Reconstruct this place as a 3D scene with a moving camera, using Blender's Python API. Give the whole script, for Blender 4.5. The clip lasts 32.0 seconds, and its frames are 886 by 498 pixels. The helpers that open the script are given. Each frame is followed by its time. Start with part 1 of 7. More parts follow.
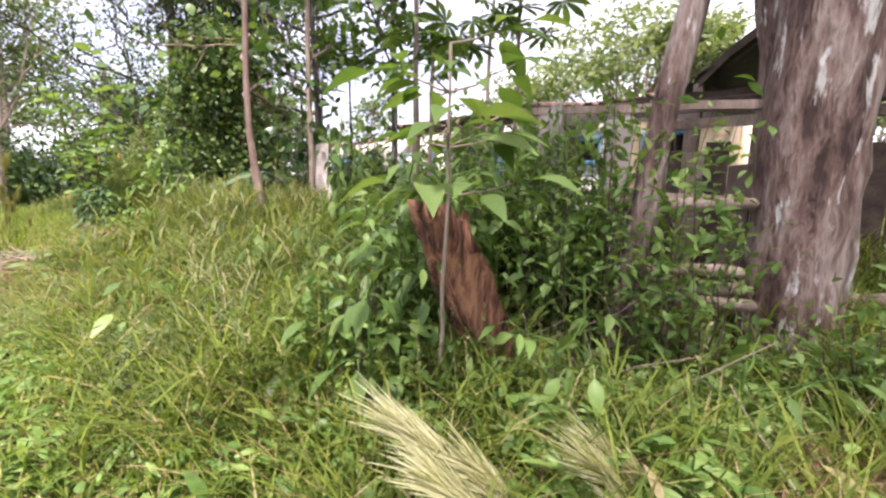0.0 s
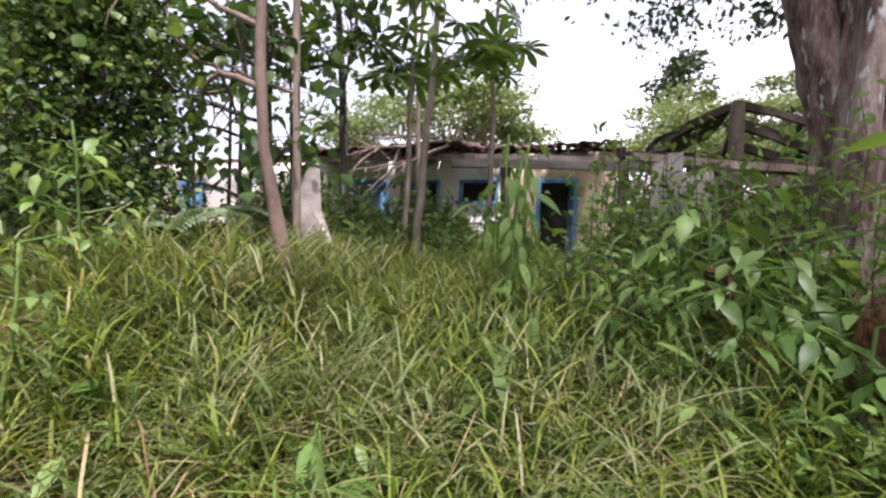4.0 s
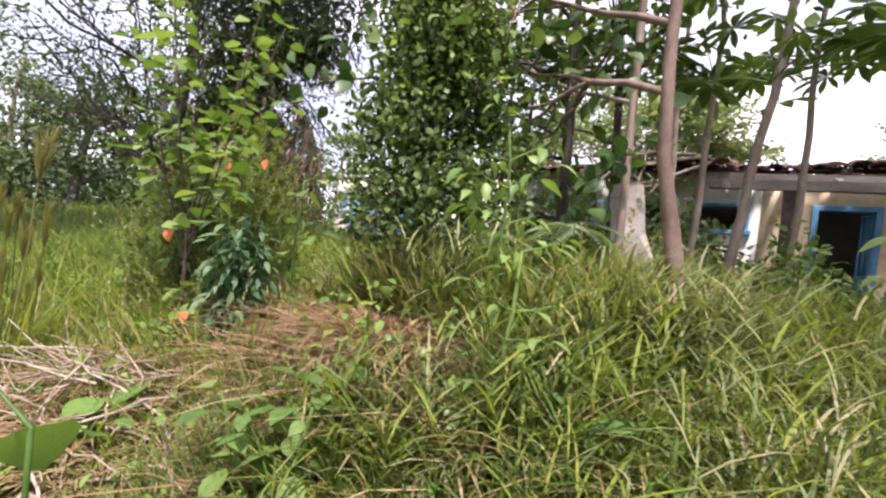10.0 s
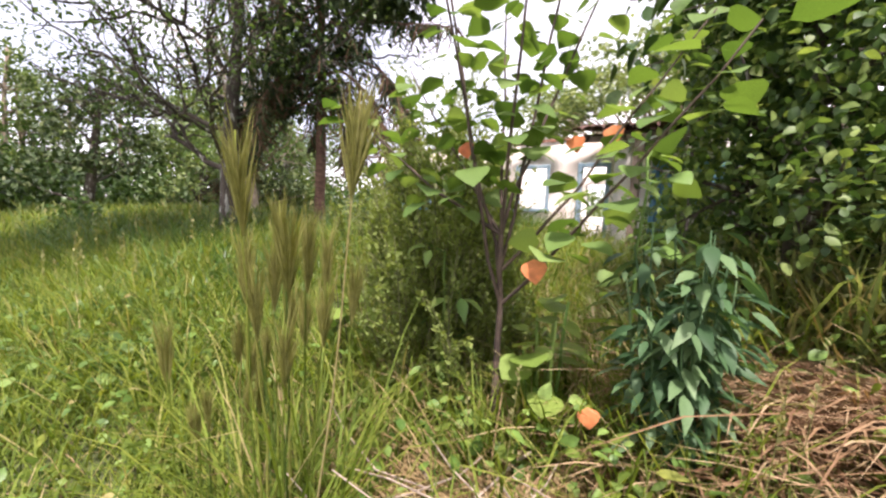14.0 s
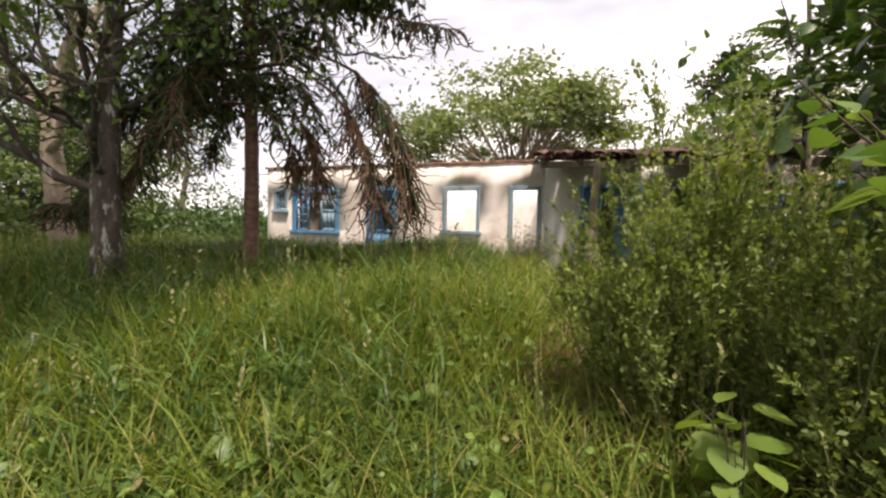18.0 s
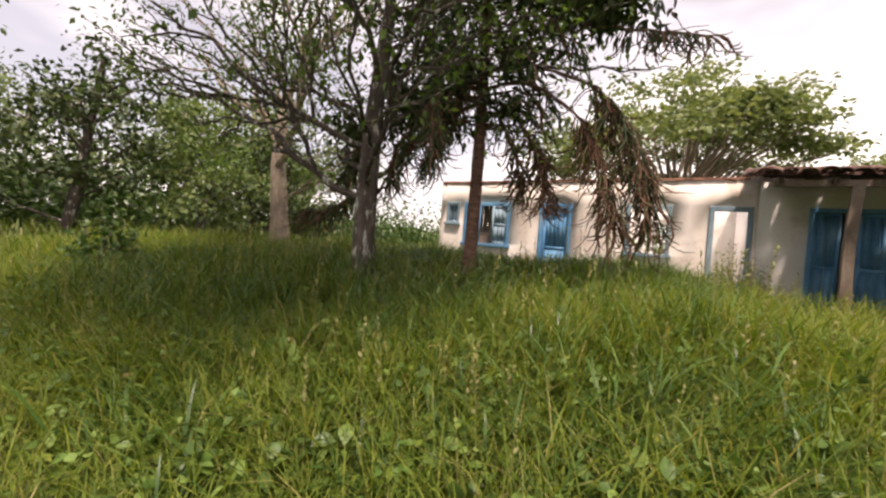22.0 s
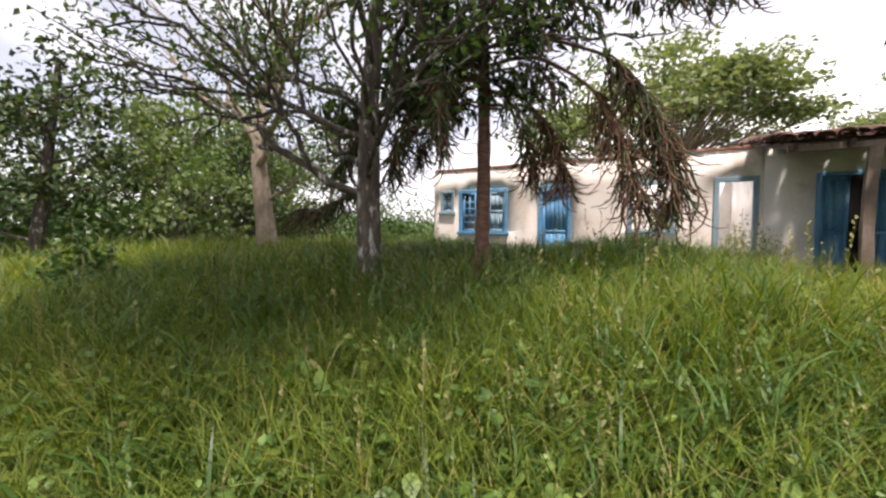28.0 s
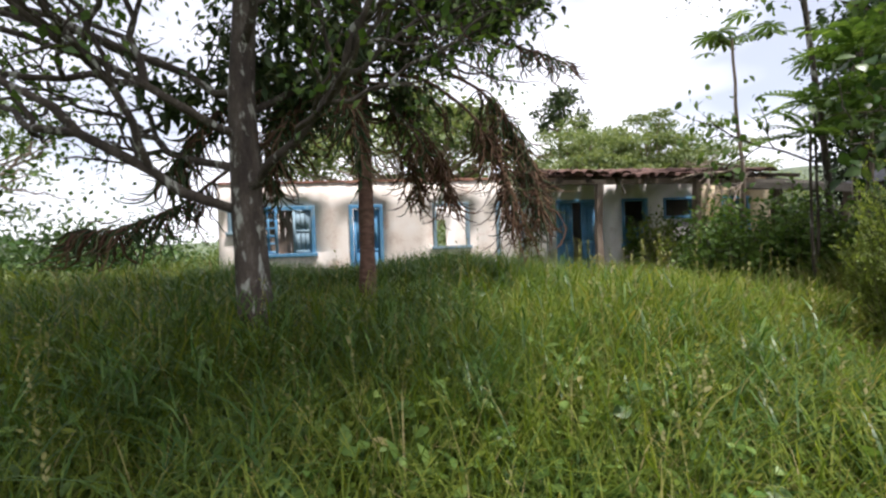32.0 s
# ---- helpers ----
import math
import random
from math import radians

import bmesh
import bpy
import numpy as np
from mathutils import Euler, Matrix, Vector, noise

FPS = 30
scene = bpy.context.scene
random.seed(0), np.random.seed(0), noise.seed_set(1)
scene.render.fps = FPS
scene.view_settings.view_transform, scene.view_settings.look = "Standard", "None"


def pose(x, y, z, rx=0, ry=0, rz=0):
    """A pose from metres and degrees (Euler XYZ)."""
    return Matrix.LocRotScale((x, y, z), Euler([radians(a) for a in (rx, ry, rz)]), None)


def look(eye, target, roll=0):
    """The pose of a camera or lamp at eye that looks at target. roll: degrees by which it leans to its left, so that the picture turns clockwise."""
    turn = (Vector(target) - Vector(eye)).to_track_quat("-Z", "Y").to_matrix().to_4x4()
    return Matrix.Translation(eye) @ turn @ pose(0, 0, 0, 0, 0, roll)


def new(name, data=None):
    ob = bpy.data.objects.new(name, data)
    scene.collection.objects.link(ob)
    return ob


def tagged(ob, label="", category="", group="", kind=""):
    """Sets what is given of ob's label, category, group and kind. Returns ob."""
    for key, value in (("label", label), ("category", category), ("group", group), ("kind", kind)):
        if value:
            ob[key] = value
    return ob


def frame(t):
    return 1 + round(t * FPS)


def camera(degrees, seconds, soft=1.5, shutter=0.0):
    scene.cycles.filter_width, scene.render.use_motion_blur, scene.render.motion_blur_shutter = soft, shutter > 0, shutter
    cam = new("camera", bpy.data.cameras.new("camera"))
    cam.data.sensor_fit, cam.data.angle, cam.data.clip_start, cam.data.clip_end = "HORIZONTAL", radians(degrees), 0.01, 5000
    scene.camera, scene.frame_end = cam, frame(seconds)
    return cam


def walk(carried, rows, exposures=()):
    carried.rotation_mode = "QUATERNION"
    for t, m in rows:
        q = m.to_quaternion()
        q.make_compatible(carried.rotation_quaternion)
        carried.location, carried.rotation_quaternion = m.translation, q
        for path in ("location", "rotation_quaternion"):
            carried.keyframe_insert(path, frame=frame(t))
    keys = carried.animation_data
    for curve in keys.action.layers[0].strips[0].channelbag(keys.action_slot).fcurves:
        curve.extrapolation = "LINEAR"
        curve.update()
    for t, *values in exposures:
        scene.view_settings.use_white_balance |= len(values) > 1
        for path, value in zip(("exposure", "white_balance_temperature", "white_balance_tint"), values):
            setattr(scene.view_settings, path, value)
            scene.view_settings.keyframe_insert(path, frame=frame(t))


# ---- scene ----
cam = camera(95.0, 32.0, 2.4)
PATH = [
    (0, (8.393, 1.867, 1.218), (6.919, 3.193, 0.953), 1.8),
    (0.5, (8.254, 1.75, 1.289), (6.617, 2.846, 0.94), 1.1),
    (1, (8.023, 1.777, 1.305), (6.248, 2.615, 0.919), -0.5),
    (1.5, (7.719, 1.648, 1.27), (5.9, 2.392, 0.899), 0.8),
    (2, (7.297, 1.405, 1.232), (5.504, 2.195, 0.832), 4.5),
    (2.5, (6.838, 1.213, 1.189), (5.124, 2.09, 0.649), 1.7),
    (3, (6.329, 1.112, 1.141), (4.751, 2.268, 0.723), 4.1),
    (3.5, (5.954, 1.184, 1.169), (4.821, 2.822, 0.983), 3.1),
    (4, (5.708, 1.242, 1.275), (5.107, 3.149, 1.204), 2.0),
    (4.5, (5.433, 1.246, 1.311), (5.078, 3.214, 1.346), 0.3),
    (6.5, (4.821, 1.095, 1.329), (4.902, 3.093, 1.311), 1.3),
    (7, (4.81, 1.038, 1.328), (4.923, 3.033, 1.408), 0.8),
    (7.5, (4.811, 1.104, 1.335), (4.958, 3.095, 1.458), 0.2),
    (8, (4.822, 1.158, 1.35), (4.986, 3.149, 1.456), -0.5),
    (8.5, (4.861, 1.135, 1.347), (4.963, 3.13, 1.437), -0.3),
    (9, (4.857, 1.099, 1.282), (4.459, 3.058, 1.361), 2.9),
    (9.5, (4.798, 0.993, 1.266), (3.812, 2.733, 1.278), 4.4),
    (10, (4.43, 0.897, 1.193), (3.193, 2.468, 1.16), 6.6),
    (10.5, (4.278, 0.834, 1.243), (2.762, 2.121, 1.023), 1.6),
    (11, (4.157, 0.861, 1.249), (2.428, 1.838, 1.011), 3.3),
    (11.5, (3.994, 0.698, 1.266), (2.385, 1.881, 1.153), 2.0),
    (12, (3.654, 0.602, 1.256), (1.979, 1.655, 0.962), 1.2),
    (12.5, (3.196, 0.676, 1.253), (1.623, 1.876, 0.96), 4.2),
    (13, (2.771, 0.674, 1.253), (1.563, 2.252, 1.026), 3.2),
    (13.5, (2.487, 0.577, 1.221), (1.364, 2.226, 1.079), -0.1),
    (14, (2.213, 0.537, 1.233), (0.992, 2.111, 1.056), 2.4),
    (14.5, (1.902, 0.375, 1.293), (0.747, 1.988, 1.038), -1.0),
    (15, (1.557, 0.395, 1.322), (0.414, 2.022, 1.105), -1.3),
    (15.5, (1.179, 0.373, 1.299), (0.164, 2.087, 1.119), 2.3),
    (17.5, (0.088, 0.455, 1.434), (-0.389, 2.397, 1.469), -2.9),
    (18, (-0.167, 0.413, 1.418), (-0.697, 2.34, 1.333), 1.0),
    (18.5, (-0.334, 0.36, 1.422), (-0.596, 2.326, 1.171), -0.5),
    (19, (-0.329, 0.405, 1.391), (-0.351, 2.395, 1.2), 2.5),
    (19.5, (-0.41, 0.523, 1.372), (-0.342, 2.516, 1.221), -0.3),
    (20, (-0.506, 0.559, 1.392), (-0.624, 2.553, 1.283), 0.6),
    (20.5, (-0.657, 0.498, 1.391), (-0.65, 2.498, 1.336), 2.5),
    (21, (-0.906, 0.31, 1.409), (-1.128, 2.298, 1.393), 2.9),
    (21.5, (-1.123, 0.152, 1.386), (-1.9, 1.991, 1.503), 2.2),
    (22, (-1.374, -0.093, 1.332), (-2.434, 1.602, 1.298), 4.5),
    (22.5, (-1.357, -0.016, 1.373), (-1.999, 1.876, 1.293), 2.9),
    (23, (-1.311, 0.152, 1.421), (-1.351, 2.151, 1.395), 0.7),
    (23.5, (-1.24, 0.179, 1.422), (-0.858, 2.142, 1.47), 0.5),
    (24, (-1.251, 0.199, 1.419), (-0.922, 2.171, 1.458), 0.1),
    (24.5, (-1.278, 0.182, 1.432), (-1.065, 2.169, 1.5), 0.0),
    (26.5, (-1.187, 0.115, 1.407), (-1.645, 2.059, 1.519), 1.7),
    (27, (-1.317, 0.063, 1.385), (-1.929, 1.967, 1.351), -1.1),
    (27.5, (-1.53, 0.04, 1.349), (-2.386, 1.847, 1.313), 0.4),
    (28, (-1.87, 0.058, 1.367), (-2.863, 1.792, 1.284), 0.4),
    (28.5, (-2.137, -0.042, 1.403), (-3.031, 1.735, 1.193), -1.2),
    (29, (-2.431, -0.112, 1.418), (-3.34, 1.661, 1.243), -3.6),
    (29.5, (-2.736, -0.195, 1.422), (-3.704, 1.548, 1.266), -1.7),
    (30, (-3.029, -0.27, 1.387), (-3.829, 1.555, 1.214), -1.6),
    (30.5, (-3.293, -0.17, 1.408), (-3.829, 1.746, 1.202), -3.4),
    (31, (-3.54, -0.093, 1.465), (-3.85, 1.883, 1.44), -5.1),
    (31.5, (-3.807, 0.119, 1.333), (-3.703, 2.115, 1.264), -3.4),
    (32, (-3.74, -0.023, 1.408), (-3.51, 1.964, 1.399), -2.1),
]
EXPOSURES = [(0, 1.5, 6250, 29), (2, 1.35, 6150, 28), (4, 1.0, 6050, 28), (4.5, 1.05, 6100, 28), (6.5, 0.75, 5950, 30), (9, 0.8, 5950, 31), (10, 1.15, 6250, 29), (11, 1.0, 6350, 30), (13, 1.0, 6450, 27), (14, 1.28, 6500, 25), (15.5, 1.4, 6550, 22), (18, 0.52, 7000, 21), (19, 0.77, 6900, 20), (19.5, 0.65, 6850, 20), (20, 0.48, 6750, 20), (21, 0.52, 7100, 23), (22, 0.52, 7300, 25), (23, 0.32, 6700, 18), (24, 0.37, 7300, 26), (26.5, 0.37, 7500, 29), (28, 0.67, 6600, 21), (29, 1.2, 6400, 17), (30, 1.05, 6300, 19), (31, 0.6, 6200, 17), (32, 0.6, 6200, 17)]
walk(cam, [(t, look(eye, target, roll)) for t, eye, target, roll in PATH], EXPOSURES)

# ---- light ----
SUN_ELEV, SUN_AZ = 69.0, 138.0   # degrees; azimuth from +y towards +x
world = bpy.data.worlds.new("cloudy_sky")
scene.world = world
world.use_nodes = True
wn, wl = world.node_tree.nodes, world.node_tree.links
wn.clear()
w_out = wn.new("ShaderNodeOutputWorld")
w_bg = wn.new("ShaderNodeBackground")
w_sky = wn.new("ShaderNodeTexSky")
w_sky.sky_type = "NISHITA"
w_sky.sun_disc = False
w_sky.sun_elevation, w_sky.sun_rotation = radians(SUN_ELEV), radians(SUN_AZ)
w_sky.air_density, w_sky.dust_density = 1.0, 1.5
w_co = wn.new("ShaderNodeTexCoord")
w_map = wn.new("ShaderNodeMapping")
w_map.inputs["Scale"].default_value = (1.0, 1.0, 2.6)
w_noise = wn.new("ShaderNodeTexNoise")
w_noise.inputs["Scale"].default_value = 1.2
w_noise.inputs["Detail"].default_value = 4.0
w_noise.inputs["Roughness"].default_value = 0.55
w_ramp = wn.new("ShaderNodeValToRGB")
w_ramp.color_ramp.elements[0].position, w_ramp.color_ramp.elements[1].position = 0.41, 0.6
w_ramp.color_ramp.elements[0].color = (0.38, 0.38, 0.38, 1)
w_mix = wn.new("ShaderNodeMix")
w_mix.data_type = "RGBA"
w_cloud = wn.new("ShaderNodeValToRGB")
w_cloud.color_ramp.elements[0].color = (11.6, 11.7, 11.9, 1)
w_cloud.color_ramp.elements[1].color = (14.0, 14.0, 14.1, 1)
w_cloud.color_ramp.elements[0].position, w_cloud.color_ramp.elements[1].position = 0.35, 0.7
wl.new(w_co.outputs["Generated"], w_map.inputs["Vector"])
wl.new(w_map.outputs["Vector"], w_noise.inputs["Vector"])
wl.new(w_noise.outputs["Fac"], w_ramp.inputs["Fac"])
wl.new(w_noise.outputs["Fac"], w_cloud.inputs["Fac"])
wl.new(w_ramp.outputs["Color"], w_mix.inputs["Factor"])
wl.new(w_sky.outputs["Color"], w_mix.inputs[6])
wl.new(w_cloud.outputs["Color"], w_mix.inputs[7])
wl.new(w_mix.outputs[2], w_bg.inputs["Color"])
w_bg.inputs["Strength"].default_value = 0.09
wl.new(w_bg.outputs["Background"], w_out.inputs["Surface"])

sun_data = bpy.data.lights.new("sun", "SUN")
sun_data.energy, sun_data.angle, sun_data.color = 4.8, radians(4.0), (1.0, 0.95, 0.86)
sun = new("sun", sun_data)
_az, _el = radians(SUN_AZ), radians(SUN_ELEV)
sun_dir = Vector((math.sin(_az) * math.cos(_el), math.cos(_az) * math.cos(_el), math.sin(_el)))
sun.matrix_world = look(sun_dir * 60, (0, 0, 0))

# ---- mesh helpers ----
RNG = np.random.default_rng(7)


class Buf:
    """Collects vertices and faces (triangles, quads) and turns them into one mesh."""

    def __init__(self):
        self.v, self.t, self.q, self.n = [], [], [], 0

    def add(self, verts, tris=None, quads=None):
        verts = np.asarray(verts, float).reshape(-1, 3)
        if tris is not None and len(tris):
            self.t.append(np.asarray(tris, int).reshape(-1, 3) + self.n)
        if quads is not None and len(quads):
            self.q.append(np.asarray(quads, int).reshape(-1, 4) + self.n)
        self.v.append(verts)
        self.n += len(verts)
        return self

    def mesh(self, name, smooth=False):
        me = bpy.data.meshes.new(name)
        v = np.concatenate(self.v) if self.v else np.zeros((0, 3))
        t = np.concatenate(self.t) if self.t else np.zeros((0, 3), int)
        q = np.concatenate(self.q) if self.q else np.zeros((0, 4), int)
        me.vertices.add(len(v))
        me.vertices.foreach_set("co", v.astype(np.float32).ravel())
        me.loops.add(len(t) * 3 + len(q) * 4)
        me.loops.foreach_set("vertex_index", np.r_[t.ravel(), q.ravel()].astype(np.int32))
        me.polygons.add(len(t) + len(q))
        starts = np.r_[np.arange(len(t)) * 3, len(t) * 3 + np.arange(len(q)) * 4]
        me.polygons.foreach_set("loop_start", starts.astype(np.int32))
        if smooth:
            me.polygons.foreach_set("use_smooth", np.ones(len(t) + len(q), bool))
        me.update(calc_edges=True)
        me.validate()
        return me


def put(name, buf, material, parent=None, label="", smooth=False):
    """One mesh object from a Buf, under a thing or part if given."""
    me = buf.mesh(name, smooth)
    me.materials.append(material)
    ob = new(name, me)
    if parent is not None:
        ob.parent = parent
    if label:
        tagged(ob, label)
    return ob


def part(name, bm, material, parent=None, label="", smooth=False):
    """One mesh object from a bmesh."""
    me = bpy.data.meshes.new(name)
    bm.to_mesh(me)
    bm.free()
    if smooth:
        me.polygons.foreach_set("use_smooth", np.ones(len(me.polygons), bool))
    me.materials.append(material)
    ob = new(name, me)
    if parent is not None:
        ob.parent = parent
    if label:
        tagged(ob, label)
    return ob


def thing(name, label, category, group="", kind="", at=(0, 0, 0)):
    """An Empty at a thing's base that parents its parts; the parts keep world places."""
    ob = new(name)
    ob.empty_display_size = 0.1
    ob.location = at
    return tagged(ob, label, category, group, kind)


def seat_parts(ob):
    """Keeps the parts of a thing where they were built in world space."""
    inv = Matrix.Translation(ob.location).inverted()
    for child in ob.children:
        child.matrix_parent_inverse = inv


BOX_Q = [(0, 1, 3, 2), (4, 6, 7, 5), (0, 4, 5, 1), (2, 3, 7, 6), (0, 2, 6, 4), (1, 5, 7, 3)]


def box_v(x0, x1, y0, y1, z0, z1):
    return [(x, y, z) for x in (x0, x1) for y in (y0, y1) for z in (z0, z1)]


def add_box(buf, x0, x1, y0, y1, z0, z1):
    return buf.add(box_v(x0, x1, y0, y1, z0, z1), quads=BOX_Q)


def bevel_box(x0, x1, y0, y1, z0, z1, bevel=0.008, rough=0.0, seed=1):
    """A box with rounded edges; rough: how far its corners are worn."""
    bm = bmesh.new()
    bmesh.ops.create_cube(bm, size=1.0)
    rnd = random.Random(seed)
    for v in bm.verts:
        v.co = Vector(((x0 + x1) / 2 + v.co.x * (x1 - x0), (y0 + y1) / 2 + v.co.y * (y1 - y0), (z0 + z1) / 2 + v.co.z * (z1 - z0)))
        v.co += Vector([rnd.uniform(-rough, rough) for _ in range(3)])
    bmesh.ops.bevel(bm, geom=bm.edges[:], offset=bevel, segments=1, affect="EDGES")
    return bm


def beam_bm(a, b, w, h, bevel=0.006, twist=0.0, rough=0.004, seed=1, cuts=4):
    """A sawn timber from a to b, slightly warped."""
    a, b = Vector(a), Vector(b)
    d = b - a
    up = Vector((0, 0, 1)) if abs(d.normalized().z) < 0.95 else Vector((0, 1, 0))
    side = d.cross(up).normalized()
    top = side.cross(d).normalized()
    if twist:
        rot = Matrix.Rotation(twist, 3, d.normalized())
        side, top = rot @ side, rot @ top
    rnd = random.Random(seed)
    bm = bmesh.new()
    rings = []
    for i in range(cuts + 1):
        c = a + d * (i / cuts) + side * rnd.uniform(-rough, rough) * 2 + top * rnd.uniform(-rough, rough) * 2
        ring = []
        for sx, sy in ((-1, -1), (-1, 1), (1, 1), (1, -1)):
            ring.append(bm.verts.new(c + side * sx * w / 2 + top * sy * h / 2 + Vector([rnd.uniform(-rough, rough) for _ in range(3)])))
        rings.append(ring)
    for r0, r1 in zip(rings, rings[1:]):
        for k in range(4):
            bm.faces.new((r0[k], r0[(k + 1) % 4], r1[(k + 1) % 4], r1[k]))
    bm.faces.new(rings[0][::-1])
    bm.faces.new(rings[-1])
    bmesh.ops.recalc_face_normals(bm, faces=bm.faces[:])
    return bm


def tube(buf, pts, radii, sides=7, knob=0.0, seed=0):
    """A tapered tube through the points."""
    pts = np.asarray(pts, float)
    radii = np.asarray(radii, float)
    n = len(pts)
    d = np.gradient(pts, axis=0)
    d /= np.linalg.norm(d, axis=1)[:, None] + 1e-9
    ref = np.array([0.31, 0.87, 0.38])
    u = np.cross(d, ref)
    u /= np.linalg.norm(u, axis=1)[:, None] + 1e-9
    w = np.cross(d, u)
    ang = np.arange(sides) * 2 * np.pi / sides
    ring = np.cos(ang)[None, :, None] * u[:, None] + np.sin(ang)[None, :, None] * w[:, None]
    r = radii[:, None, None] * np.ones((n, sides, 1))
    if knob:
        r = r * (1 + knob * np.random.default_rng(seed).normal(size=(n, sides, 1)))
    v = (pts[:, None] + ring * r).reshape(-1, 3)
    i = np.arange(n - 1)[:, None] * sides
    k = np.arange(sides)[None]
    k2 = (k + 1) % sides
    q = np.stack([i + k, i + k2, i + sides + k2, i + sides + k], -1).reshape(-1, 4)
    tip = np.array([pts[-1] + d[-1] * radii[-1]])
    last = (n - 1) * sides
    t = [(last + a, last + (a + 1) % sides, n * sides) for a in range(sides)]
    return buf.add(np.r_[v, tip], tris=t, quads=q)


def bend(a, b, n=8, sag=0.0, wob=0.05, rng=RNG):
    """A wavering line from a to b that sags by sag."""
    a, b = np.asarray(a, float), np.asarray(b, float)
    s = np.linspace(0, 1, n)[:, None]
    length = np.linalg.norm(b - a)
    w = np.cumsum(rng.normal(size=(n, 3)), 0) * wob * length / n
    w -= s * w[-1] * 0.5
    w[0] = 0
    p = a + (b - a) * s + w
    p[:, 2] -= sag * 4 * (s * (1 - s))[:, 0]
    return p


# leaf shapes: x across, y along, z up; one unit long
def leaf_shape(widths, fold=0.18, droop=0.25):
    """An ovate leaf: widths at even steps along it, folded along the rib and drooping to the tip."""
    n = len(widths) + 1
    v, q, t = [(0, 0, 0)], [], []
    for i, w in enumerate(widths):
        y = (i + 1) / n
        z = -droop * y * y
        v += [(-w, y, z + fold * w), (0, y, z), (w, y, z + fold * w)]
    v.append((0, 1, -droop))
    t += [(0, 2, 1), (0, 3, 2)]
    for i in range(len(widths) - 1):
        a = 1 + 3 * i
        q += [(a, a + 1, a + 4, a + 3), (a + 1, a + 2, a + 5, a + 4)]
    a = 1 + 3 * (len(widths) - 1)
    e = len(v) - 1
    t += [(a, a + 1, e), (a + 1, a + 2, e)]
    return np.array(v, float), np.array(t), np.array(q).reshape(-1, 4)


LEAF_S = (np.array([(0, 0, 0), (-0.27, 0.45, 0.05), (0, 0.5, -0.04), (0.27, 0.45, 0.05), (0, 1, -0.15)], float),
          np.array([(0, 2, 1), (0, 3, 2), (1, 2, 4), (2, 3, 4)]), np.zeros((0, 4), int))
LEAF_O = leaf_shape((0.24, 0.34, 0.3, 0.17))
LEAF_L = leaf_shape((0.13, 0.17, 0.15, 0.08), droop=0.35)
LEAF_H = leaf_shape((0.46, 0.52, 0.42, 0.24), fold=0.12, droop=0.2)
LEAF_B = leaf_shape((0.11, 0.2, 0.22, 0.17, 0.08), fold=0.3, droop=0.45)
LEAF_R = leaf_shape((0.36, 0.47, 0.45, 0.3), fold=0.1, droop=0.12)


def petioled(shape, k=0.45, w=0.016):
    """A leaf shape on its own stalk, k leaf lengths long."""
    v, t, q = shape
    m = len(v)
    st = np.array([(-w, 0, 0), (w, 0, 0), (w * 0.8, k * 0.5, 0.04), (-w * 0.8, k * 0.5, 0.04), (w * 0.6, k + 0.02, 0.0), (-w * 0.6, k + 0.02, 0.0)], float)
    return np.r_[v + [0, k, 0], st], t, np.r_[q.reshape(-1, 4), [(m, m + 1, m + 2, m + 3), (m + 3, m + 2, m + 4, m + 5)]]


def star_shape(n=9, w=0.13):
    """A palmate leaf of n long leaflets round the stalk."""
    v, t, q = leaf_shape((w * 0.6, w, w), fold=0.2, droop=0.3)
    vs, ts, qs = [], [], []
    for i in range(n):
        a = (i + 0.5) * 2 * np.pi * 0.93 / n
        c, s = np.cos(a), np.sin(a)
        k = 0.8 + 0.2 * np.cos(a - np.pi)
        r = np.array([[c, -s, 0], [s, c, 0], [0, 0, 1]])
        vs.append((v * k) @ r.T)
        ts.append(t + i * len(v))
        qs.append(q + i * len(v))
    return np.concatenate(vs), np.concatenate(ts), np.concatenate(qs)


STAR = star_shape()


def pinnate_shape(pairs=11, w=0.2):
    """A feather leaf: leaflets in pairs along an arching rib."""
    v, t, q = LEAF_S
    vs, ts, n = [], [], 0
    for i in range(pairs):
        y = 0.12 + 0.86 * i / pairs
        z = 0.1 * math.sin(2.2 * y) - 0.32 * y * y
        l = w * (1.15 - 0.75 * abs(y - 0.4))
        for sgn in (-1, 1):
            a = sgn * 1.1
            r = np.array([[math.cos(a), math.sin(a), 0], [-math.sin(a), math.cos(a), 0], [0, 0, 1]])
            vs.append((v * [l * 0.8, l, l]) @ r.T + [0, y, z])
            ts.append(t + n)
            n += len(v)
    rib = [(-0.006, 0, 0), (0.006, 0, 0), (0.004, 0.5, 0.02), (-0.004, 0.5, 0.02), (0, 1.0, -0.24)]
    vs.append(np.array(rib, float))
    ts.append(np.array([(0, 1, 2), (0, 2, 3), (3, 2, 4)]) + n)
    return np.concatenate(vs), np.concatenate(ts), np.zeros((0, 4), int)


FEATHER = pinnate_shape()
FROND = pinnate_shape(15, 0.26)


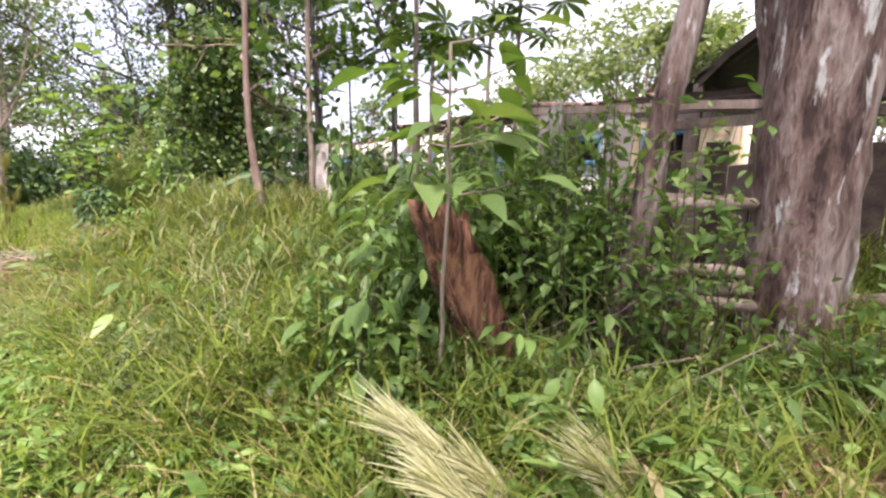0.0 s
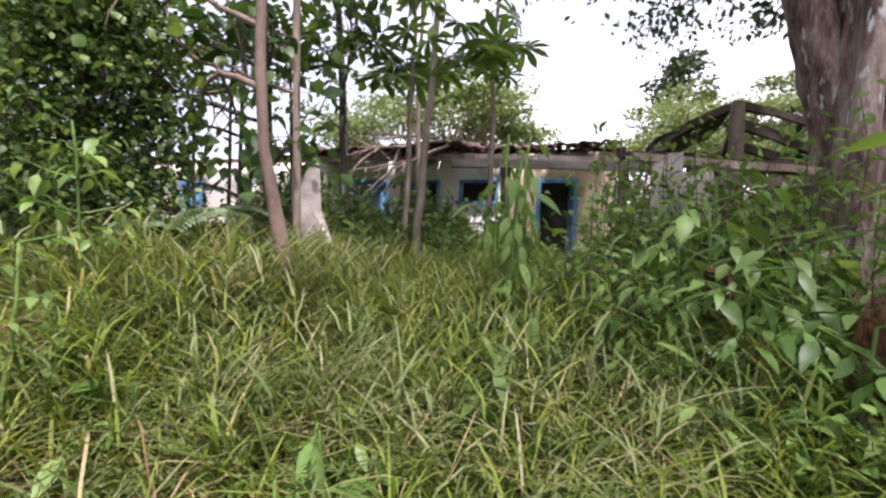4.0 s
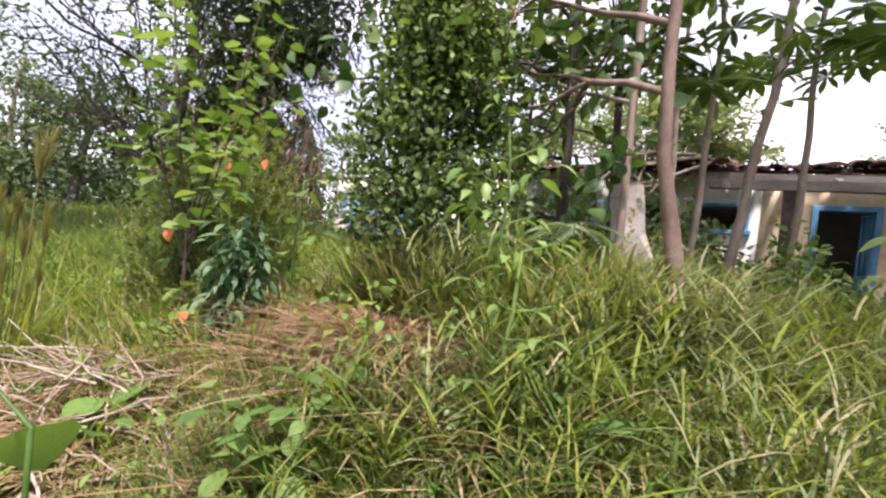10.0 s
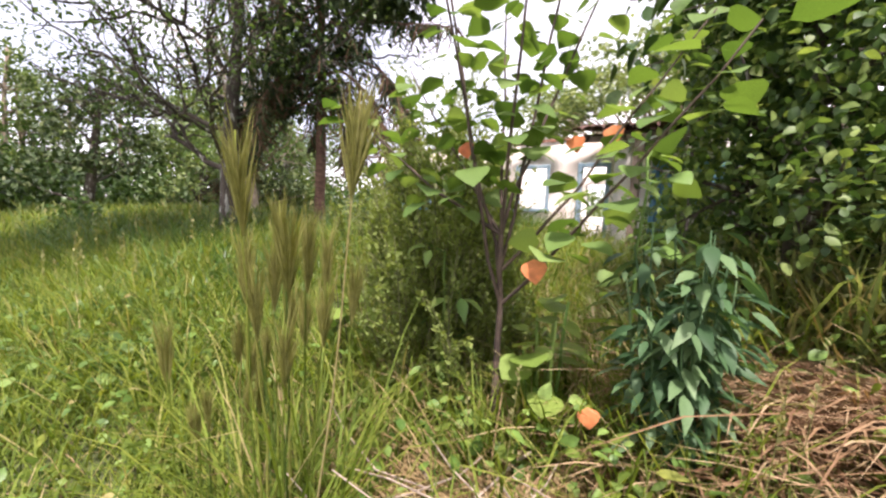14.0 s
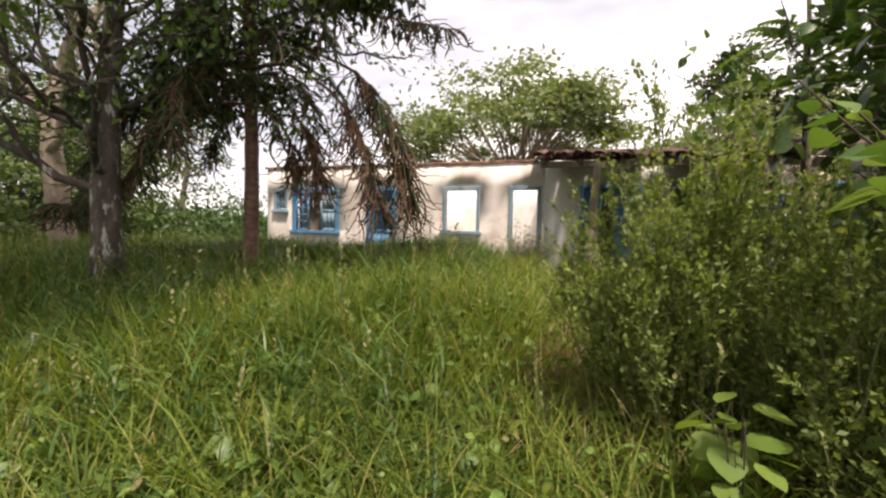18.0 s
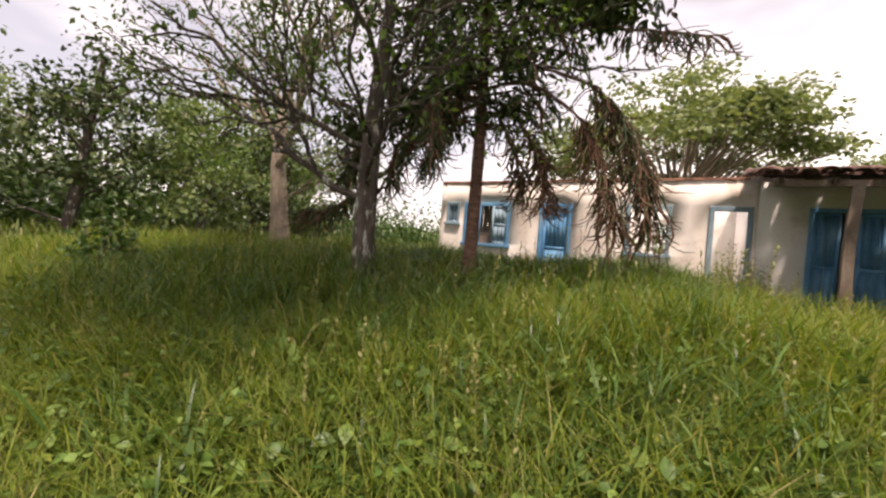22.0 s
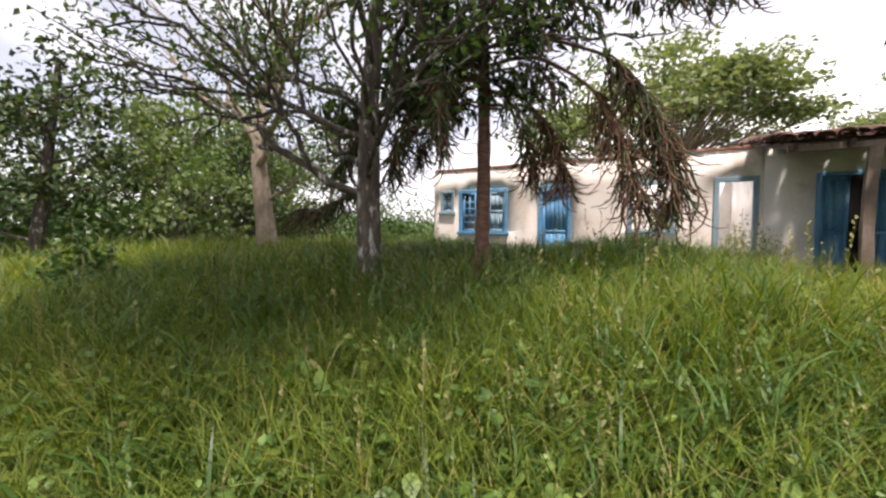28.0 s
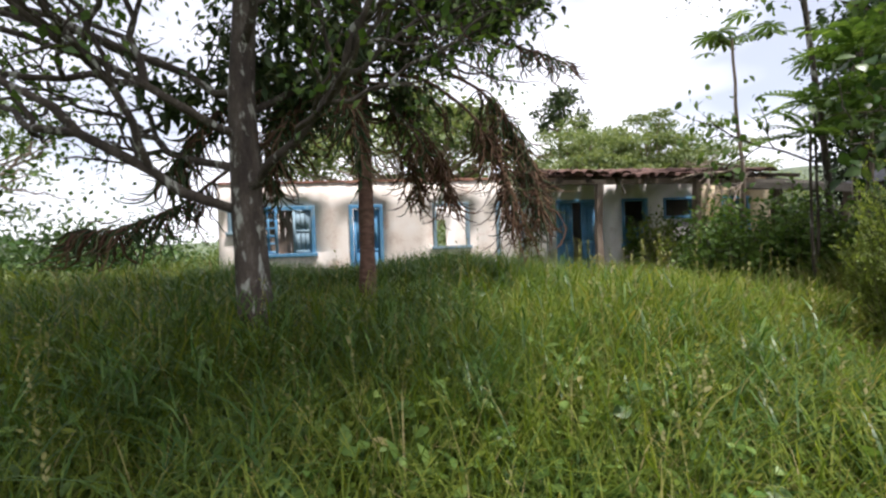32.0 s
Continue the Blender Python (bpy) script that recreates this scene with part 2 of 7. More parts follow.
def scatter(buf, shape, pos, axis, size, up=(0, 0, 1), twist=0.5, rng=RNG):
    """Copies of a leaf shape at pos, along axis, with a rough up side."""
    v, t, q = shape
    pos, axis = np.asarray(pos, float), np.asarray(axis, float)
    n = len(pos)
    if not n:
        return buf
    size = np.broadcast_to(np.asarray(size, float), (n,))
    axis = axis / (np.linalg.norm(axis, axis=1)[:, None] + 1e-9)
    up = np.broadcast_to(np.asarray(up, float), (n, 3)) + rng.normal(size=(n, 3)) * twist
    x = np.cross(axis, up)
    x /= np.linalg.norm(x, axis=1)[:, None] + 1e-9
    z = np.cross(x, axis)
    out = (v[None, :, 0:1] * x[:, None] + v[None, :, 1:2] * axis[:, None] + v[None, :, 2:3] * z[:, None]) * size[:, None, None] + pos[:, None]
    off = (np.arange(n) * len(v))[:, None, None]
    tt = (t[None] + off).reshape(-1, 3) if len(t) else None
    qq = (q[None] + off).reshape(-1, 4) if len(q) else None
    return buf.add(out.reshape(-1, 3), tris=tt, quads=qq)


def leaf_mesh(shape, mat, name="leaf"):
    v, t, q = shape
    me = Buf().add(v, tris=t, quads=q).mesh(name)
    me.materials.append(mat)
    return me


def leaf_objects(parent, shape, mat, pos, axis, size, rng, twist=0.25, name="leaf"):
    """Each leaf an object of its own on one shared mesh."""
    me = leaf_mesh(shape, mat, name)
    for p, a, s in zip(np.asarray(pos), np.asarray(axis), np.broadcast_to(size, (len(pos),))):
        a = Vector(a).normalized()
        up = Vector((0, 0, 1)) + Vector(rng.normal(size=3) * twist)
        x = a.cross(up).normalized()
        z = x.cross(a)
        m = Matrix((x, a, z)).transposed().to_4x4()
        ob = new(name, me)
        ob.parent = parent
        ob.matrix_basis = Matrix.Translation(Vector(p)) @ m @ Matrix.Scale(float(s), 4)


def unit(n, rng=RNG, flat=1.0):
    d = rng.normal(size=(n, 3))
    d[:, 2] *= flat
    return d / np.linalg.norm(d, axis=1)[:, None]


def smooth01(a, b, x):
    s = np.clip((np.asarray(x, float) - a) / (b - a), 0, 1)
    return s * s * (3 - 2 * s)


def ground_z(x, y):
    """The lie of the land: a gentle bank up to the house, a litter mound, small hummocks."""
    x, y = np.asarray(x, float), np.asarray(y, float)
    bank = 0.42 * smooth01(0.9, 4.2, y) * (1 - 0.75 * smooth01(5.2, 7.2, x) * (1 - smooth01(5.0, 8.0, y)))
    mound = 0.46 * np.exp(-((x - 2.85) / 1.0) ** 2 - ((y - 2.4) / 0.6) ** 2) + 0.2 * np.exp(-((x - 1.75) / 0.7) ** 2 - ((y - 1.5) / 0.45) ** 2)
    hum = 0.03 * np.sin(1.7 * x + 0.6) * np.cos(2.1 * y + 1.0) + 0.02 * np.sin(4.3 * x - 2.9 * y)
    far = 0.6 * smooth01(20, 120, np.hypot(x, y))
    return bank + mound + hum + far

# ---- materials ----
def material(name):
    m = bpy.data.materials.new(name)
    m.use_nodes = True
    nt = m.node_tree
    nt.nodes.clear()
    out = nt.nodes.new("ShaderNodeOutputMaterial")
    bsdf = nt.nodes.new("ShaderNodeBsdfPrincipled")
    nt.links.new(bsdf.outputs["BSDF"], out.inputs["Surface"])
    return m, nt, bsdf, out


def ramp(nt, stops):
    r = nt.nodes.new("ShaderNodeValToRGB")
    els = r.color_ramp.elements
    while len(els) < len(stops):
        els.new(0.5)
    for e, (p, c) in zip(els, stops):
        e.position, e.color = p, (*c, 1)
    return r


def noise_fac(nt, scale, detail=4.0, stretch=(1, 1, 1), rough=0.6):
    co = nt.nodes.new("ShaderNodeTexCoord")
    mp = nt.nodes.new("ShaderNodeMapping")
    mp.inputs["Scale"].default_value = stretch
    no = nt.nodes.new("ShaderNodeTexNoise")
    no.inputs["Scale"].default_value, no.inputs["Detail"].default_value, no.inputs["Roughness"].default_value = scale, detail, rough
    nt.links.new(co.outputs["Object"], mp.inputs["Vector"])
    nt.links.new(mp.outputs["Vector"], no.inputs["Vector"])
    return no.outputs["Fac"]


def mix_rgb(nt, fac, a, b, mode="MIX"):
    mx = nt.nodes.new("ShaderNodeMix")
    mx.data_type, mx.blend_type = "RGBA", mode
    for sock, val in ((mx.inputs["Factor"], fac), (mx.inputs[6], a), (mx.inputs[7], b)):
        if isinstance(val, (int, float)):
            sock.default_value = val
        elif isinstance(val, tuple):
            sock.default_value = (*val, 1)
        else:
            nt.links.new(val, sock)
    return mx.outputs[2]


def bumped(nt, bsdf, height, strength=0.5, distance=0.02):
    b = nt.nodes.new("ShaderNodeBump")
    b.inputs["Strength"].default_value, b.inputs["Distance"].default_value = strength, distance
    nt.links.new(height, b.inputs["Height"])
    nt.links.new(b.outputs["Normal"], bsdf.inputs["Normal"])


def surface(name, stops, scale=6.0, fine=60.0, rough=0.85, bump=0.4, dist=0.01, stretch=(1, 1, 1), stain=None, stain_scale=1.2, stain_pos=(0.5, 0.7), vary=0.0):
    """A rough opaque surface: a colour ramp on noise at two scales, stains over it, and relief."""
    m, nt, bsdf, _ = material(name)
    a = noise_fac(nt, scale, 5.0, stretch)
    f = noise_fac(nt, fine, 3.0, stretch)
    add = nt.nodes.new("ShaderNodeMath")
    add.operation = "MULTIPLY_ADD"
    add.inputs[1].default_value = 0.35
    nt.links.new(f, add.inputs[0])
    nt.links.new(a, add.inputs[2])
    sub = nt.nodes.new("ShaderNodeMath")
    sub.operation = "SUBTRACT"
    sub.inputs[1].default_value = 0.17
    nt.links.new(add.outputs[0], sub.inputs[0])
    r = ramp(nt, stops)
    nt.links.new(sub.outputs[0], r.inputs["Fac"])
    col = r.outputs["Color"]
    if stain:
        s = noise_fac(nt, stain_scale, 6.0, stretch)
        sr = ramp(nt, [(stain_pos[0], (0, 0, 0)), (stain_pos[1], (1, 1, 1))])
        nt.links.new(s, sr.inputs["Fac"])
        col = mix_rgb(nt, sr.outputs["Color"], col, stain)
    if vary:
        info = nt.nodes.new("ShaderNodeObjectInfo")
        hv = nt.nodes.new("ShaderNodeHueSaturation")
        mp = nt.nodes.new("ShaderNodeMapRange")
        mp.inputs[3].default_value, mp.inputs[4].default_value = 1 - vary, 1 + vary
        nt.links.new(info.outputs["Random"], mp.inputs[0])
        nt.links.new(mp.outputs[0], hv.inputs["Value"])
        nt.links.new(col, hv.inputs["Color"])
        col = hv.outputs["Color"]
    nt.links.new(col, bsdf.inputs["Base Color"])
    bsdf.inputs["Roughness"].default_value = rough
    bumped(nt, bsdf, sub.outputs[0], bump, dist)
    return m


def leafy(name, stops, rough=0.5, trans=0.35, patch=None, patch_scale=0.6):
    """Leaves and blades: each takes its own colour from the ramp; light shines through them."""
    m, nt, bsdf, out = material(name)
    geo = nt.nodes.new("ShaderNodeNewGeometry")
    r = ramp(nt, stops)
    info = nt.nodes.new("ShaderNodeObjectInfo")
    both = nt.nodes.new("ShaderNodeMath")
    both.operation = "ADD"
    wrap = nt.nodes.new("ShaderNodeMath")
    wrap.operation = "FRACT"
    nt.links.new(geo.outputs["Random Per Island"], both.inputs[0])
    nt.links.new(info.outputs["Random"], both.inputs[1])
    nt.links.new(both.outputs[0], wrap.inputs[0])
    nt.links.new(wrap.outputs[0], r.inputs["Fac"])
    col = r.outputs["Color"]
    if patch:
        s = noise_fac(nt, patch_scale, 3.0)
        sr = ramp(nt, [(0.42, (0, 0, 0)), (0.66, (1, 1, 1))])
        nt.links.new(s, sr.inputs["Fac"])
        col = mix_rgb(nt, sr.outputs["Color"], col, patch, "MULTIPLY")
    f = noise_fac(nt, 45.0, 2.0)
    fr = ramp(nt, [(0.3, (0.78, 0.78, 0.78)), (0.7, (1.15, 1.15, 1.15))])
    nt.links.new(f, fr.inputs["Fac"])
    col = mix_rgb(nt, 1.0, col, fr.outputs["Color"], "MULTIPLY")
    nt.links.new(col, bsdf.inputs["Base Color"])
    bsdf.inputs["Roughness"].default_value = rough
    bsdf.inputs["Specular IOR Level"].default_value = 0.3
    if trans:
        tr = nt.nodes.new("ShaderNodeBsdfTranslucent")
        nt.links.new(mix_rgb(nt, 1.0, col, (1.25, 1.25, 0.6), "MULTIPLY"), tr.inputs["Color"])
        mx = nt.nodes.new("ShaderNodeMixShader")
        mx.inputs[0].default_value = trans
        nt.links.new(bsdf.outputs["BSDF"], mx.inputs[1])
        nt.links.new(tr.outputs["BSDF"], mx.inputs[2])
        nt.links.new(mx.outputs["Shader"], out.inputs["Surface"])
    return m


M_SOIL = surface("soil_litter", [(0.3, (0.035, 0.045, 0.015)), (0.5, (0.06, 0.075, 0.02)), (0.7, (0.12, 0.1, 0.05))], 2.2, 40, 0.95, 0.8, 0.03, stain=(0.09, 0.12, 0.025), stain_scale=0.35)
M_GRASS = leafy("grass_blades", [(0.0, (0.06, 0.102, 0.013)), (0.35, (0.108, 0.16, 0.019)), (0.7, (0.165, 0.22, 0.028)), (0.9, (0.225, 0.255, 0.045)), (0.96, (0.3, 0.27, 0.1)), (1.0, (0.36, 0.3, 0.15))], 0.72, 0.42)
M_GRASS_FAR = leafy("field_grass", [(0.0, (0.045, 0.075, 0.014)), (0.5, (0.076, 0.112, 0.02)), (0.9, (0.12, 0.148, 0.036)), (1.0, (0.2, 0.19, 0.08))], 0.6, 0.35)
M_LAWN = leafy("lawn_grass", [(0.0, (0.034, 0.064, 0.009)), (0.5, (0.066, 0.104, 0.014)), (0.9, (0.11, 0.14, 0.024)), (1.0, (0.16, 0.16, 0.05))], 0.72, 0.4)
M_STRAW = leafy("dry_straw", [(0.0, (0.144, 0.090, 0.041)), (0.5, (0.270, 0.189, 0.090)), (1.0, (0.414, 0.324, 0.180))], 0.7, 0.25)
M_SEED = leafy("seed_heads", [(0.0, (0.19, 0.2, 0.07)), (1.0, (0.3, 0.28, 0.13))], 0.7, 0.4)
M_PLUME = leafy("olive_plumes", [(0.0, (0.15, 0.155, 0.035)), (1.0, (0.3, 0.29, 0.1))], 0.75, 0.45)
M_PALEPLUME = leafy("pale_plumes", [(0.0, (0.42, 0.42, 0.22)), (1.0, (0.62, 0.6, 0.4))], 0.7, 0.4)
M_FROND = leafy("grey_green_fronds", [(0.0, (0.1, 0.15, 0.08)), (1.0, (0.2, 0.27, 0.15))], 0.5, 0.3)
M_HERB = leafy("herb_leaves", [(0.0, (0.074, 0.149, 0.031)), (0.5, (0.134, 0.230, 0.050)), (1.0, (0.223, 0.324, 0.085))], 0.45, 0.35)
M_DARK = leafy("dark_evergreen_leaves", [(0.0, (0.026, 0.061, 0.014)), (0.6, (0.050, 0.101, 0.026)), (1.0, (0.113, 0.176, 0.050))], 0.35, 0.25)
M_EVER = leafy("evergreen_leaves", [(0.0, (0.03, 0.064, 0.018)), (0.5, (0.076, 0.134, 0.038)), (0.85, (0.16, 0.228, 0.06)), (1.0, (0.27, 0.34, 0.11))], 0.5, 0.4)
# near-black leaves: the thicket's deep shade is put into the colour
M_THICKET_SHADED = leafy("shaded_thicket_leaves", [(0.0, (0.012, 0.028, 0.008)), (0.7, (0.022, 0.045, 0.012)), (1.0, (0.05, 0.08, 0.025))], 0.5, 0.06)
M_RUST = leafy("rusty_dead_grass", [(0.0, (0.13, 0.065, 0.035)), (0.5, (0.27, 0.165, 0.09)), (1.0, (0.44, 0.33, 0.2))], 0.75, 0.25)
M_PALEGRASS = leafy("pale_leafy_grass", [(0.0, (0.085, 0.125, 0.04)), (0.5, (0.155, 0.2, 0.07)), (0.8, (0.23, 0.255, 0.11)), (1.0, (0.34, 0.29, 0.17))], 0.7, 0.38)
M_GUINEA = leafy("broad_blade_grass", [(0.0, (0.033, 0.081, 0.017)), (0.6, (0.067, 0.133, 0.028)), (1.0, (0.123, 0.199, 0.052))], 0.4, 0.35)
M_PINE = leafy("pine_needles", [(0.0, (0.045, 0.065, 0.035)), (0.7, (0.085, 0.11, 0.06)), (1.0, (0.14, 0.16, 0.085))], 0.6, 0.15)
M_LUSH = leafy("blue_green_leaves", [(0.0, (0.028, 0.068, 0.026)), (0.6, (0.06, 0.125, 0.05)), (1.0, (0.125, 0.2, 0.085))], 0.55, 0.3)
M_LIGHT = leafy("light_green_leaves", [(0.0, (0.07, 0.135, 0.03)), (0.6, (0.12, 0.2, 0.045)), (1.0, (0.19, 0.275, 0.08))], 0.65, 0.4)
M_MID = leafy("mid_green_leaves", [(0.0, (0.062, 0.119, 0.029)), (0.6, (0.108, 0.182, 0.044)), (1.0, (0.185, 0.280, 0.073))], 0.42, 0.35)
M_YEL = leafy("yellow_green_leaves", [(0.0, (0.13, 0.21, 0.035)), (1.0, (0.22, 0.3, 0.06))], 0.6, 0.42)
M_FINE = leafy("fine_shrub_leaves", [(0.0, (0.125, 0.175, 0.042)), (0.6, (0.18, 0.235, 0.058)), (1.0, (0.255, 0.305, 0.09))], 0.55, 0.45)
M_NEEDLE = leafy("conifer_needles", [(0.0, (0.027, 0.050, 0.018)), (0.7, (0.056, 0.088, 0.029)), (1.0, (0.106, 0.125, 0.046))], 0.6, 0.1)
M_DEAD = leafy("dead_conifer_foliage", [(0.0, (0.07, 0.035, 0.02)), (0.6, (0.13, 0.07, 0.04)), (1.0, (0.2, 0.13, 0.08))], 0.8, 0.1)
M_FARLEAF = leafy("far_tree_leaves", [(0.0, (0.063, 0.102, 0.038)), (0.5, (0.113, 0.168, 0.057)), (1.0, (0.202, 0.252, 0.088))], 0.6, 0.3)
M_UMBRELLA = leafy("umbrella_tree_leaves", [(0.0, (0.09, 0.13, 0.055)), (0.5, (0.16, 0.21, 0.09)), (1.0, (0.27, 0.31, 0.15))], 0.6, 0.35)
M_ORANGE = leafy("orange_dying_leaves", [(0.0, (0.55, 0.14, 0.05)), (1.0, (0.7, 0.25, 0.1))], 0.5, 0.4)
M_BARK = surface("grey_bark", [(0.3, (0.03, 0.022, 0.017)), (0.55, (0.075, 0.058, 0.045)), (0.75, (0.15, 0.13, 0.105))], 7, 60, 0.9, 0.9, 0.02, (1, 1, 0.35), stain=(0.36, 0.36, 0.31), stain_scale=12.0, stain_pos=(0.565, 0.63))
M_BARK_RED = surface("red_brown_bark", [(0.3, (0.075, 0.036, 0.024)), (0.55, (0.16, 0.085, 0.058)), (0.8, (0.25, 0.16, 0.11))], 9, 70, 0.85, 0.8, 0.01, (1, 1, 2.4))
M_BARK_BIG = surface("flaking_grey_bark", [(0.36, (0.035, 0.018, 0.013)), (0.5, (0.14, 0.088, 0.068)), (0.68, (0.29, 0.235, 0.195))], 7, 45, 0.9, 1.0, 0.06, (1, 1, 0.22), stain=(0.46, 0.45, 0.41), stain_scale=10.0, stain_pos=(0.58, 0.64))
M_WAND = surface("green_brown_wands", [(0.3, (0.07, 0.075, 0.025)), (0.7, (0.15, 0.16, 0.055))], 10, 60, 0.8, 0.3, 0.003)
M_BARK_PALE = surface("pale_slim_bark", [(0.3, (0.16, 0.12, 0.085)), (0.6, (0.28, 0.22, 0.165)), (0.8, (0.38, 0.32, 0.25))], 8, 60, 0.85, 0.5, 0.008, (1, 1, 0.5))
M_BARK_SLIM = surface("brown_slim_bark", [(0.3, (0.1, 0.062, 0.045)), (0.6, (0.19, 0.13, 0.098)), (0.8, (0.27, 0.21, 0.17))], 8, 60, 0.85, 0.5, 0.008, (1, 1, 0.5))
M_TWIG = surface("dead_twigs", [(0.3, (0.16, 0.12, 0.09)), (0.7, (0.38, 0.31, 0.24))], 10, 60, 0.9, 0.4, 0.004)
M_STUMP = surface("rotten_red_wood", [(0.36, (0.03, 0.01, 0.006)), (0.48, (0.17, 0.068, 0.036)), (0.62, (0.36, 0.18, 0.095))], 14, 60, 0.85, 1.0, 0.05, (1.6, 1.6, 0.16))
M_WOOD = surface("weathered_timber", [(0.3, (0.1, 0.07, 0.052)), (0.55, (0.22, 0.165, 0.125)), (0.8, (0.38, 0.31, 0.25))], 5, 60, 0.85, 0.6, 0.006, (1, 1, 0.3), vary=0.25)
M_WOOD_GREY = surface("grey_timber", [(0.3, (0.18, 0.155, 0.13)), (0.6, (0.34, 0.3, 0.26)), (0.8, (0.48, 0.44, 0.39))], 5, 60, 0.85, 0.6, 0.006, (0.3, 1, 1), vary=0.2)
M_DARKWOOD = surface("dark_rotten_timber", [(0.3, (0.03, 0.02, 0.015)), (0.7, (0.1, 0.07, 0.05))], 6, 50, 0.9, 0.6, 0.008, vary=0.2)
M_PLASTER = surface("stained_plaster", [(0.28, (0.62, 0.5, 0.42)), (0.45, (0.8, 0.71, 0.63)), (0.7, (0.86, 0.8, 0.74))], 1.6, 40, 0.92, 0.5, 0.008, stain=(0.55, 0.36, 0.28), stain_scale=1.3, stain_pos=(0.58, 0.74))
M_WHITE = surface("limewashed_plaster", [(0.28, (0.68, 0.62, 0.55)), (0.5, (0.84, 0.8, 0.75)), (0.8, (0.88, 0.86, 0.83))], 1.4, 40, 0.92, 0.4, 0.006, stain=(0.5, 0.44, 0.36), stain_scale=1.6, stain_pos=(0.6, 0.78))
M_YELLOW = surface("ochre_plaster", [(0.3, (0.58, 0.42, 0.24)), (0.55, (0.74, 0.6, 0.4)), (0.8, (0.82, 0.74, 0.58))], 2.0, 40, 0.92, 0.5, 0.008, stain=(0.45, 0.2, 0.07), stain_scale=1.8, stain_pos=(0.55, 0.68))
M_BLUE = surface("chalky_blue_paint", [(0.28, (0.05, 0.16, 0.3)), (0.5, (0.09, 0.27, 0.46)), (0.78, (0.24, 0.42, 0.55))], 4, 60, 0.7, 0.4, 0.004, (1, 1, 0.4), stain=(0.3, 0.33, 0.33), stain_scale=4.0, stain_pos=(0.62, 0.75), vary=0.12)
M_BLUEGREY = surface("faded_blue_grey_paint", [(0.28, (0.14, 0.22, 0.28)), (0.55, (0.24, 0.34, 0.4)), (0.8, (0.4, 0.47, 0.5))], 4, 60, 0.75, 0.4, 0.004, (1, 1, 0.4), vary=0.12)
M_TILE = surface("clay_roof_tiles", [(0.3, (0.05, 0.026, 0.021)), (0.55, (0.125, 0.064, 0.05)), (0.8, (0.22, 0.145, 0.12))], 5, 50, 0.9, 0.6, 0.006, stain=(0.09, 0.085, 0.06), stain_scale=2.0, stain_pos=(0.5, 0.68), vary=0.3)
M_BRICK = surface("old_brick", [(0.3, (0.2, 0.085, 0.055)), (0.7, (0.38, 0.2, 0.14))], 8, 60, 0.92, 0.6, 0.006, vary=0.25)
M_CONCRETE = surface("dirty_concrete", [(0.3, (0.2, 0.18, 0.15)), (0.7, (0.36, 0.34, 0.3))], 3, 50, 0.92, 0.5, 0.008)
M_TARP = surface("black_roof_felt", [(0.3, (0.018, 0.018, 0.02)), (0.7, (0.06, 0.06, 0.065))], 5, 40, 0.6, 0.6, 0.01)
M_HILL = surface("distant_woods", [(0.3, (0.09, 0.12, 0.08)), (0.7, (0.17, 0.2, 0.13))], 0.2, 2.0, 1.0, 0.0)

# ---- ground ----
def build_ground():
    def axis(lo, hi):
        fine = np.arange(lo, hi + 0.01, 0.22)
        out = np.geomspace(1.5, 900, 26)
        return np.r_[lo - out[::-1], fine, hi + out]
    xs, ys = axis(-13, 12), axis(-6, 11)
    gx, gy = np.meshgrid(xs, ys)
    gz = ground_z(gx, gy)
    v = np.stack([gx, gy, gz], -1).reshape(-1, 3)
    nx, ny = len(xs), len(ys)
    i, j = np.meshgrid(np.arange(nx - 1), np.arange(ny - 1))
    a = (j * nx + i).ravel()
    buf = Buf().add(v, quads=np.stack([a, a + 1, a + nx + 1, a + nx], -1))
    tagged(put("ground", buf, M_SOIL, smooth=True), "dark soil under grass and plant litter", "ground", kind="structure")


build_ground()

# ---- the abandoned house ----
FY, TH = 9.94, 0.24          # front face of the front wall, wall thickness
FLOOR, HEAD, TOP = 0.42, 2.5, 3.06
HX0, HX1 = -7.82, 6.5
house = thing("abandoned_house", "long derelict plastered house, half its tiled roof gone", "house", at=(0.0, 12.0, FLOOR))
# openings of the front: x0, x1, z0, z1
OPEN_FRONT = [(-7.6, -7.18, 1.92, HEAD), (-7.02, -5.63, 1.37, HEAD), (-4.83, -4.03, FLOOR, HEAD), (-2.81, -1.9, 1.42, HEAD),
              (-1.22, -0.49, FLOOR, HEAD), (0.34, 1.59, FLOOR, HEAD), (2.13, 2.85, 1.3, HEAD), (3.3, 4.16, 2.0, HEAD), (4.98, 5.8, FLOOR, HEAD)]


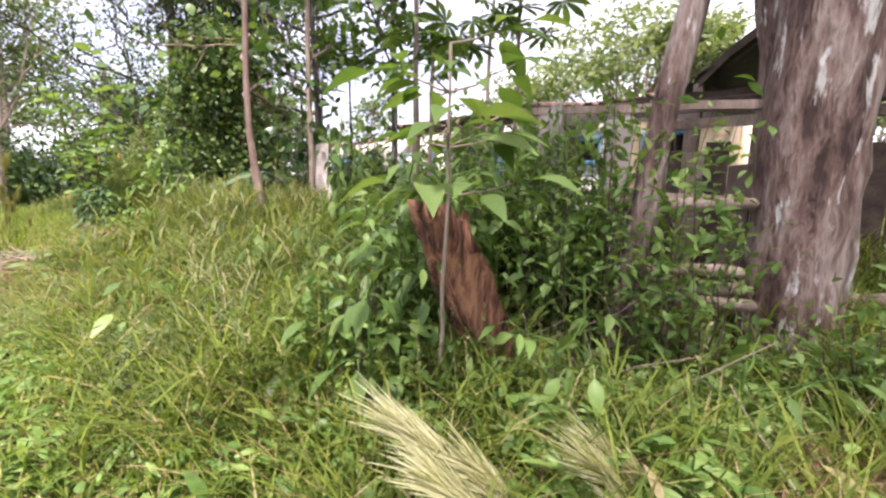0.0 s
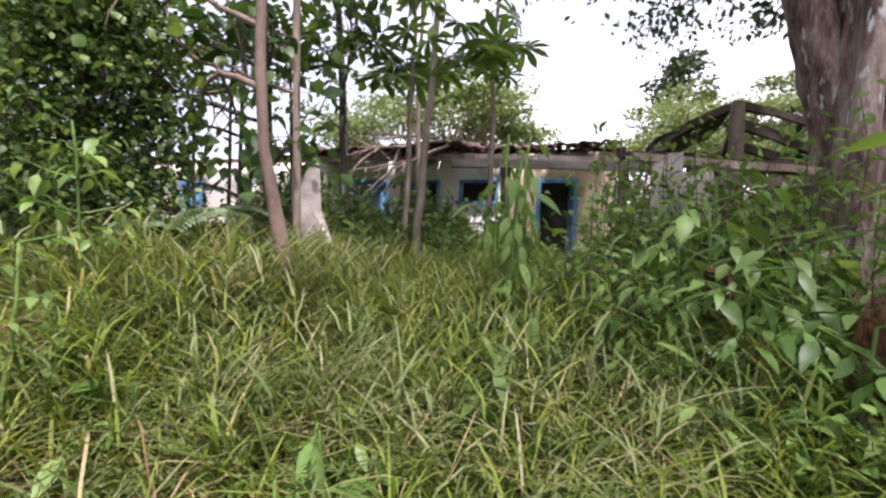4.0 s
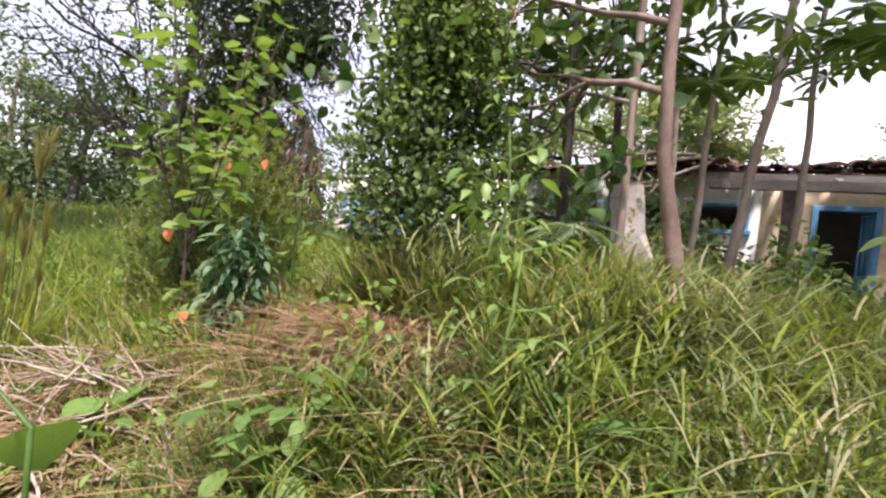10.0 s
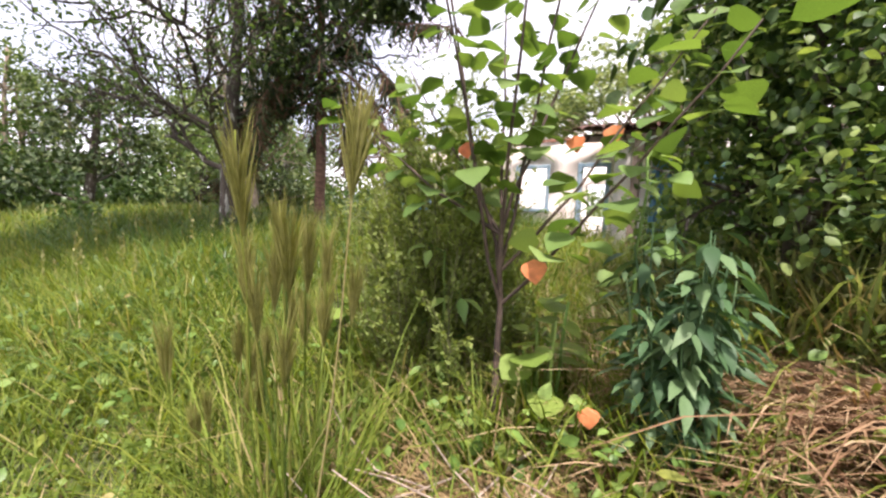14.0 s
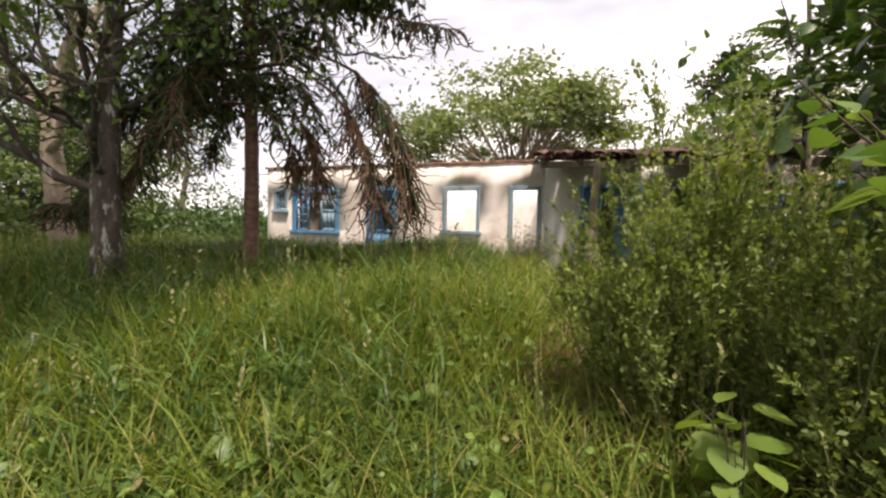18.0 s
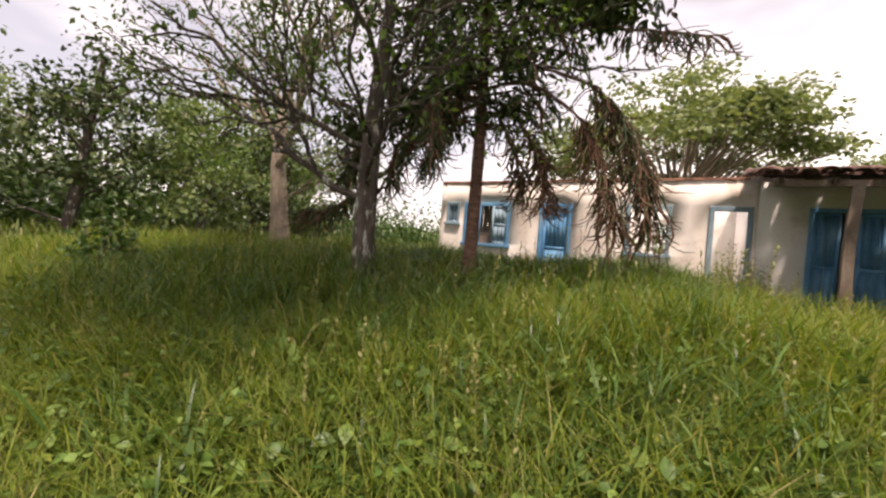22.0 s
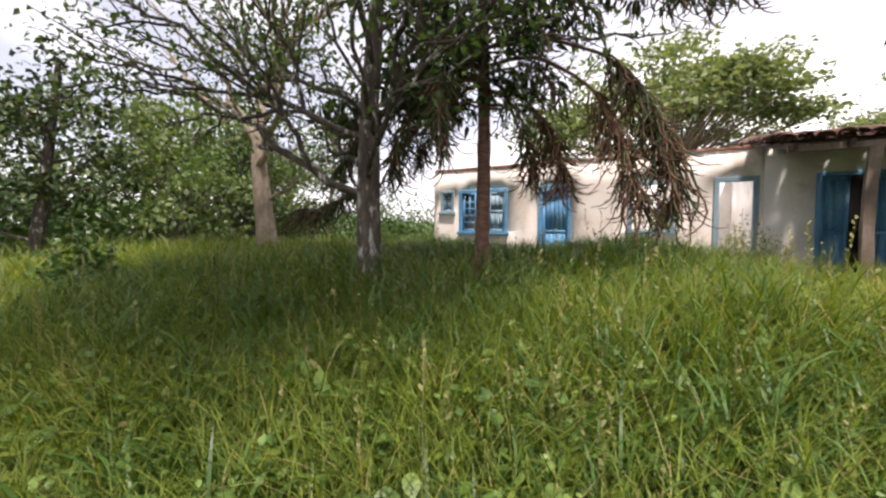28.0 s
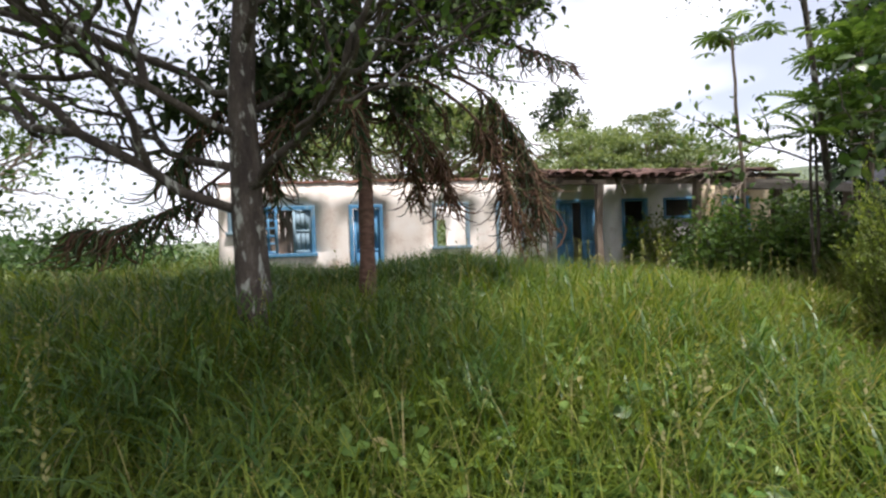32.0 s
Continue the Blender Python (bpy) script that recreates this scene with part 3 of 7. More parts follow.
def wall_mesh(x0, x1, z0, z1, openings, y0, y1, crumble=0.0, seed=3, along="x"):
    """One connected wall with real openings; crumble: how ragged its top is."""
    rnd = random.Random(seed)
    xe = {x0, x1}
    ze = {z0, z1}
    for o in openings:
        xe |= {e for e in o[:2] if x0 < e < x1}
        ze |= {e for e in o[2:] if z0 < e < z1}
    xs = sorted(xe)
    fine = []
    for a, b in zip(xs, xs[1:]):
        n = max(1, int((b - a) / 0.3))
        fine += [a + (b - a) * k / n for k in range(n)]
    xs, zs = fine + [x1], sorted(ze)
    nx, nz = len(xs), len(zs)

    def solid(i, k):
        if not (0 <= i < nx - 1 and 0 <= k < nz - 1):
            return False
        cx, cz = (xs[i] + xs[i + 1]) / 2, (zs[k] + zs[k + 1]) / 2
        return not any(o[0] < cx < o[1] and o[2] < cz < o[3] for o in openings)
    drop = [abs(rnd.gauss(0, crumble)) if crumble else 0.0 for _ in xs]
    v = []
    for y in (y0, y1):
        for i, x in enumerate(xs):
            for k, z in enumerate(zs):
                v.append((x, y, z - (drop[i] if k == nz - 1 else 0)) if along == "x" else (y, x, z - (drop[i] if k == nz - 1 else 0)))
    m = nx * nz
    q = []
    for i in range(nx - 1):
        for k in range(nz - 1):
            if not solid(i, k):
                continue
            a, b, c, d = i * nz + k, (i + 1) * nz + k, (i + 1) * nz + k + 1, i * nz + k + 1
            q += [(a, b, c, d), (d + m, c + m, b + m, a + m)]
            if not solid(i - 1, k):
                q.append((a, d, d + m, a + m))
            if not solid(i + 1, k):
                q.append((b, b + m, c + m, c))
            if not solid(i, k - 1):
                q.append((a, a + m, b + m, b))
            if not solid(i, k + 1):
                q.append((d, c, c + m, d + m))
    used = sorted({e for f in q for e in f})
    idx = {e: n for n, e in enumerate(used)}
    return Buf().add([v[e] for e in used], quads=[[idx[e] for e in f] for f in q])


# the roofless end is pinkish, the roofed middle white, the far end ochre
put("wall", wall_mesh(HX0, -0.42, FLOOR - 0.3, TOP, OPEN_FRONT[:5], FY, FY + TH, 0.025, 4), M_PLASTER, house, "pinkish peeling plaster front wall")
put("wall", wall_mesh(-0.42, 4.3, FLOOR - 0.3, TOP - 0.02, OPEN_FRONT[5:8], FY - 0.004, FY + TH, 0.0), M_WHITE, house, "whitewashed front wall under the porch")
put("wall", wall_mesh(4.3, HX1, FLOOR - 0.3, TOP - 0.04, OPEN_FRONT[8:], FY, FY + TH, 0.0), M_YELLOW, house, "stained ochre end of the front wall")
back = FY + 4.6
put("wall", wall_mesh(HX0, HX1, FLOOR - 0.3, TOP, [(-6.8, -5.9, 1.3, 2.4), (-2.6, -1.9, 1.3, 2.4)], back, back + TH, 0.03, 5), M_WHITE, house)


def side_wall(x0, x1, y0, y1, z0, z1, mat, label=""):
    return put("wall", wall_mesh(y0, y1, z0, z1, [], x0, x1, 0.02, int(abs(x0) * 100), "y"), mat, house, label)


side_wall(HX0, HX0 + TH, FY + TH, back, FLOOR - 0.3, TOP, M_PLASTER)
for px in (-5.25, -3.4, -0.42, 1.85, 4.3):
    side_wall(px - 0.07, px + 0.07, FY + TH, back, FLOOR - 0.3, TOP - 0.05, M_WHITE)
side_wall(HX1 - TH, HX1, FY + TH, back, FLOOR - 0.3, TOP - 0.04, M_YELLOW)
b = Buf()
add_box(b, HX0 - 0.05, HX1 + 0.05, FY - 0.0, back, FLOOR - 0.28, FLOOR)
put("floor_slab", b, M_CONCRETE, house)
b = Buf()
add_box(b, -0.5, HX1 + 0.1, 7.75, FY - 0.003, FLOOR - 0.4, FLOOR - 0.06)
put("porch_slab", b, M_CONCRETE, house)

# unseen sheet over the roofed rooms, added to keep light out
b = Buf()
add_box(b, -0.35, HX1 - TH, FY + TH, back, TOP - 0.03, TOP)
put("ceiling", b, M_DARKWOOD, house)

# brown weathered coping along the open wall top
for i in range(38):
    x = HX0 + 0.02 + i * 0.195
    if x > -0.6:
        break
    rnd = random.Random(i)
    bm = bevel_box(x, x + 0.185, FY - 0.025, FY + TH + 0.02, TOP - 0.015 - rnd.random() * 0.015, TOP + 0.035, 0.006, 0.006, i)
    part("brick", bm, M_BRICK, house)


def frame_parts(parent, x0, x1, z0, z1, mat, w=0.085, sill=True, proud=0.03):
    """Jambs, head and sill of an opening."""
    f = part("jamb", bevel_box(x0, x0 + w, FY - proud, FY + 0.12, z0, z1, 0.006), mat, parent)
    part("jamb", bevel_box(x1 - w, x1, FY - proud, FY + 0.12, z0, z1, 0.006), mat, parent)
    part("head", bevel_box(x0 + w, x1 - w, FY - proud + 0.003, FY + 0.12, z1 - w, z1, 0.006), mat, parent)
    if sill:
        part("sill", bevel_box(x0 - 0.04, x1 + 0.04, FY - proud - 0.05, FY + 0.12, z0 - 0.06, z0 + 0.02, 0.008, 0.004), mat, parent)
    return f


def shutter(parent, x0, x1, z0, z1, mat, angle=0.0, hinge="l", kind="boards", y=FY + 0.03, name="shutter"):
    """A leaf of boards or small panes, turned on its hinge by angle degrees (outwards)."""
    w, h = x1 - x0, z1 - z0
    hx = x0 if hinge == "l" else x1
    m = Matrix.Translation((hx, y, z0)) @ Matrix.Rotation(radians(-angle if hinge == "l" else angle), 4, "Z")

    def piece(label, *bars):
        b = Buf()
        for a0, a1, c0, c1, t0, t1 in bars:
            off = 0.0 if hinge == "l" else -w
            add_box(b, a0 + off, a1 + off, t0, t1, c0, c1)
        ob = put(label, b, mat, parent)
        ob.matrix_local = m
        return ob
    e = 0.055
    rim = [(0, e, 0, h, 0, 0.035), (w - e, w, 0, h, 0, 0.035), (e, w - e, 0, e, 0, 0.035), (e, w - e, h - e, h, 0, 0.035)]
    if kind == "boards":
        rim.append((e, w - e, h * 0.48, h * 0.48 + e, 0, 0.035))
    leaf = piece(name, *rim)
    if kind == "boards":
        n = max(2, round((w - 2 * e) / 0.11))
        s = (w - 2 * e) / n
        for i in range(n):
            piece("board", (e + s * i + 0.003, e + s * (i + 1) - 0.003, e, h * 0.48, 0.01, 0.026))
            piece("board", (e + s * i + 0.003, e + s * (i + 1) - 0.003, h * 0.48 + e, h - e, 0.01, 0.026))
    else:
        cols, rows = 2, 5
        for i in range(1, cols):
            piece("glazing_bar", (e + (w - 2 * e) * i / cols - 0.022, e + (w - 2 * e) * i / cols + 0.022, e, h - e, 0.008, 0.03))
        for j in range(1, rows):
            z = e + (h - 2 * e) * j / rows
            piece("glazing_bar", (e, w - e, z - 0.02, z + 0.02, 0.009, 0.029))
    return leaf


def opening(name, label):
    o = new(name)
    o.empty_display_size = 0.1
    o.parent = house
    return tagged(o, label)


# small high window
o = opening("window", "small high window with a faded blue grille")
frame_parts(o, *OPEN_FRONT[0], M_BLUEGREY, 0.06)
shutter(o, -7.54, -7.24, 1.94, 2.44, M_BLUEGREY, 0, "l", "panes", name="casement")
for i in range(3):
    part("board", beam_bm((-7.49 + i * 0.1, FY + 0.15, 1.95), (-7.49 + i * 0.1, FY + 0.15, 2.44), 0.09, 0.02, seed=220 + i), M_DARKWOOD, o)
# wide window: one open paned casement, one open slatted shutter
o = opening("window", "wide window, blue frame, casements hanging open")
frame_parts(o, *OPEN_FRONT[1], M_BLUE)
shutter(o, -6.93, -6.48, 1.4, 2.41, M_BLUE, 12, "l", "panes", name="casement")
shutter(o, -6.14, -5.72, 1.4, 2.41, M_BLUEGREY, 14, "r", "boards", name="shutter")
for i in range(9):
    part("board", beam_bm((-6.88 + i * 0.142, FY + 0.2, 1.38), (-6.87 + i * 0.142, FY + 0.2, 2.44), 0.135, 0.02, seed=200 + i), M_WOOD, o, "weathered grey board behind the casements" if i == 0 else "")
# blue door, half open
o = opening("door", "faded blue plank door, ajar")
frame_parts(o, *OPEN_FRONT[2], M_BLUE, 0.08, False)
shutter(o, -4.74, -4.11, FLOOR, 2.41, M_BLUE, -4, "r", "boards", name="door_leaf")
# empty window
o = opening("window", "empty window with a blue-grey frame")
frame_parts(o, *OPEN_FRONT[3], M_BLUEGREY)
# empty doorway
o = opening("door", "empty doorway with a blue-grey frame")
frame_parts(o, *OPEN_FRONT[4], M_BLUEGREY, 0.09, False)
# double door under the porch
o = opening("door", "bright blue double door standing ajar")
frame_parts(o, *OPEN_FRONT[5], M_BLUE, 0.07, False)
shutter(o, 0.42, 0.8, FLOOR, 2.42, M_BLUE, 0, "l", "boards", name="door_leaf")
shutter(o, 1.02, 1.51, FLOOR, 2.42, M_BLUE, 4, "r", "boards", name="door_leaf")
# window with a low blue board
o = opening("window", "window overgrown by a shrub, blue frame")
frame_parts(o, *OPEN_FRONT[6], M_BLUE, 0.07)
shutter(o, 2.22, 2.74, 1.33, 1.75, M_BLUE, 0, "l", "boards", name="shutter")
# low wide window, dark inside
o = opening("window", "low wide window with a weathered blue frame")
frame_parts(o, *OPEN_FRONT[7], M_BLUE, 0.06)
# doorway at the far end
o = opening("door", "dark doorway with a blue frame and a fallen door leaf")
frame_parts(o, *OPEN_FRONT[8], M_BLUE, 0.08, False)
shutter(o, 5.37, 5.72, FLOOR, 2.4, M_BLUE, -70, "r", "boards", name="door_leaf")

# porch posts, beams and rafters
for i, (x, w, mat) in enumerate([(0.47, 0.13, M_WOOD), (2.66, 0.12, M_WOOD), (4.6, 0.15, M_DARKWOOD), (6.4, 0.13, M_WOOD)]):
    top = 2.62 if x < 4 else 2.42
    part("porch_post", beam_bm((x, 8.02, FLOOR - 0.06), (x + 0.03, 8.0, top), w, w, seed=i, rough=0.008), mat, house)
part("hanging_slat", beam_bm((0.86, 7.86, 2.66), (0.98, 7.86, 2.38), 0.05, 0.02, seed=14), M_WOOD_GREY, house, "pale slat hanging from the eave")
part("porch_beam", beam_bm((-0.45, 8.02, 2.66), (4.1, 8.02, 2.62), 0.09, 0.1, seed=11), M_WOOD, house)
part("porch_beam", beam_bm((3.7, 7.96, 2.5), (7.1, 7.9, 2.34), 0.1, 0.12, seed=12, rough=0.012), M_WOOD_GREY, house)
part("porch_beam", beam_bm((4.0, 8.3, 2.66), (6.9, 8.25, 2.5), 0.07, 0.09, seed=13, rough=0.012), M_WOOD_GREY, house)
EAVE_Y, EAVE_Z, RIDGE_Y, RIDGE_Z = 7.78, 2.74, 13.0, 3.72


def roof_z(y):
    return EAVE_Z + (RIDGE_Z - EAVE_Z) * (y - EAVE_Y) / (RIDGE_Y - EAVE_Y) if y <= RIDGE_Y else RIDGE_Z - 0.17 * (y - RIDGE_Y)


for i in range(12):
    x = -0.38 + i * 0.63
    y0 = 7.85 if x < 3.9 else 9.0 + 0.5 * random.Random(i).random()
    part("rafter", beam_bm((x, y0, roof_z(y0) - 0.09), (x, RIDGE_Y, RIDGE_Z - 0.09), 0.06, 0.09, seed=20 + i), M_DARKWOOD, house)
for i in range(6):
    rnd = random.Random(60 + i)
    x = 4.2 + i * 0.45
    part("broken_rafter", beam_bm((x, 7.95, 2.42 + rnd.random() * 0.12), (x + rnd.uniform(-0.3, 0.3), 9.9, 2.85 + rnd.random() * 0.1), 0.05, 0.07, seed=40 + i, rough=0.01), M_WOOD_GREY, house)
for i, y in enumerate((8.5, 9.3, 10.6, 11.8)):
    part("purlin", beam_bm((-0.45 if y < 9.5 else -0.45, y, roof_z(y) - 0.045), (3.95 if y < 9.5 else 6.6, y, roof_z(y) - 0.045), 0.05, 0.03, seed=70 + i), M_DARKWOOD, house)
b = Buf()
add_box(b, -0.42, HX1 - 0.02, RIDGE_Y, RIDGE_Y + 0.12, TOP - 0.1, RIDGE_Z - 0.06)
put("ridge_wall", b, M_WHITE, house)
# the back slope
b = Buf()
for i in range(34):
    x = -0.5 + i * 0.21
    s = np.linspace(0, np.pi, 5)
    r0 = np.stack([x + 0.105 - 0.105 * np.cos(s), np.full(5, RIDGE_Y), RIDGE_Z + 0.05 * np.sin(s)], -1)
    r1 = r0 + [0, 4.0, -0.68]
    b.add(np.r_[r0, r1], quads=[(k, k + 1, k + 6, k + 5) for k in range(4)])
put("back_roof", b, M_TILE, house)


def tile_mesh(name, length, width, rise, sag=0.0):
    """A half-round clay tile with thickness, along +y."""
    b = Buf()
    s = np.linspace(0, np.pi, 6)
    rings = []
    for y, k in ((0, 1.0), (length, 0.86)):
        for t in (0.0, 0.014):
            rings.append(np.stack([-(width / 2 - t) * k * np.cos(s), np.full(6, y), (rise - t) * k * np.sin(s)], -1))
    q = []
    for k in range(5):
        q += [(k, k + 1, 12 + k + 1, 12 + k), (6 + k + 1, 6 + k, 18 + k, 18 + k + 1), (k + 1, k, 6 + k, 6 + k + 1)]
    b.add(np.concatenate(rings), quads=q)
    me = b.mesh(name)
    me.materials.append(M_TILE)
    return me


seat_parts(house)


def grass_free(x, y):
    """Where no grass grows: the house."""
    return (x > HX0 - 0.1) & (x < HX1 + 0.2) & (y > np.where(x > -0.55, 7.7, FY - 0.1)) & (y < back + 0.3)

# ---- collapsed shed ----
shed = thing("shed", "collapsed timber shed with black felt roof and loose planks", "shed", at=(7.3, 6.6, 0.2))


def shed_at(p):
    """The shed's own axes laid into the plot."""
    x, y, z = p
    return (6.4 + 1.05 * (x - 7.21) + 0.16 * (y - 5.5), 4.81 + 0.35 * (x - 7.21) + 0.96 * (y - 5.5), z - 0.12 * min(1.0, max(0.0, (z - 1.6))))


def post(a, b, w, mat, seed, name="post"):
    return part(name, beam_bm(shed_at(a), shed_at(b), w, w * 0.9, seed=seed, rough=0.01), mat, shed)


post((7.13, 8.0, 0.2), (7.12, 8.0, 2.66), 0.1, M_WOOD, 1)
post((7.93, 7.15, 0.1), (7.95, 7.15, 3.0), 0.12, M_WOOD, 2)
post((9.6, 8.6, 0.2), (9.6, 8.6, 2.5), 0.11, M_DARKWOOD, 3)
post((8.1, 9.6, 0.3), (8.1, 9.6, 2.6), 0.11, M_DARKWOOD, 4)
for i, (x, w, z1) in enumerate([(6.34, 0.1, 1.95), (6.45, 0.1, 1.97)]):
    part("plank", bevel_box(x - w / 2, x + w / 2, 4.8, 4.83, 0.9 if i else 0.15, z1, 0.004, 0.006, i), M_WOOD_GREY, shed, "pale upright plank")
part("plank", bevel_box(6.62, 6.86, 5.3, 5.33, 0.6, 1.9, 0.004, 0.01, 7), M_WOOD_GREY, shed)
part("rail", beam_bm(shed_at((6.95, 5.52, 1.98)), shed_at((8.45, 5.68, 1.94)), 0.05, 0.06, seed=6), M_WOOD, shed)
part("rail", beam_bm(shed_at((6.9, 5.56, 1.3)), shed_at((8.5, 5.7, 1.2)), 0.09, 0.09, seed=7, rough=0.015), M_WOOD, shed)
for i, (a, b_) in enumerate([((7.12, 8.0, 2.66), (7.95, 7.15, 3.0)), ((7.95, 7.15, 3.0), (9.7, 7.6, 2.62)), ((7.95, 7.2, 2.8), (9.7, 7.9, 2.4)),
                             ((7.9, 7.3, 2.55), (9.9, 8.2, 2.2)), ((7.12, 8.0, 2.6), (8.1, 9.6, 2.6)), ((7.95, 7.15, 2.9), (8.1, 9.6, 2.75)),
                             ((7.2, 7.0, 2.2), (9.7, 7.2, 2.32)), ((7.4, 6.2, 2.05), (9.4, 6.6, 2.15)), ((6.7, 7.7, 2.45), (7.6, 7.9, 2.5))]):
    part("rafter", beam_bm(shed_at(a), shed_at(b_), 0.07, 0.09, seed=30 + i, rough=0.012), M_DARKWOOD, shed)
# felt draped over the left slope
b = Buf()
n = 9
gx, gy = np.meshgrid(np.linspace(0, 1, n), np.linspace(0, 1, n))
px = 6.58 + 0.88 * gx + 0.15 * gy
py = 7.12 - 0.32 * gx + 1.5 * gy
pz = 2.55 + 0.36 * gx - 0.05 * gy + 0.03 * np.sin(9 * gx) * np.cos(7 * gy)
pz[:, 0] -= 0.05
top = np.stack([px, py, pz], -1).reshape(-1, 3)
a = (np.arange(n - 1)[:, None] * n + np.arange(n - 1)[None]).ravel()
q = np.stack([a, a + 1, a + n + 1, a + n], -1)
b.add(top, quads=q)
b.add(top - [0, 0, 0.02], quads=q[:, ::-1])
rim = list(range(n)) + [n * k + n - 1 for k in range(1, n)] + [n * (n - 1) + k for k in range(n - 2, -1, -1)] + [n * k for k in range(n - 2, 0, -1)]
b.q.append(np.array([(rim[k], rim[(k + 1) % len(rim)], rim[(k + 1) % len(rim)] + n * n, rim[k] + n * n) for k in range(len(rim))]))
put("felt_roof", b, M_TARP, shed, smooth=True)
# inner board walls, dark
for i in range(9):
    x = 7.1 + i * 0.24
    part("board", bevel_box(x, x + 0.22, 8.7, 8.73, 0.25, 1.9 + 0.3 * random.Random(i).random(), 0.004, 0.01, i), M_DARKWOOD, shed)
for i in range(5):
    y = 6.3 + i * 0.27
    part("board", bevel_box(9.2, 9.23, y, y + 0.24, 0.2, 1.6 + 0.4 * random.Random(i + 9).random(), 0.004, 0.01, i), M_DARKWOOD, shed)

for i in range(5):
    x = 6.75 + i * 0.19
    part("board", bevel_box(x, x + 0.18, 6.25, 6.28, 0.35, 1.55 + 0.35 * random.Random(i + 40).random(), 0.004, 0.012, i), M_WOOD if i % 2 else M_DARKWOOD, shed)
part("rafter", beam_bm(shed_at((7.3, 6.9, 2.0)), shed_at((9.6, 6.95, 2.1)), 0.07, 0.09, seed=61, rough=0.012), M_WOOD, shed)
part("rafter", beam_bm(shed_at((8.9, 6.6, 2.9)), shed_at((10.6, 7.0, 2.6)), 0.06, 0.08, seed=62, rough=0.012), M_DARKWOOD, shed)
part("rafter", beam_bm(shed_at((9.3, 6.6, 2.45)), shed_at((10.9, 7.2, 2.2)), 0.06, 0.08, seed=63, rough=0.012), M_DARKWOOD, shed)
seat_parts(shed)

# logs and boards lying by the stump and trunk
for i, (a, b_, r) in enumerate([((7.15, 4.75, 0.74), (7.75, 5.15, 0.78), 0.045), ((7.1, 4.85, 0.62), (7.8, 5.3, 0.66), 0.06), ((7.05, 4.7, 0.48), (7.85, 5.1, 0.54), 0.05), ((7.1, 4.6, 1.2), (7.75, 5.2, 1.24), 0.055),
                                ((8.2, 6.2, 0.5), (10.0, 7.0, 0.62), 0.06), ((8.3, 6.0, 0.35), (10.2, 6.5, 0.4), 0.07)]):
    bb = Buf()
    tube(bb, bend(a, b_, 7, 0, 0.1), np.linspace(r, r * 0.8, 7), 8, 0.06, i)
    tagged(put("log", bb, M_WOOD, smooth=True), "weathered log lying on the litter by the shed", "log", "logs by the shed")

# ---- trees and shrubs ----
def grow(buf, tips, start, direction, length, radius, depth, rng, up=0.15, spread=0.7, kids=(2, 4), wob=0.12, shrink=0.62, sides=7):
    """A limb and its side limbs; the tips, with their directions, go into tips."""
    d = np.asarray(direction, float)
    d /= np.linalg.norm(d)
    n = 7 if depth else 5
    end = np.asarray(start) + d * length
    p = bend(start, end, n, 0, wob, rng)
    tube(buf, p, np.linspace(radius, radius * (0.6 if depth else 0.3), n), sides if depth else max(4, sides - 2))
    if depth == 0:
        tips.append((p[-1], d))
        tips.append((p[n // 2], d))
        return
    for k in range(rng.integers(*kids) + 1):
        s = 1.0 if k == 0 else rng.uniform(0.4, 0.95)
        at = p[min(n - 1, int(s * (n - 1)))]
        nd = d + rng.normal(size=3) * spread * (0.5 if k == 0 else 1.0) + np.array([0, 0, up])
        grow(buf, tips, at, nd, length * shrink * rng.uniform(0.75, 1.2), radius * (0.62 if k else 0.66), depth - 1, rng, up, spread, kids, wob, shrink, sides)


def crown_at(buf, tips, shape, per, spread, size, rng, droop=0.0):
    """Leaves round each tip."""
    pos = np.array([t[0] for t in tips])
    dirs = np.array([t[1] for t in tips])
    n = len(pos) * per
    p = np.repeat(pos, per, 0) + np.clip(rng.normal(size=(n, 3)), -1.7, 1.7) * spread
    ax = np.repeat(dirs, per, 0) * 0.5 + unit(n, rng) - [0, 0, droop]
    scatter(buf, shape, p, ax, size * rng.uniform(0.6, 1.25, n), rng=rng)


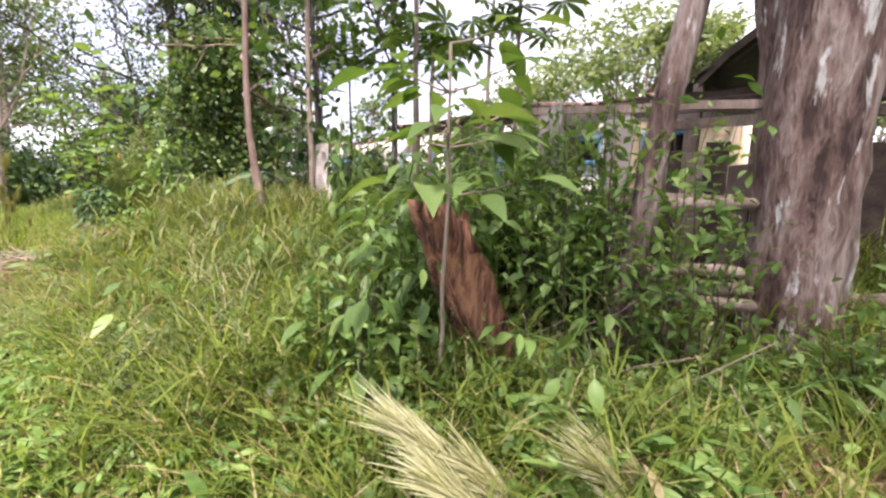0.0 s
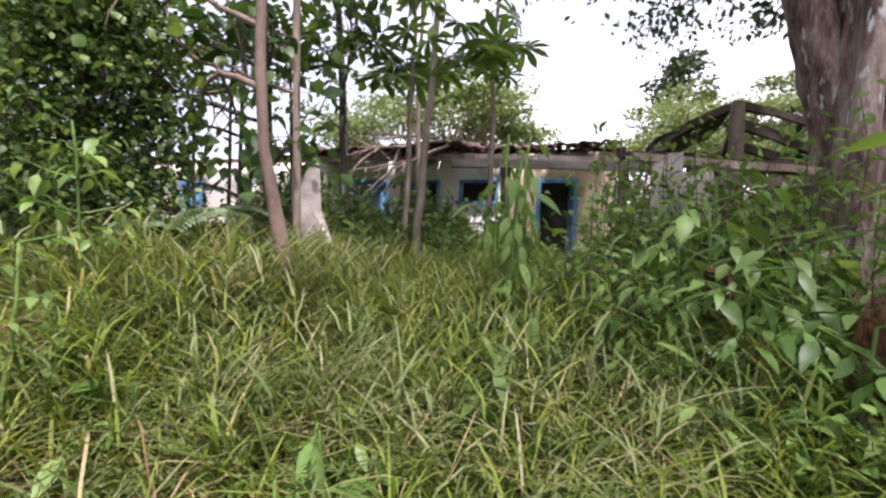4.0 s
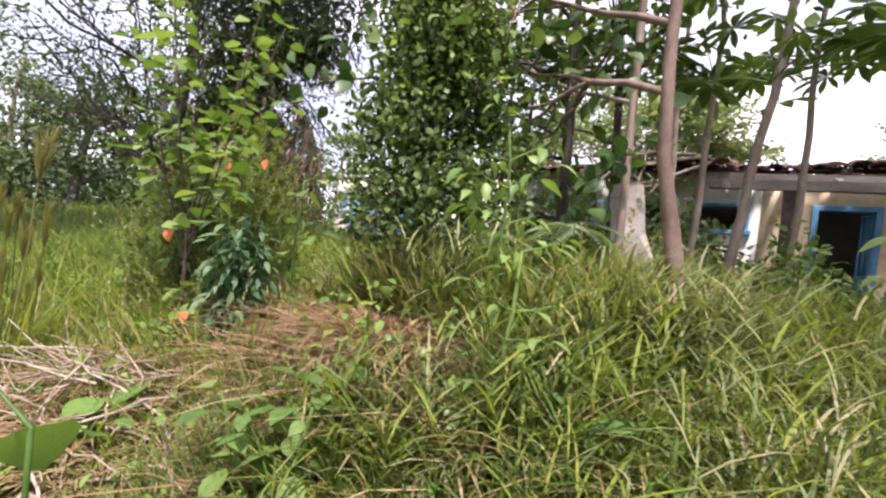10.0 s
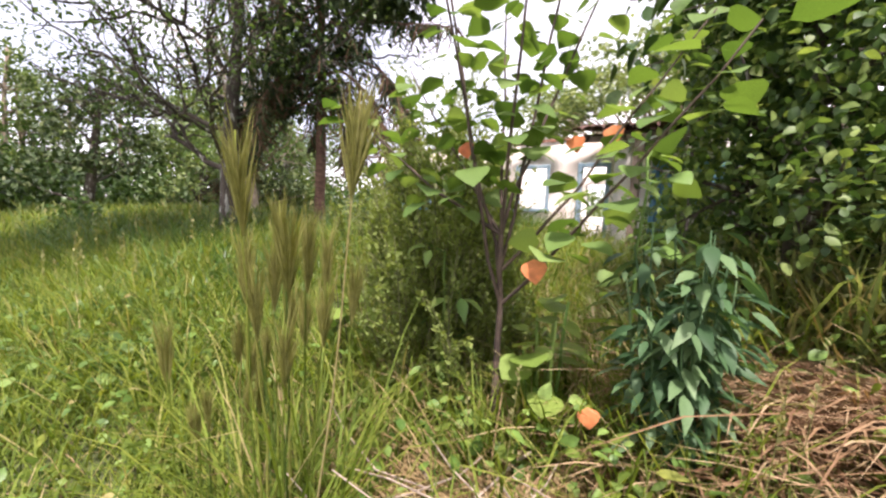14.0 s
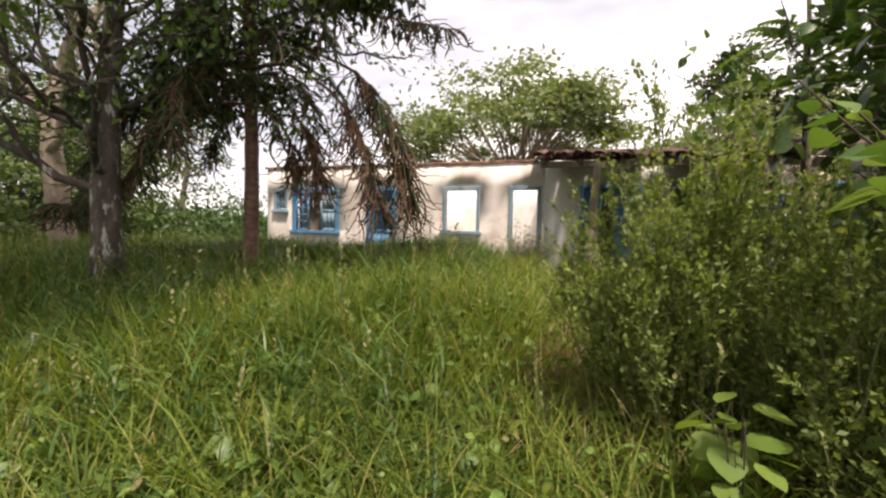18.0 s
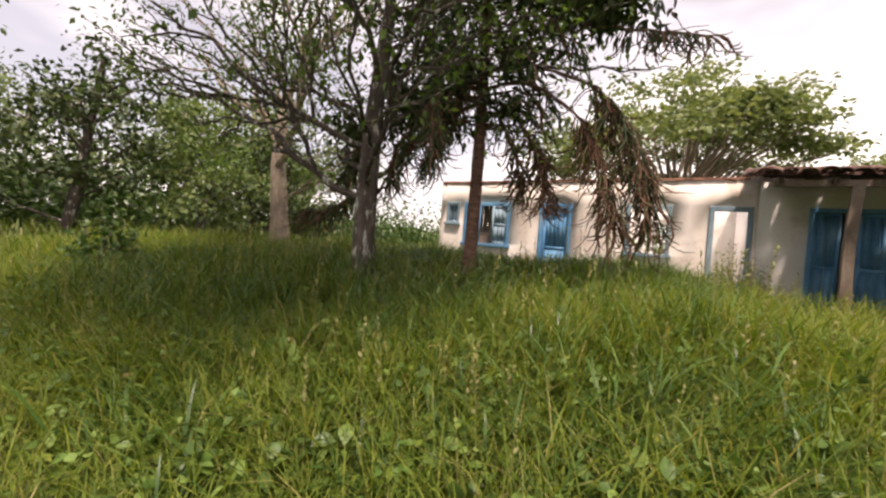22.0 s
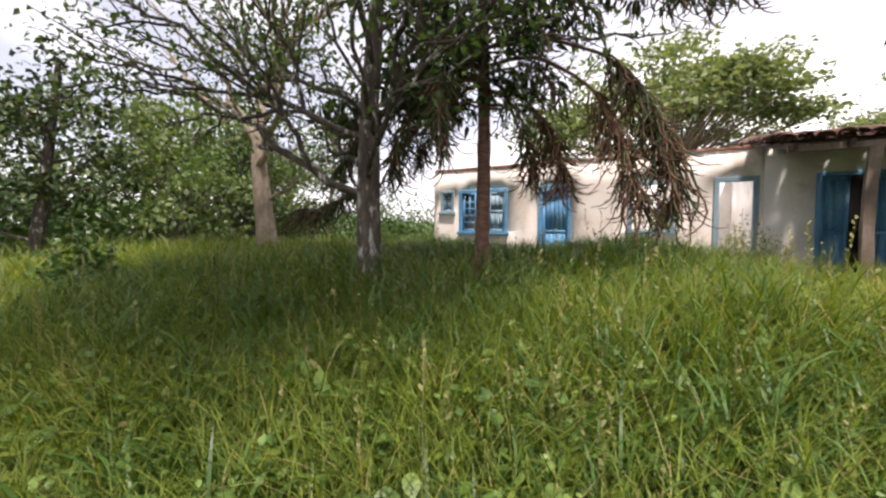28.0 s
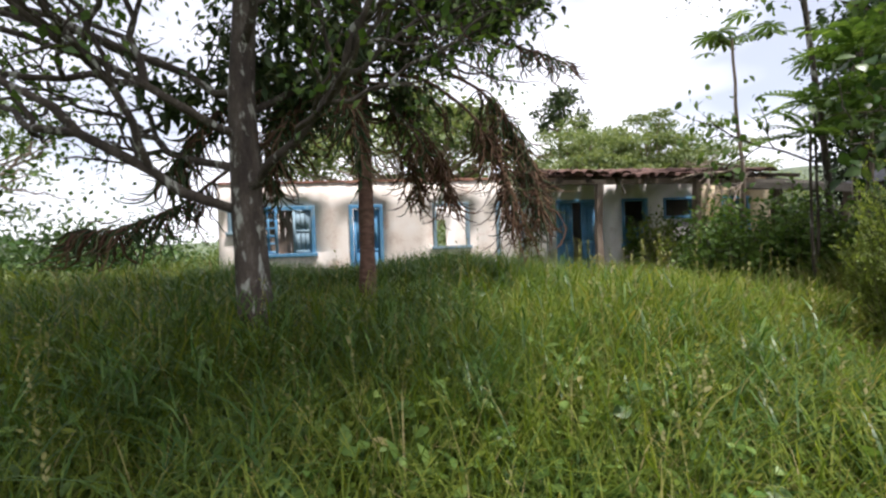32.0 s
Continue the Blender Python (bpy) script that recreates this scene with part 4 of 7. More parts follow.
def tree(name, label, category, trunk_pts, trunk_r, limbs, bark, leaf_mat, shape, per, spread, size, seed, droop=0.1, group="", knob=0.03, sides=12, depth=2, limb_args=None, tufts=()):
    """A tree: trunk through its points, limbs given as (height share, direction, length, radius)."""
    rng = np.random.default_rng(seed)
    base = np.array(trunk_pts[0], float)
    ob = thing(name, label, category, group, at=tuple(base))
    pts = np.array(trunk_pts, float)
    s = np.linspace(0, 1, max(10, 3 * len(pts)))
    k = np.linspace(0, 1, len(pts))
    fine = np.stack([np.interp(s, k, pts[:, a]) for a in range(3)], -1)
    rad = np.interp(s, np.linspace(0, 1, len(trunk_r)), trunk_r)
    tb = Buf()
    tube(tb, fine, rad, sides, knob, seed)
    put("trunk", tb, bark, ob, smooth=True)
    tips = []
    for share, direction, length, radius in limbs:
        lb = Buf()
        at = np.array([np.interp(share, s, fine[:, a]) for a in range(3)])
        grow(lb, tips, at, direction, length, radius, depth, rng, **(limb_args or {}))
        put("limb", lb, bark, ob, smooth=True)
    cb = Buf()
    if tips and per:
        crown_at(cb, tips, shape, per, spread, size, rng, droop)
    for cx, cy, cz, sp, m in tufts:
        p = np.array([cx, cy, cz]) + rng.normal(size=(m, 3)) * [sp, sp, sp * 0.5]
        scatter(cb, shape, p, unit(m, rng) - [0, 0, droop], size * rng.uniform(0.6, 1.3, m), rng=rng)
    if cb.n:
        put("crown", cb, leaf_mat, ob)
    seat_parts(ob)
    return ob, tips


def gzf(x, y):
    return float(ground_z(x, y)) - 0.05


# the spreading tree with lichen bark
T2 = (-4.98, 3.8)
z0 = gzf(*T2)
tree("spreading_tree", "grey lichen-spotted tree with spreading limbs and small leaves, high canopy added for shade", "tree",
     [(*T2, z0), (-5.05, 3.82, 1.6), (-5.1, 3.9, 2.9), (-5.02, 4.0, 4.6), (-5.1, 4.1, 7.5)], [0.185, 0.145, 0.135, 0.115, 0.09, 0.06, 0.04],
     [(0.3, (-1.0, -0.35, 0.55), 1.9, 0.055), (0.33, (0.75, -0.6, 0.6), 1.7, 0.042), (0.36, (-0.9, 0.7, 0.5), 2.0, 0.045), (0.42, (-0.7, -0.9, 0.5), 1.8, 0.045),
      (0.46, (0.9, 0.5, 0.5), 1.6, 0.04), (0.5, (-1, 0.1, 0.4), 2.0, 0.045), (0.56, (0.3, -1, 0.5), 1.7, 0.04), (0.62, (0.9, 0.2, 0.6), 1.6, 0.035), (0.7, (-0.8, 0.5, 0.6), 1.6, 0.035), (0.75, (-0.3, -0.9, 0.6), 1.5, 0.035),
      (0.82, (0.8, -0.4, 0.6), 1.4, 0.03), (0.88, (-0.6, 0.4, 0.7), 1.4, 0.03), (0.98, (0.1, 0.1, 1), 1.3, 0.03)],
     M_BARK, M_MID, LEAF_S, 8, 0.16, 0.085, 21, 0.3, depth=3, limb_args=dict(kids=(2, 4), spread=0.6, up=0.06, wob=0.25, shrink=0.66, sides=6),
     # the 110 high tufts are an unseen canopy, added to shade the grass
     tufts=[(-4.6 + 3.0 * math.cos(k * 2.4) * math.sqrt(k / 110), 1.7 + 2.9 * math.sin(k * 2.4) * math.sqrt(k / 110), 7.7 - 0.6 * (k / 110) + 0.3 * math.sin(k * 5.1), 0.42, 480) for k in range(110)]
     + [(-6.2, 3.6, 3.6, 0.25, 90), (-6.6, 4.4, 4.2, 0.3, 130), (-5.9, 3.0, 4.4, 0.3, 130), (-4.2, 3.2, 4.3, 0.3, 120), (-5.4, 4.7, 4.0, 0.3, 140), (-6.9, 3.4, 4.7, 0.35, 150)])

# the pale forked tree further off
T3 = (-12.15, 7.8)
z0 = gzf(*T3)
tree("forked_tree", "pale forked tree with bare grey limbs, detached high tufts added for shade", "tree",
     [(*T3, z0), (-12.35, 7.8, 1.9), (-12.5, 7.75, 3.4), (-12.6, 7.9, 5.0)], [0.33, 0.26, 0.24, 0.2, 0.15],
     [(0.62, (0.7, -0.3, 0.9), 2.6, 0.12), (0.75, (-0.8, -0.2, 0.8), 2.4, 0.1), (0.98, (0.2, 0.3, 1), 2.6, 0.11), (0.9, (-0.3, 0.6, 0.8), 2.2, 0.09), (0.4, (0.9, 0.2, 0.4), 1.6, 0.05)],
     M_BARK_PALE, M_MID, LEAF_O, 4, 0.25, 0.11, 22, 0.2, depth=3, limb_args=dict(kids=(2, 3), spread=0.55, wob=0.3, shrink=0.7),
     # the last 40 tufts, off the trunk and unseen, only cast shade
     tufts=[(-14.2, 7.0, 3.2, 0.5, 260), (-14.9, 7.6, 3.8, 0.6, 300), (-11.2, 8.0, 3.0, 0.35, 160), (-13.5, 8.5, 7.5, 0.9, 500), (-12.0, 7.0, 8.2, 1.0, 500)] + [(-8.3 + 2.6 * math.cos(k * 2.4) * math.sqrt(k / 40), 4.8 + 2.2 * math.sin(k * 2.4) * math.sqrt(k / 40), 8.4 + 0.4 * math.sin(k * 4.7), 0.5, 300) for k in range(40)])


# araucaria: slim ringed trunk, whorls of drooping limbs, rope-like foliage, partly dead
def rope(buf, start, direction, length, radius, rng, droop=1.0, sides=5):
    """A hanging rope of foliage that curls up at its end."""
    n = 8
    d = np.asarray(direction, float)
    d = d / (np.linalg.norm(d) + 1e-9)
    p = [np.asarray(start, float)]
    for i in range(n - 1):
        t = i / (n - 2)
        d = d + np.array([rng.normal() * 0.24, rng.normal() * 0.24, -droop * 0.45 if t < 0.6 else 0.35 * droop])
        d /= np.linalg.norm(d)
        p.append(p[-1] + d * length / (n - 1))
    r = radius * np.array([0.6, 0.9, 1.0, 1.05, 1.0, 0.95, 0.85, 0.45])
    tube(buf, p, r, sides, 0.22, int(rng.integers(1 << 30)))


def araucaria(name, label, base, height, r0, whorls, seed, dead_below=0.0, hung=(), tufts=()):
    rng = np.random.default_rng(seed)
    x, y = base
    z0 = gzf(x, y)
    ob = thing(name, label, "tree", at=(x, y, z0))
    n = 48
    s = np.linspace(0, 1, n)
    pts = np.stack([x + 0.03 * np.sin(7 * s), y + 0.02 * np.sin(5 * s), z0 + s * (height - z0)], -1)
    rad = r0 * (1 - 0.6 * s) * (1 + 0.07 * (np.arange(n) % 4 == 0)) * (1 + 0.5 * np.exp(-s * 30))
    tb = Buf()
    tube(tb, pts, rad, 12, 0.02, seed)
    put("trunk", tb, M_BARK_RED, ob, smooth=True)
    green, dead = Buf(), Buf()

    def limb(p, dead_share, ropes, rl, rr, lr, start=0.3, droop=1.0):
        """A limb along p with ropes of foliage hanging from it."""
        lb = Buf()
        m = len(p)
        tube(lb, p, np.linspace(lr, lr * 0.3, m), 6)
        for k in range(7):
            t = rng.uniform(0.3, 0.95) * (m - 1)
            a = p[int(t)]
            tube(lb, bend(a, a + unit(1, rng)[0] * rng.uniform(0.2, 0.5), 4, 0, 0.1, rng), np.linspace(0.007, 0.003, 4), 4)
        put("limb", lb, M_BARK_RED, ob, smooth=True)
        for k in range(ropes):
            t = (start + (1 - start) * rng.random()) * (m - 1.001)
            i = int(t)
            a = p[i] + (p[i + 1] - p[i]) * (t - i)
            d = p[i + 1] - p[i]
            d = d / (np.linalg.norm(d) + 1e-9) * 0.5 + rng.normal(size=3) * [0.7, 0.7, 0.3]
            rope(dead if rng.random() < dead_share else green, a, d, rl * rng.uniform(0.5, 1.3), rr * rng.uniform(0.7, 1.2), rng, droop)
    for wz, count, length, sag, ropes in whorls:
        a0 = rng.uniform(0, 6.28)
        for k in range(count):
            a = a0 + k * 2 * np.pi / count + rng.normal() * 0.25
            f = (wz - z0) / (height - z0)
            at = np.array([np.interp(f, s, pts[:, i]) for i in range(3)])
            l = length * rng.uniform(0.75, 1.15)
            t = np.linspace(0, 1, 9)[:, None]
            p = at + np.array([np.cos(a), np.sin(a), 0.0]) * t * l
            p = p + np.cumsum(rng.normal(size=(9, 3)) * 0.03, 0)
            p[:, 2] += (0.25 * np.sin(t * 3.14) * l * 0.4 - sag * rng.uniform(0.6, 1.3) * t ** 2)[:, 0]
            limb(p, 0.55 if wz < dead_below else 0.08, int(ropes * 1.5), 0.45, 0.0095, 0.02)
    for path, dead_share, ropes, rl, start in hung:
        k = np.array(path, float)
        t = np.linspace(0, len(k) - 1, 4 * len(k))
        p = np.stack([np.interp(t, np.arange(len(k)), k[:, i]) for i in range(3)], -1)
        p[1:-1] = (p[:-2] + p[1:-1] * 2 + p[2:]) / 4
        p = p + np.cumsum(rng.normal(size=p.shape) * 0.012, 0)
        limb(p, dead_share, int(ropes * 2.8), rl * 0.9, 0.0085, 0.028, start)
    put("foliage", green, M_NEEDLE, ob)
    put("dead_foliage", dead, M_DEAD, ob, "brown dead hanging foliage")
    tf = Buf()
    for cx, cy, cz, sp, m in tufts:
        p = np.array([cx, cy, cz]) + rng.normal(size=(m, 3)) * [sp, sp, sp * 0.6]
        scatter(tf, LEAF_L, p, unit(m, rng) - [0, 0, 0.4], 0.15 * rng.uniform(0.6, 1.3, m), rng=rng)
    # leaf clumps on the limbs, and unseen upper ones that cast shade
    put("leaf_clump", tf, M_NEEDLE, ob)
    seat_parts(ob)
    return ob


AR = (-4.11, 4.96)
araucaria("araucaria_tree", "slim araucaria, ringed red-brown trunk, drooping half-dead limbs, upper clumps added for shade", AR, 8.6, 0.1,
          [(3.0, 4, 1.0, 0.4, 16), (3.4, 5, 1.2, 0.45, 18), (3.8, 5, 1.4, 0.5, 20), (4.2, 5, 1.6, 0.45, 22), (4.7, 6, 1.8, 0.4, 24), (5.3, 6, 1.8, 0.3, 24), (6.0, 6, 1.7, 0.2, 22), (6.8, 6, 1.4, 0.1, 18), (7.6, 5, 1.0, 0.0, 14)],
          31, 3.7,
          [([(-4.1, 4.96, 3.75), (-3.3, 5.0, 3.75), (-2.5, 5.05, 3.35), (-2.05, 5.1, 2.6), (-1.85, 5.1, 1.75)], 0.55, 95, 0.75, 0.45),
           ([(-4.1, 4.96, 3.5), (-3.3, 4.9, 3.4), (-2.7, 4.9, 2.9), (-2.35, 4.95, 2.2), (-2.25, 5.0, 1.6)], 0.85, 60, 0.7, 0.5),
           ([(-4.1, 4.96, 3.2), (-3.6, 5.05, 3.1), (-3.25, 5.1, 2.6), (-3.1, 5.1, 2.0)], 0.9, 44, 0.62, 0.5),
           ([(-4.1, 4.96, 3.0), (-3.8, 5.1, 2.9), (-3.6, 5.15, 2.4), (-3.5, 5.15, 2.0)], 0.9, 26, 0.5, 0.55),
           ([(-4.1, 4.96, 4.1), (-3.0, 5.0, 4.2), (-2.0, 5.1, 3.95), (-1.3, 5.1, 3.8)], 0.5, 34, 0.45, 0.55),
           ([(-4.1, 4.96, 3.3), (-5.0, 4.85, 2.9), (-5.9, 4.7, 2.1), (-6.5, 4.55, 1.75), (-7.0, 4.5, 1.7)], 0.5, 70, 0.5, 0.45),
           ([(-4.1, 4.96, 3.6), (-4.9, 4.6, 3.3), (-5.6, 4.3, 2.7), (-5.9, 4.2, 2.2)], 0.45, 75, 0.55, 0.3),
           ([(-4.1, 4.96, 3.4), (-4.6, 4.5, 3.2), (-4.9, 4.2, 2.6), (-5.0, 4.1, 2.1)], 0.5, 60, 0.55, 0.3),
           ([(-4.1, 4.96, 3.5), (-4.3, 4.3, 3.4), (-4.2, 3.9, 2.9), (-4.1, 3.8, 2.4)], 0.5, 50, 0.5, 0.35),
           ([(-4.1, 4.96, 3.8), (-4.7, 5.5, 3.7), (-5.4, 5.9, 3.2), (-5.8, 6.0, 2.5)], 0.4, 60, 0.55, 0.35)],
          # clumps above z 6 are out of view, added to shade the ground
          [(-2.5, 5.0, 4.35, 0.26, 700), (-2.1, 5.0, 4.6, 0.22, 500), (-3.0, 5.0, 4.6, 0.33, 900), (-3.5, 4.95, 3.9, 0.25, 380), (-4.6, 4.9, 4.0, 0.3, 420), (-5.2, 4.7, 3.5, 0.28, 420), (-4.7, 4.4, 3.1, 0.2, 260), (-5.8, 4.4, 3.0, 0.25, 300), (-5.4, 5.6, 3.6, 0.3, 420), (-4.2, 4.3, 3.6, 0.22, 300), (-3.6, 4.8, 4.9, 0.4, 600), (-4.4, 5.0, 5.4, 0.5, 700), (-4.6, 4.6, 3.0, 0.25, 220), (-3.7, 4.8, 3.2, 0.2, 180), (-5.0, 5.0, 4.6, 0.45, 500), (-4.2, 5.2, 6.4, 0.6, 800), (-3.4, 5.0, 5.8, 0.5, 700), (-5.6, 4.4, 5.6, 0.6, 700), (-3.0, 6.2, 6.2, 0.7, 900), (-4.4, 6.6, 6.4, 0.7, 900), (-5.6, 6.0, 6.6, 0.7, 900), (-2.4, 5.4, 6.8, 0.6, 700), (-4.0, 4.2, 7.0, 0.7, 900)] + [(-2.6 + 2.6 * math.cos(k * 2.4) * math.sqrt(k / 40), 5.2 + 1.8 * math.sin(k * 2.4) * math.sqrt(k / 40), 8.3 + 0.4 * math.sin(k * 4.3), 0.45, 420) for k in range(40)])

# the huge old tree by the shed: fused stems
def old_tree():
    rng = np.random.default_rng(41)
    base = np.array([7.95, 5.42, 0.1])
    ob = thing("old_tree", "huge old tree of fused flaking stems beside the shed, canopy widened for shade", "tree", at=tuple(base))
    stems = [((0.0, 0.0), (0.1, -0.1), (0.35, -0.1), 0.26, 0.25), ((-0.13, 0.12), (-0.58, 0.12), (-0.85, 0.2), 0.16, 0.17), ((0.03, 0.16), (-0.2, 0.4), (-0.25, 0.6), 0.2, 0.2), ((0.12, 0.06), (0.5, 0.12), (0.75, 0.1), 0.17, 0.22)]
    tb = Buf()
    for i, (b0, b1, b2, r0, r1) in enumerate(stems):
        k = np.array([[*(base[:2] + b0), 0.0], [*(base[:2] + np.array(b0) * 0.95), 1.0], [*(base[:2] + np.array(b0) * 1.0), 2.1], [*(base[:2] + b1), 4.2], [*(base[:2] + b2), 8.5]])
        zz = np.linspace(0, 8.5, 48)
        p = np.stack([np.interp(zz, k[:, 2], k[:, 0]), np.interp(zz, k[:, 2], k[:, 1]), zz], -1)
        r = np.interp(zz, [0, 0.5, 2, 5, 8.5], [r0 * 1.2, r0 * 1.02, r0, r1, r1 * 0.7])
        tube(tb, p, r, 20, 0.06, 50 + i)
    tube(tb, bend((7.3, 4.28, 0.2), (7.62, 4.8, 4.0), 9, 0, 0.02, rng), np.linspace(0.085, 0.07, 9), 10, 0.06, 3)
    put("trunk", tb, M_BARK_BIG, ob, smooth=True)
    tips = []
    for a, d, l, r in [((7.50, 5.65, 5.4), (-1, 0.25, -0.12), 1.7, 0.05), ((7.50, 5.75, 5.9), (-1, 0.5, -0.2), 1.5, 0.05), ((7.35, 5.65, 6.0), (-1, 0.3, 0.25), 2.6, 0.13), ((7.45, 5.65, 7.0), (-0.9, -0.2, 0.4), 2.4, 0.12), ((8.65, 5.45, 6.0), (1, -0.2, 0.4), 2.6, 0.13), ((7.85, 5.95, 7.2), (0, 1, 0.5), 2.6, 0.13), ((8.25, 5.25, 7.6), (0.1, -1, 0.6), 2.4, 0.12)]:
        lb = Buf()
        grow(lb, tips, a, d, l, r, 2, rng, up=0.05, spread=0.5, kids=(2, 4))
        put("limb", lb, M_BARK_BIG, ob, smooth=True)
    cb = Buf()
    crown_at(cb, tips, LEAF_S, 26, 0.4, 0.12, rng, 0.3)
    # wide unseen canopy, added to throw shade on the stump and shrubs
    for k in range(60):
        a, r = k * 2.4, 3.7 * math.sqrt(k / 60)
        c = np.array([8.7 + r * math.cos(a), 4.6 + r * math.sin(a), 8.6 - 1.3 * (k / 60) + 0.4 * math.sin(k * 3.7)])
        p = c + rng.normal(size=(330, 3)) * [0.5, 0.5, 0.25]
        scatter(cb, LEAF_S, p, unit(330, rng) - [0, 0, 0.3], 0.12 * rng.uniform(0.6, 1.3, 330), rng=rng)
    for cx, cy, cz, sp, m in [(6.7, 6.8, 3.95, 0.28, 260), (7.2, 6.6, 4.4, 0.35, 380), (7.6, 6.4, 3.7, 0.2, 160), (6.9, 6.7, 4.75, 0.35, 380), (6.3, 6.6, 4.6, 0.3, 200), (7.5, 6.3, 4.9, 0.35, 320)]:
        lb = Buf()
        tube(lb, bend((7.75, 5.7, cz + 0.5), (cx, cy, cz), 7, 0.1, 0.08, rng), np.linspace(0.03, 0.008, 7), 5)
        put("limb", lb, M_BARK_BIG, ob, smooth=True)
        p = np.array([cx, cy, cz]) + rng.normal(size=(m, 3)) * [sp, sp, sp * 0.5]
        scatter(cb, LEAF_S, p, unit(m, rng) - [0, 0, 0.3], 0.1 * rng.uniform(0.6, 1.3, m), rng=rng)
    put("crown", cb, M_DARK, ob)
    seat_parts(ob)


old_tree()


# cecropias: slim stems, star leaves at the top
def cecropia(base, top, r, leaves, seed, size=0.45, bark=M_BARK_PALE, low=()):
    rng = np.random.default_rng(seed)
    z0 = gzf(*base)
    ob = thing("cecropia_tree", "slim cecropia with star-shaped leaves", "tree", "cecropias before the house", at=(*base, z0))
    p = bend((*base, z0), top, 12, 0, 0.05, rng)
    tb = Buf()
    tube(tb, p, np.linspace(r, r * 0.5, 12), 9)
    put("trunk", tb, bark, ob, smooth=True)
    spots = []
    for hub in (p[-1], *low):
        hub = np.asarray(hub, float)
        sb = Buf()
        for k in range(leaves):
            a = rng.uniform(0, 6.28)
            d = np.array([np.cos(a), np.sin(a), rng.uniform(-0.1, 0.7)])
            l = rng.uniform(0.25, 0.75)
            st = bend(hub, hub + d * l, 5, -0.04, 0.05, rng)
            tube(sb, st, np.linspace(0.008, 0.005, 5), 4)
            spots.append(st[-1])
        put("leaf_stalk", sb, M_HERB, ob)
    ax = unit(len(spots), rng, 0.25)
    leaf_objects(ob, STAR, M_MID, spots, ax, size * rng.uniform(0.7, 1.15, len(spots)), rng, 0.3)
    seat_parts(ob)


cecropia((4.12, 5.2), (4.5, 4.8, 4.0), 0.05, 13, 51, 0.34, low=[(4.32, 4.95, 2.75)])
cecropia((4.62, 6.55), (4.68, 6.5, 4.6), 0.045, 14, 52, 0.36, low=[(4.65, 6.52, 3.5)])
cecropia((3.82, 5.65), (3.85, 5.7, 4.3), 0.04, 13, 53, 0.36, low=[(3.84, 5.68, 3.2)])
cecropia((3.3, 7.4), (3.25, 7.5, 5.4), 0.05, 12, 54, 0.42)

# slim leaning trees in front of the house
za, zb = gzf(4.13, 3.25), gzf(3.6, 4.02)
tree("slim_tree", "slim brown tree bowed at its foot, sparse foliage", "tree",
     [(4.2, 3.27, za), (4.1, 3.24, 1.1), (4.04, 3.21, 1.44), (3.98, 3.19, 1.75), (3.95, 3.18, 2.3), (3.96, 3.2, 3.6), (3.9, 3.3, 5.8)], [0.056, 0.046, 0.038, 0.032, 0.03, 0.027, 0.02],
     [(0.6, (-1, 0.5, 0.4), 1.2, 0.022), (0.68, (-0.8, 0.3, 0.5), 1.2, 0.02), (0.76, (0.5, 0.8, 0.5), 1.0, 0.02), (0.88, (-0.5, 0.9, 0.5), 1.2, 0.02), (0.98, (0, 0, 1), 1.2, 0.02)],
     M_BARK_SLIM, M_MID, LEAF_O, 4, 0.22, 0.13, 61, 0.6, group="slim trees before the house")
tree("slim_tree", "straight slim tree with a pale stem before the house", "tree",
     [(3.61, 4.02, zb), (3.59, 4.0, 1.7), (3.57, 3.98, 3.0), (3.55, 4.0, 6.0)], [0.034, 0.03, 0.028, 0.02],
     [(0.5, (-1, 0.2, 0.5), 1.1, 0.018), (0.6, (-0.7, 0.7, 0.5), 1.1, 0.018), (0.72, (0.4, 0.7, 0.6), 0.9, 0.016), (0.85, (-0.8, -0.2, 0.5), 1.0, 0.018), (0.98, (0, 0, 1), 1.0, 0.016)],
     M_BARK_PALE, M_MID, LEAF_O, 4, 0.25, 0.13, 62, 0.6, group="slim trees before the house")
tree("slim_tree", "dark-stemmed slim tree with broad leaves", "tree",
     [(3.06, 5.6, gzf(3.06, 5.6)), (3.05, 5.6, 1.8), (2.98, 5.62, 3.0), (2.85, 5.65, 4.2), (2.7, 5.7, 6.2)], [0.055, 0.048, 0.04, 0.03],
     [(0.4, (-0.9, 0.4, 0.4), 1.1, 0.02), (0.5, (0.5, -0.6, 0.3), 0.9, 0.02), (0.65, (0.2, -0.9, 0.5), 1.1, 0.02), (0.8, (-0.6, -0.3, 0.7), 1.0, 0.02), (0.98, (0, 0, 1), 1.0, 0.02)],
     M_BARK, M_MID, LEAF_O, 5, 0.22, 0.14, 63, 0.8, group="slim trees before the house")
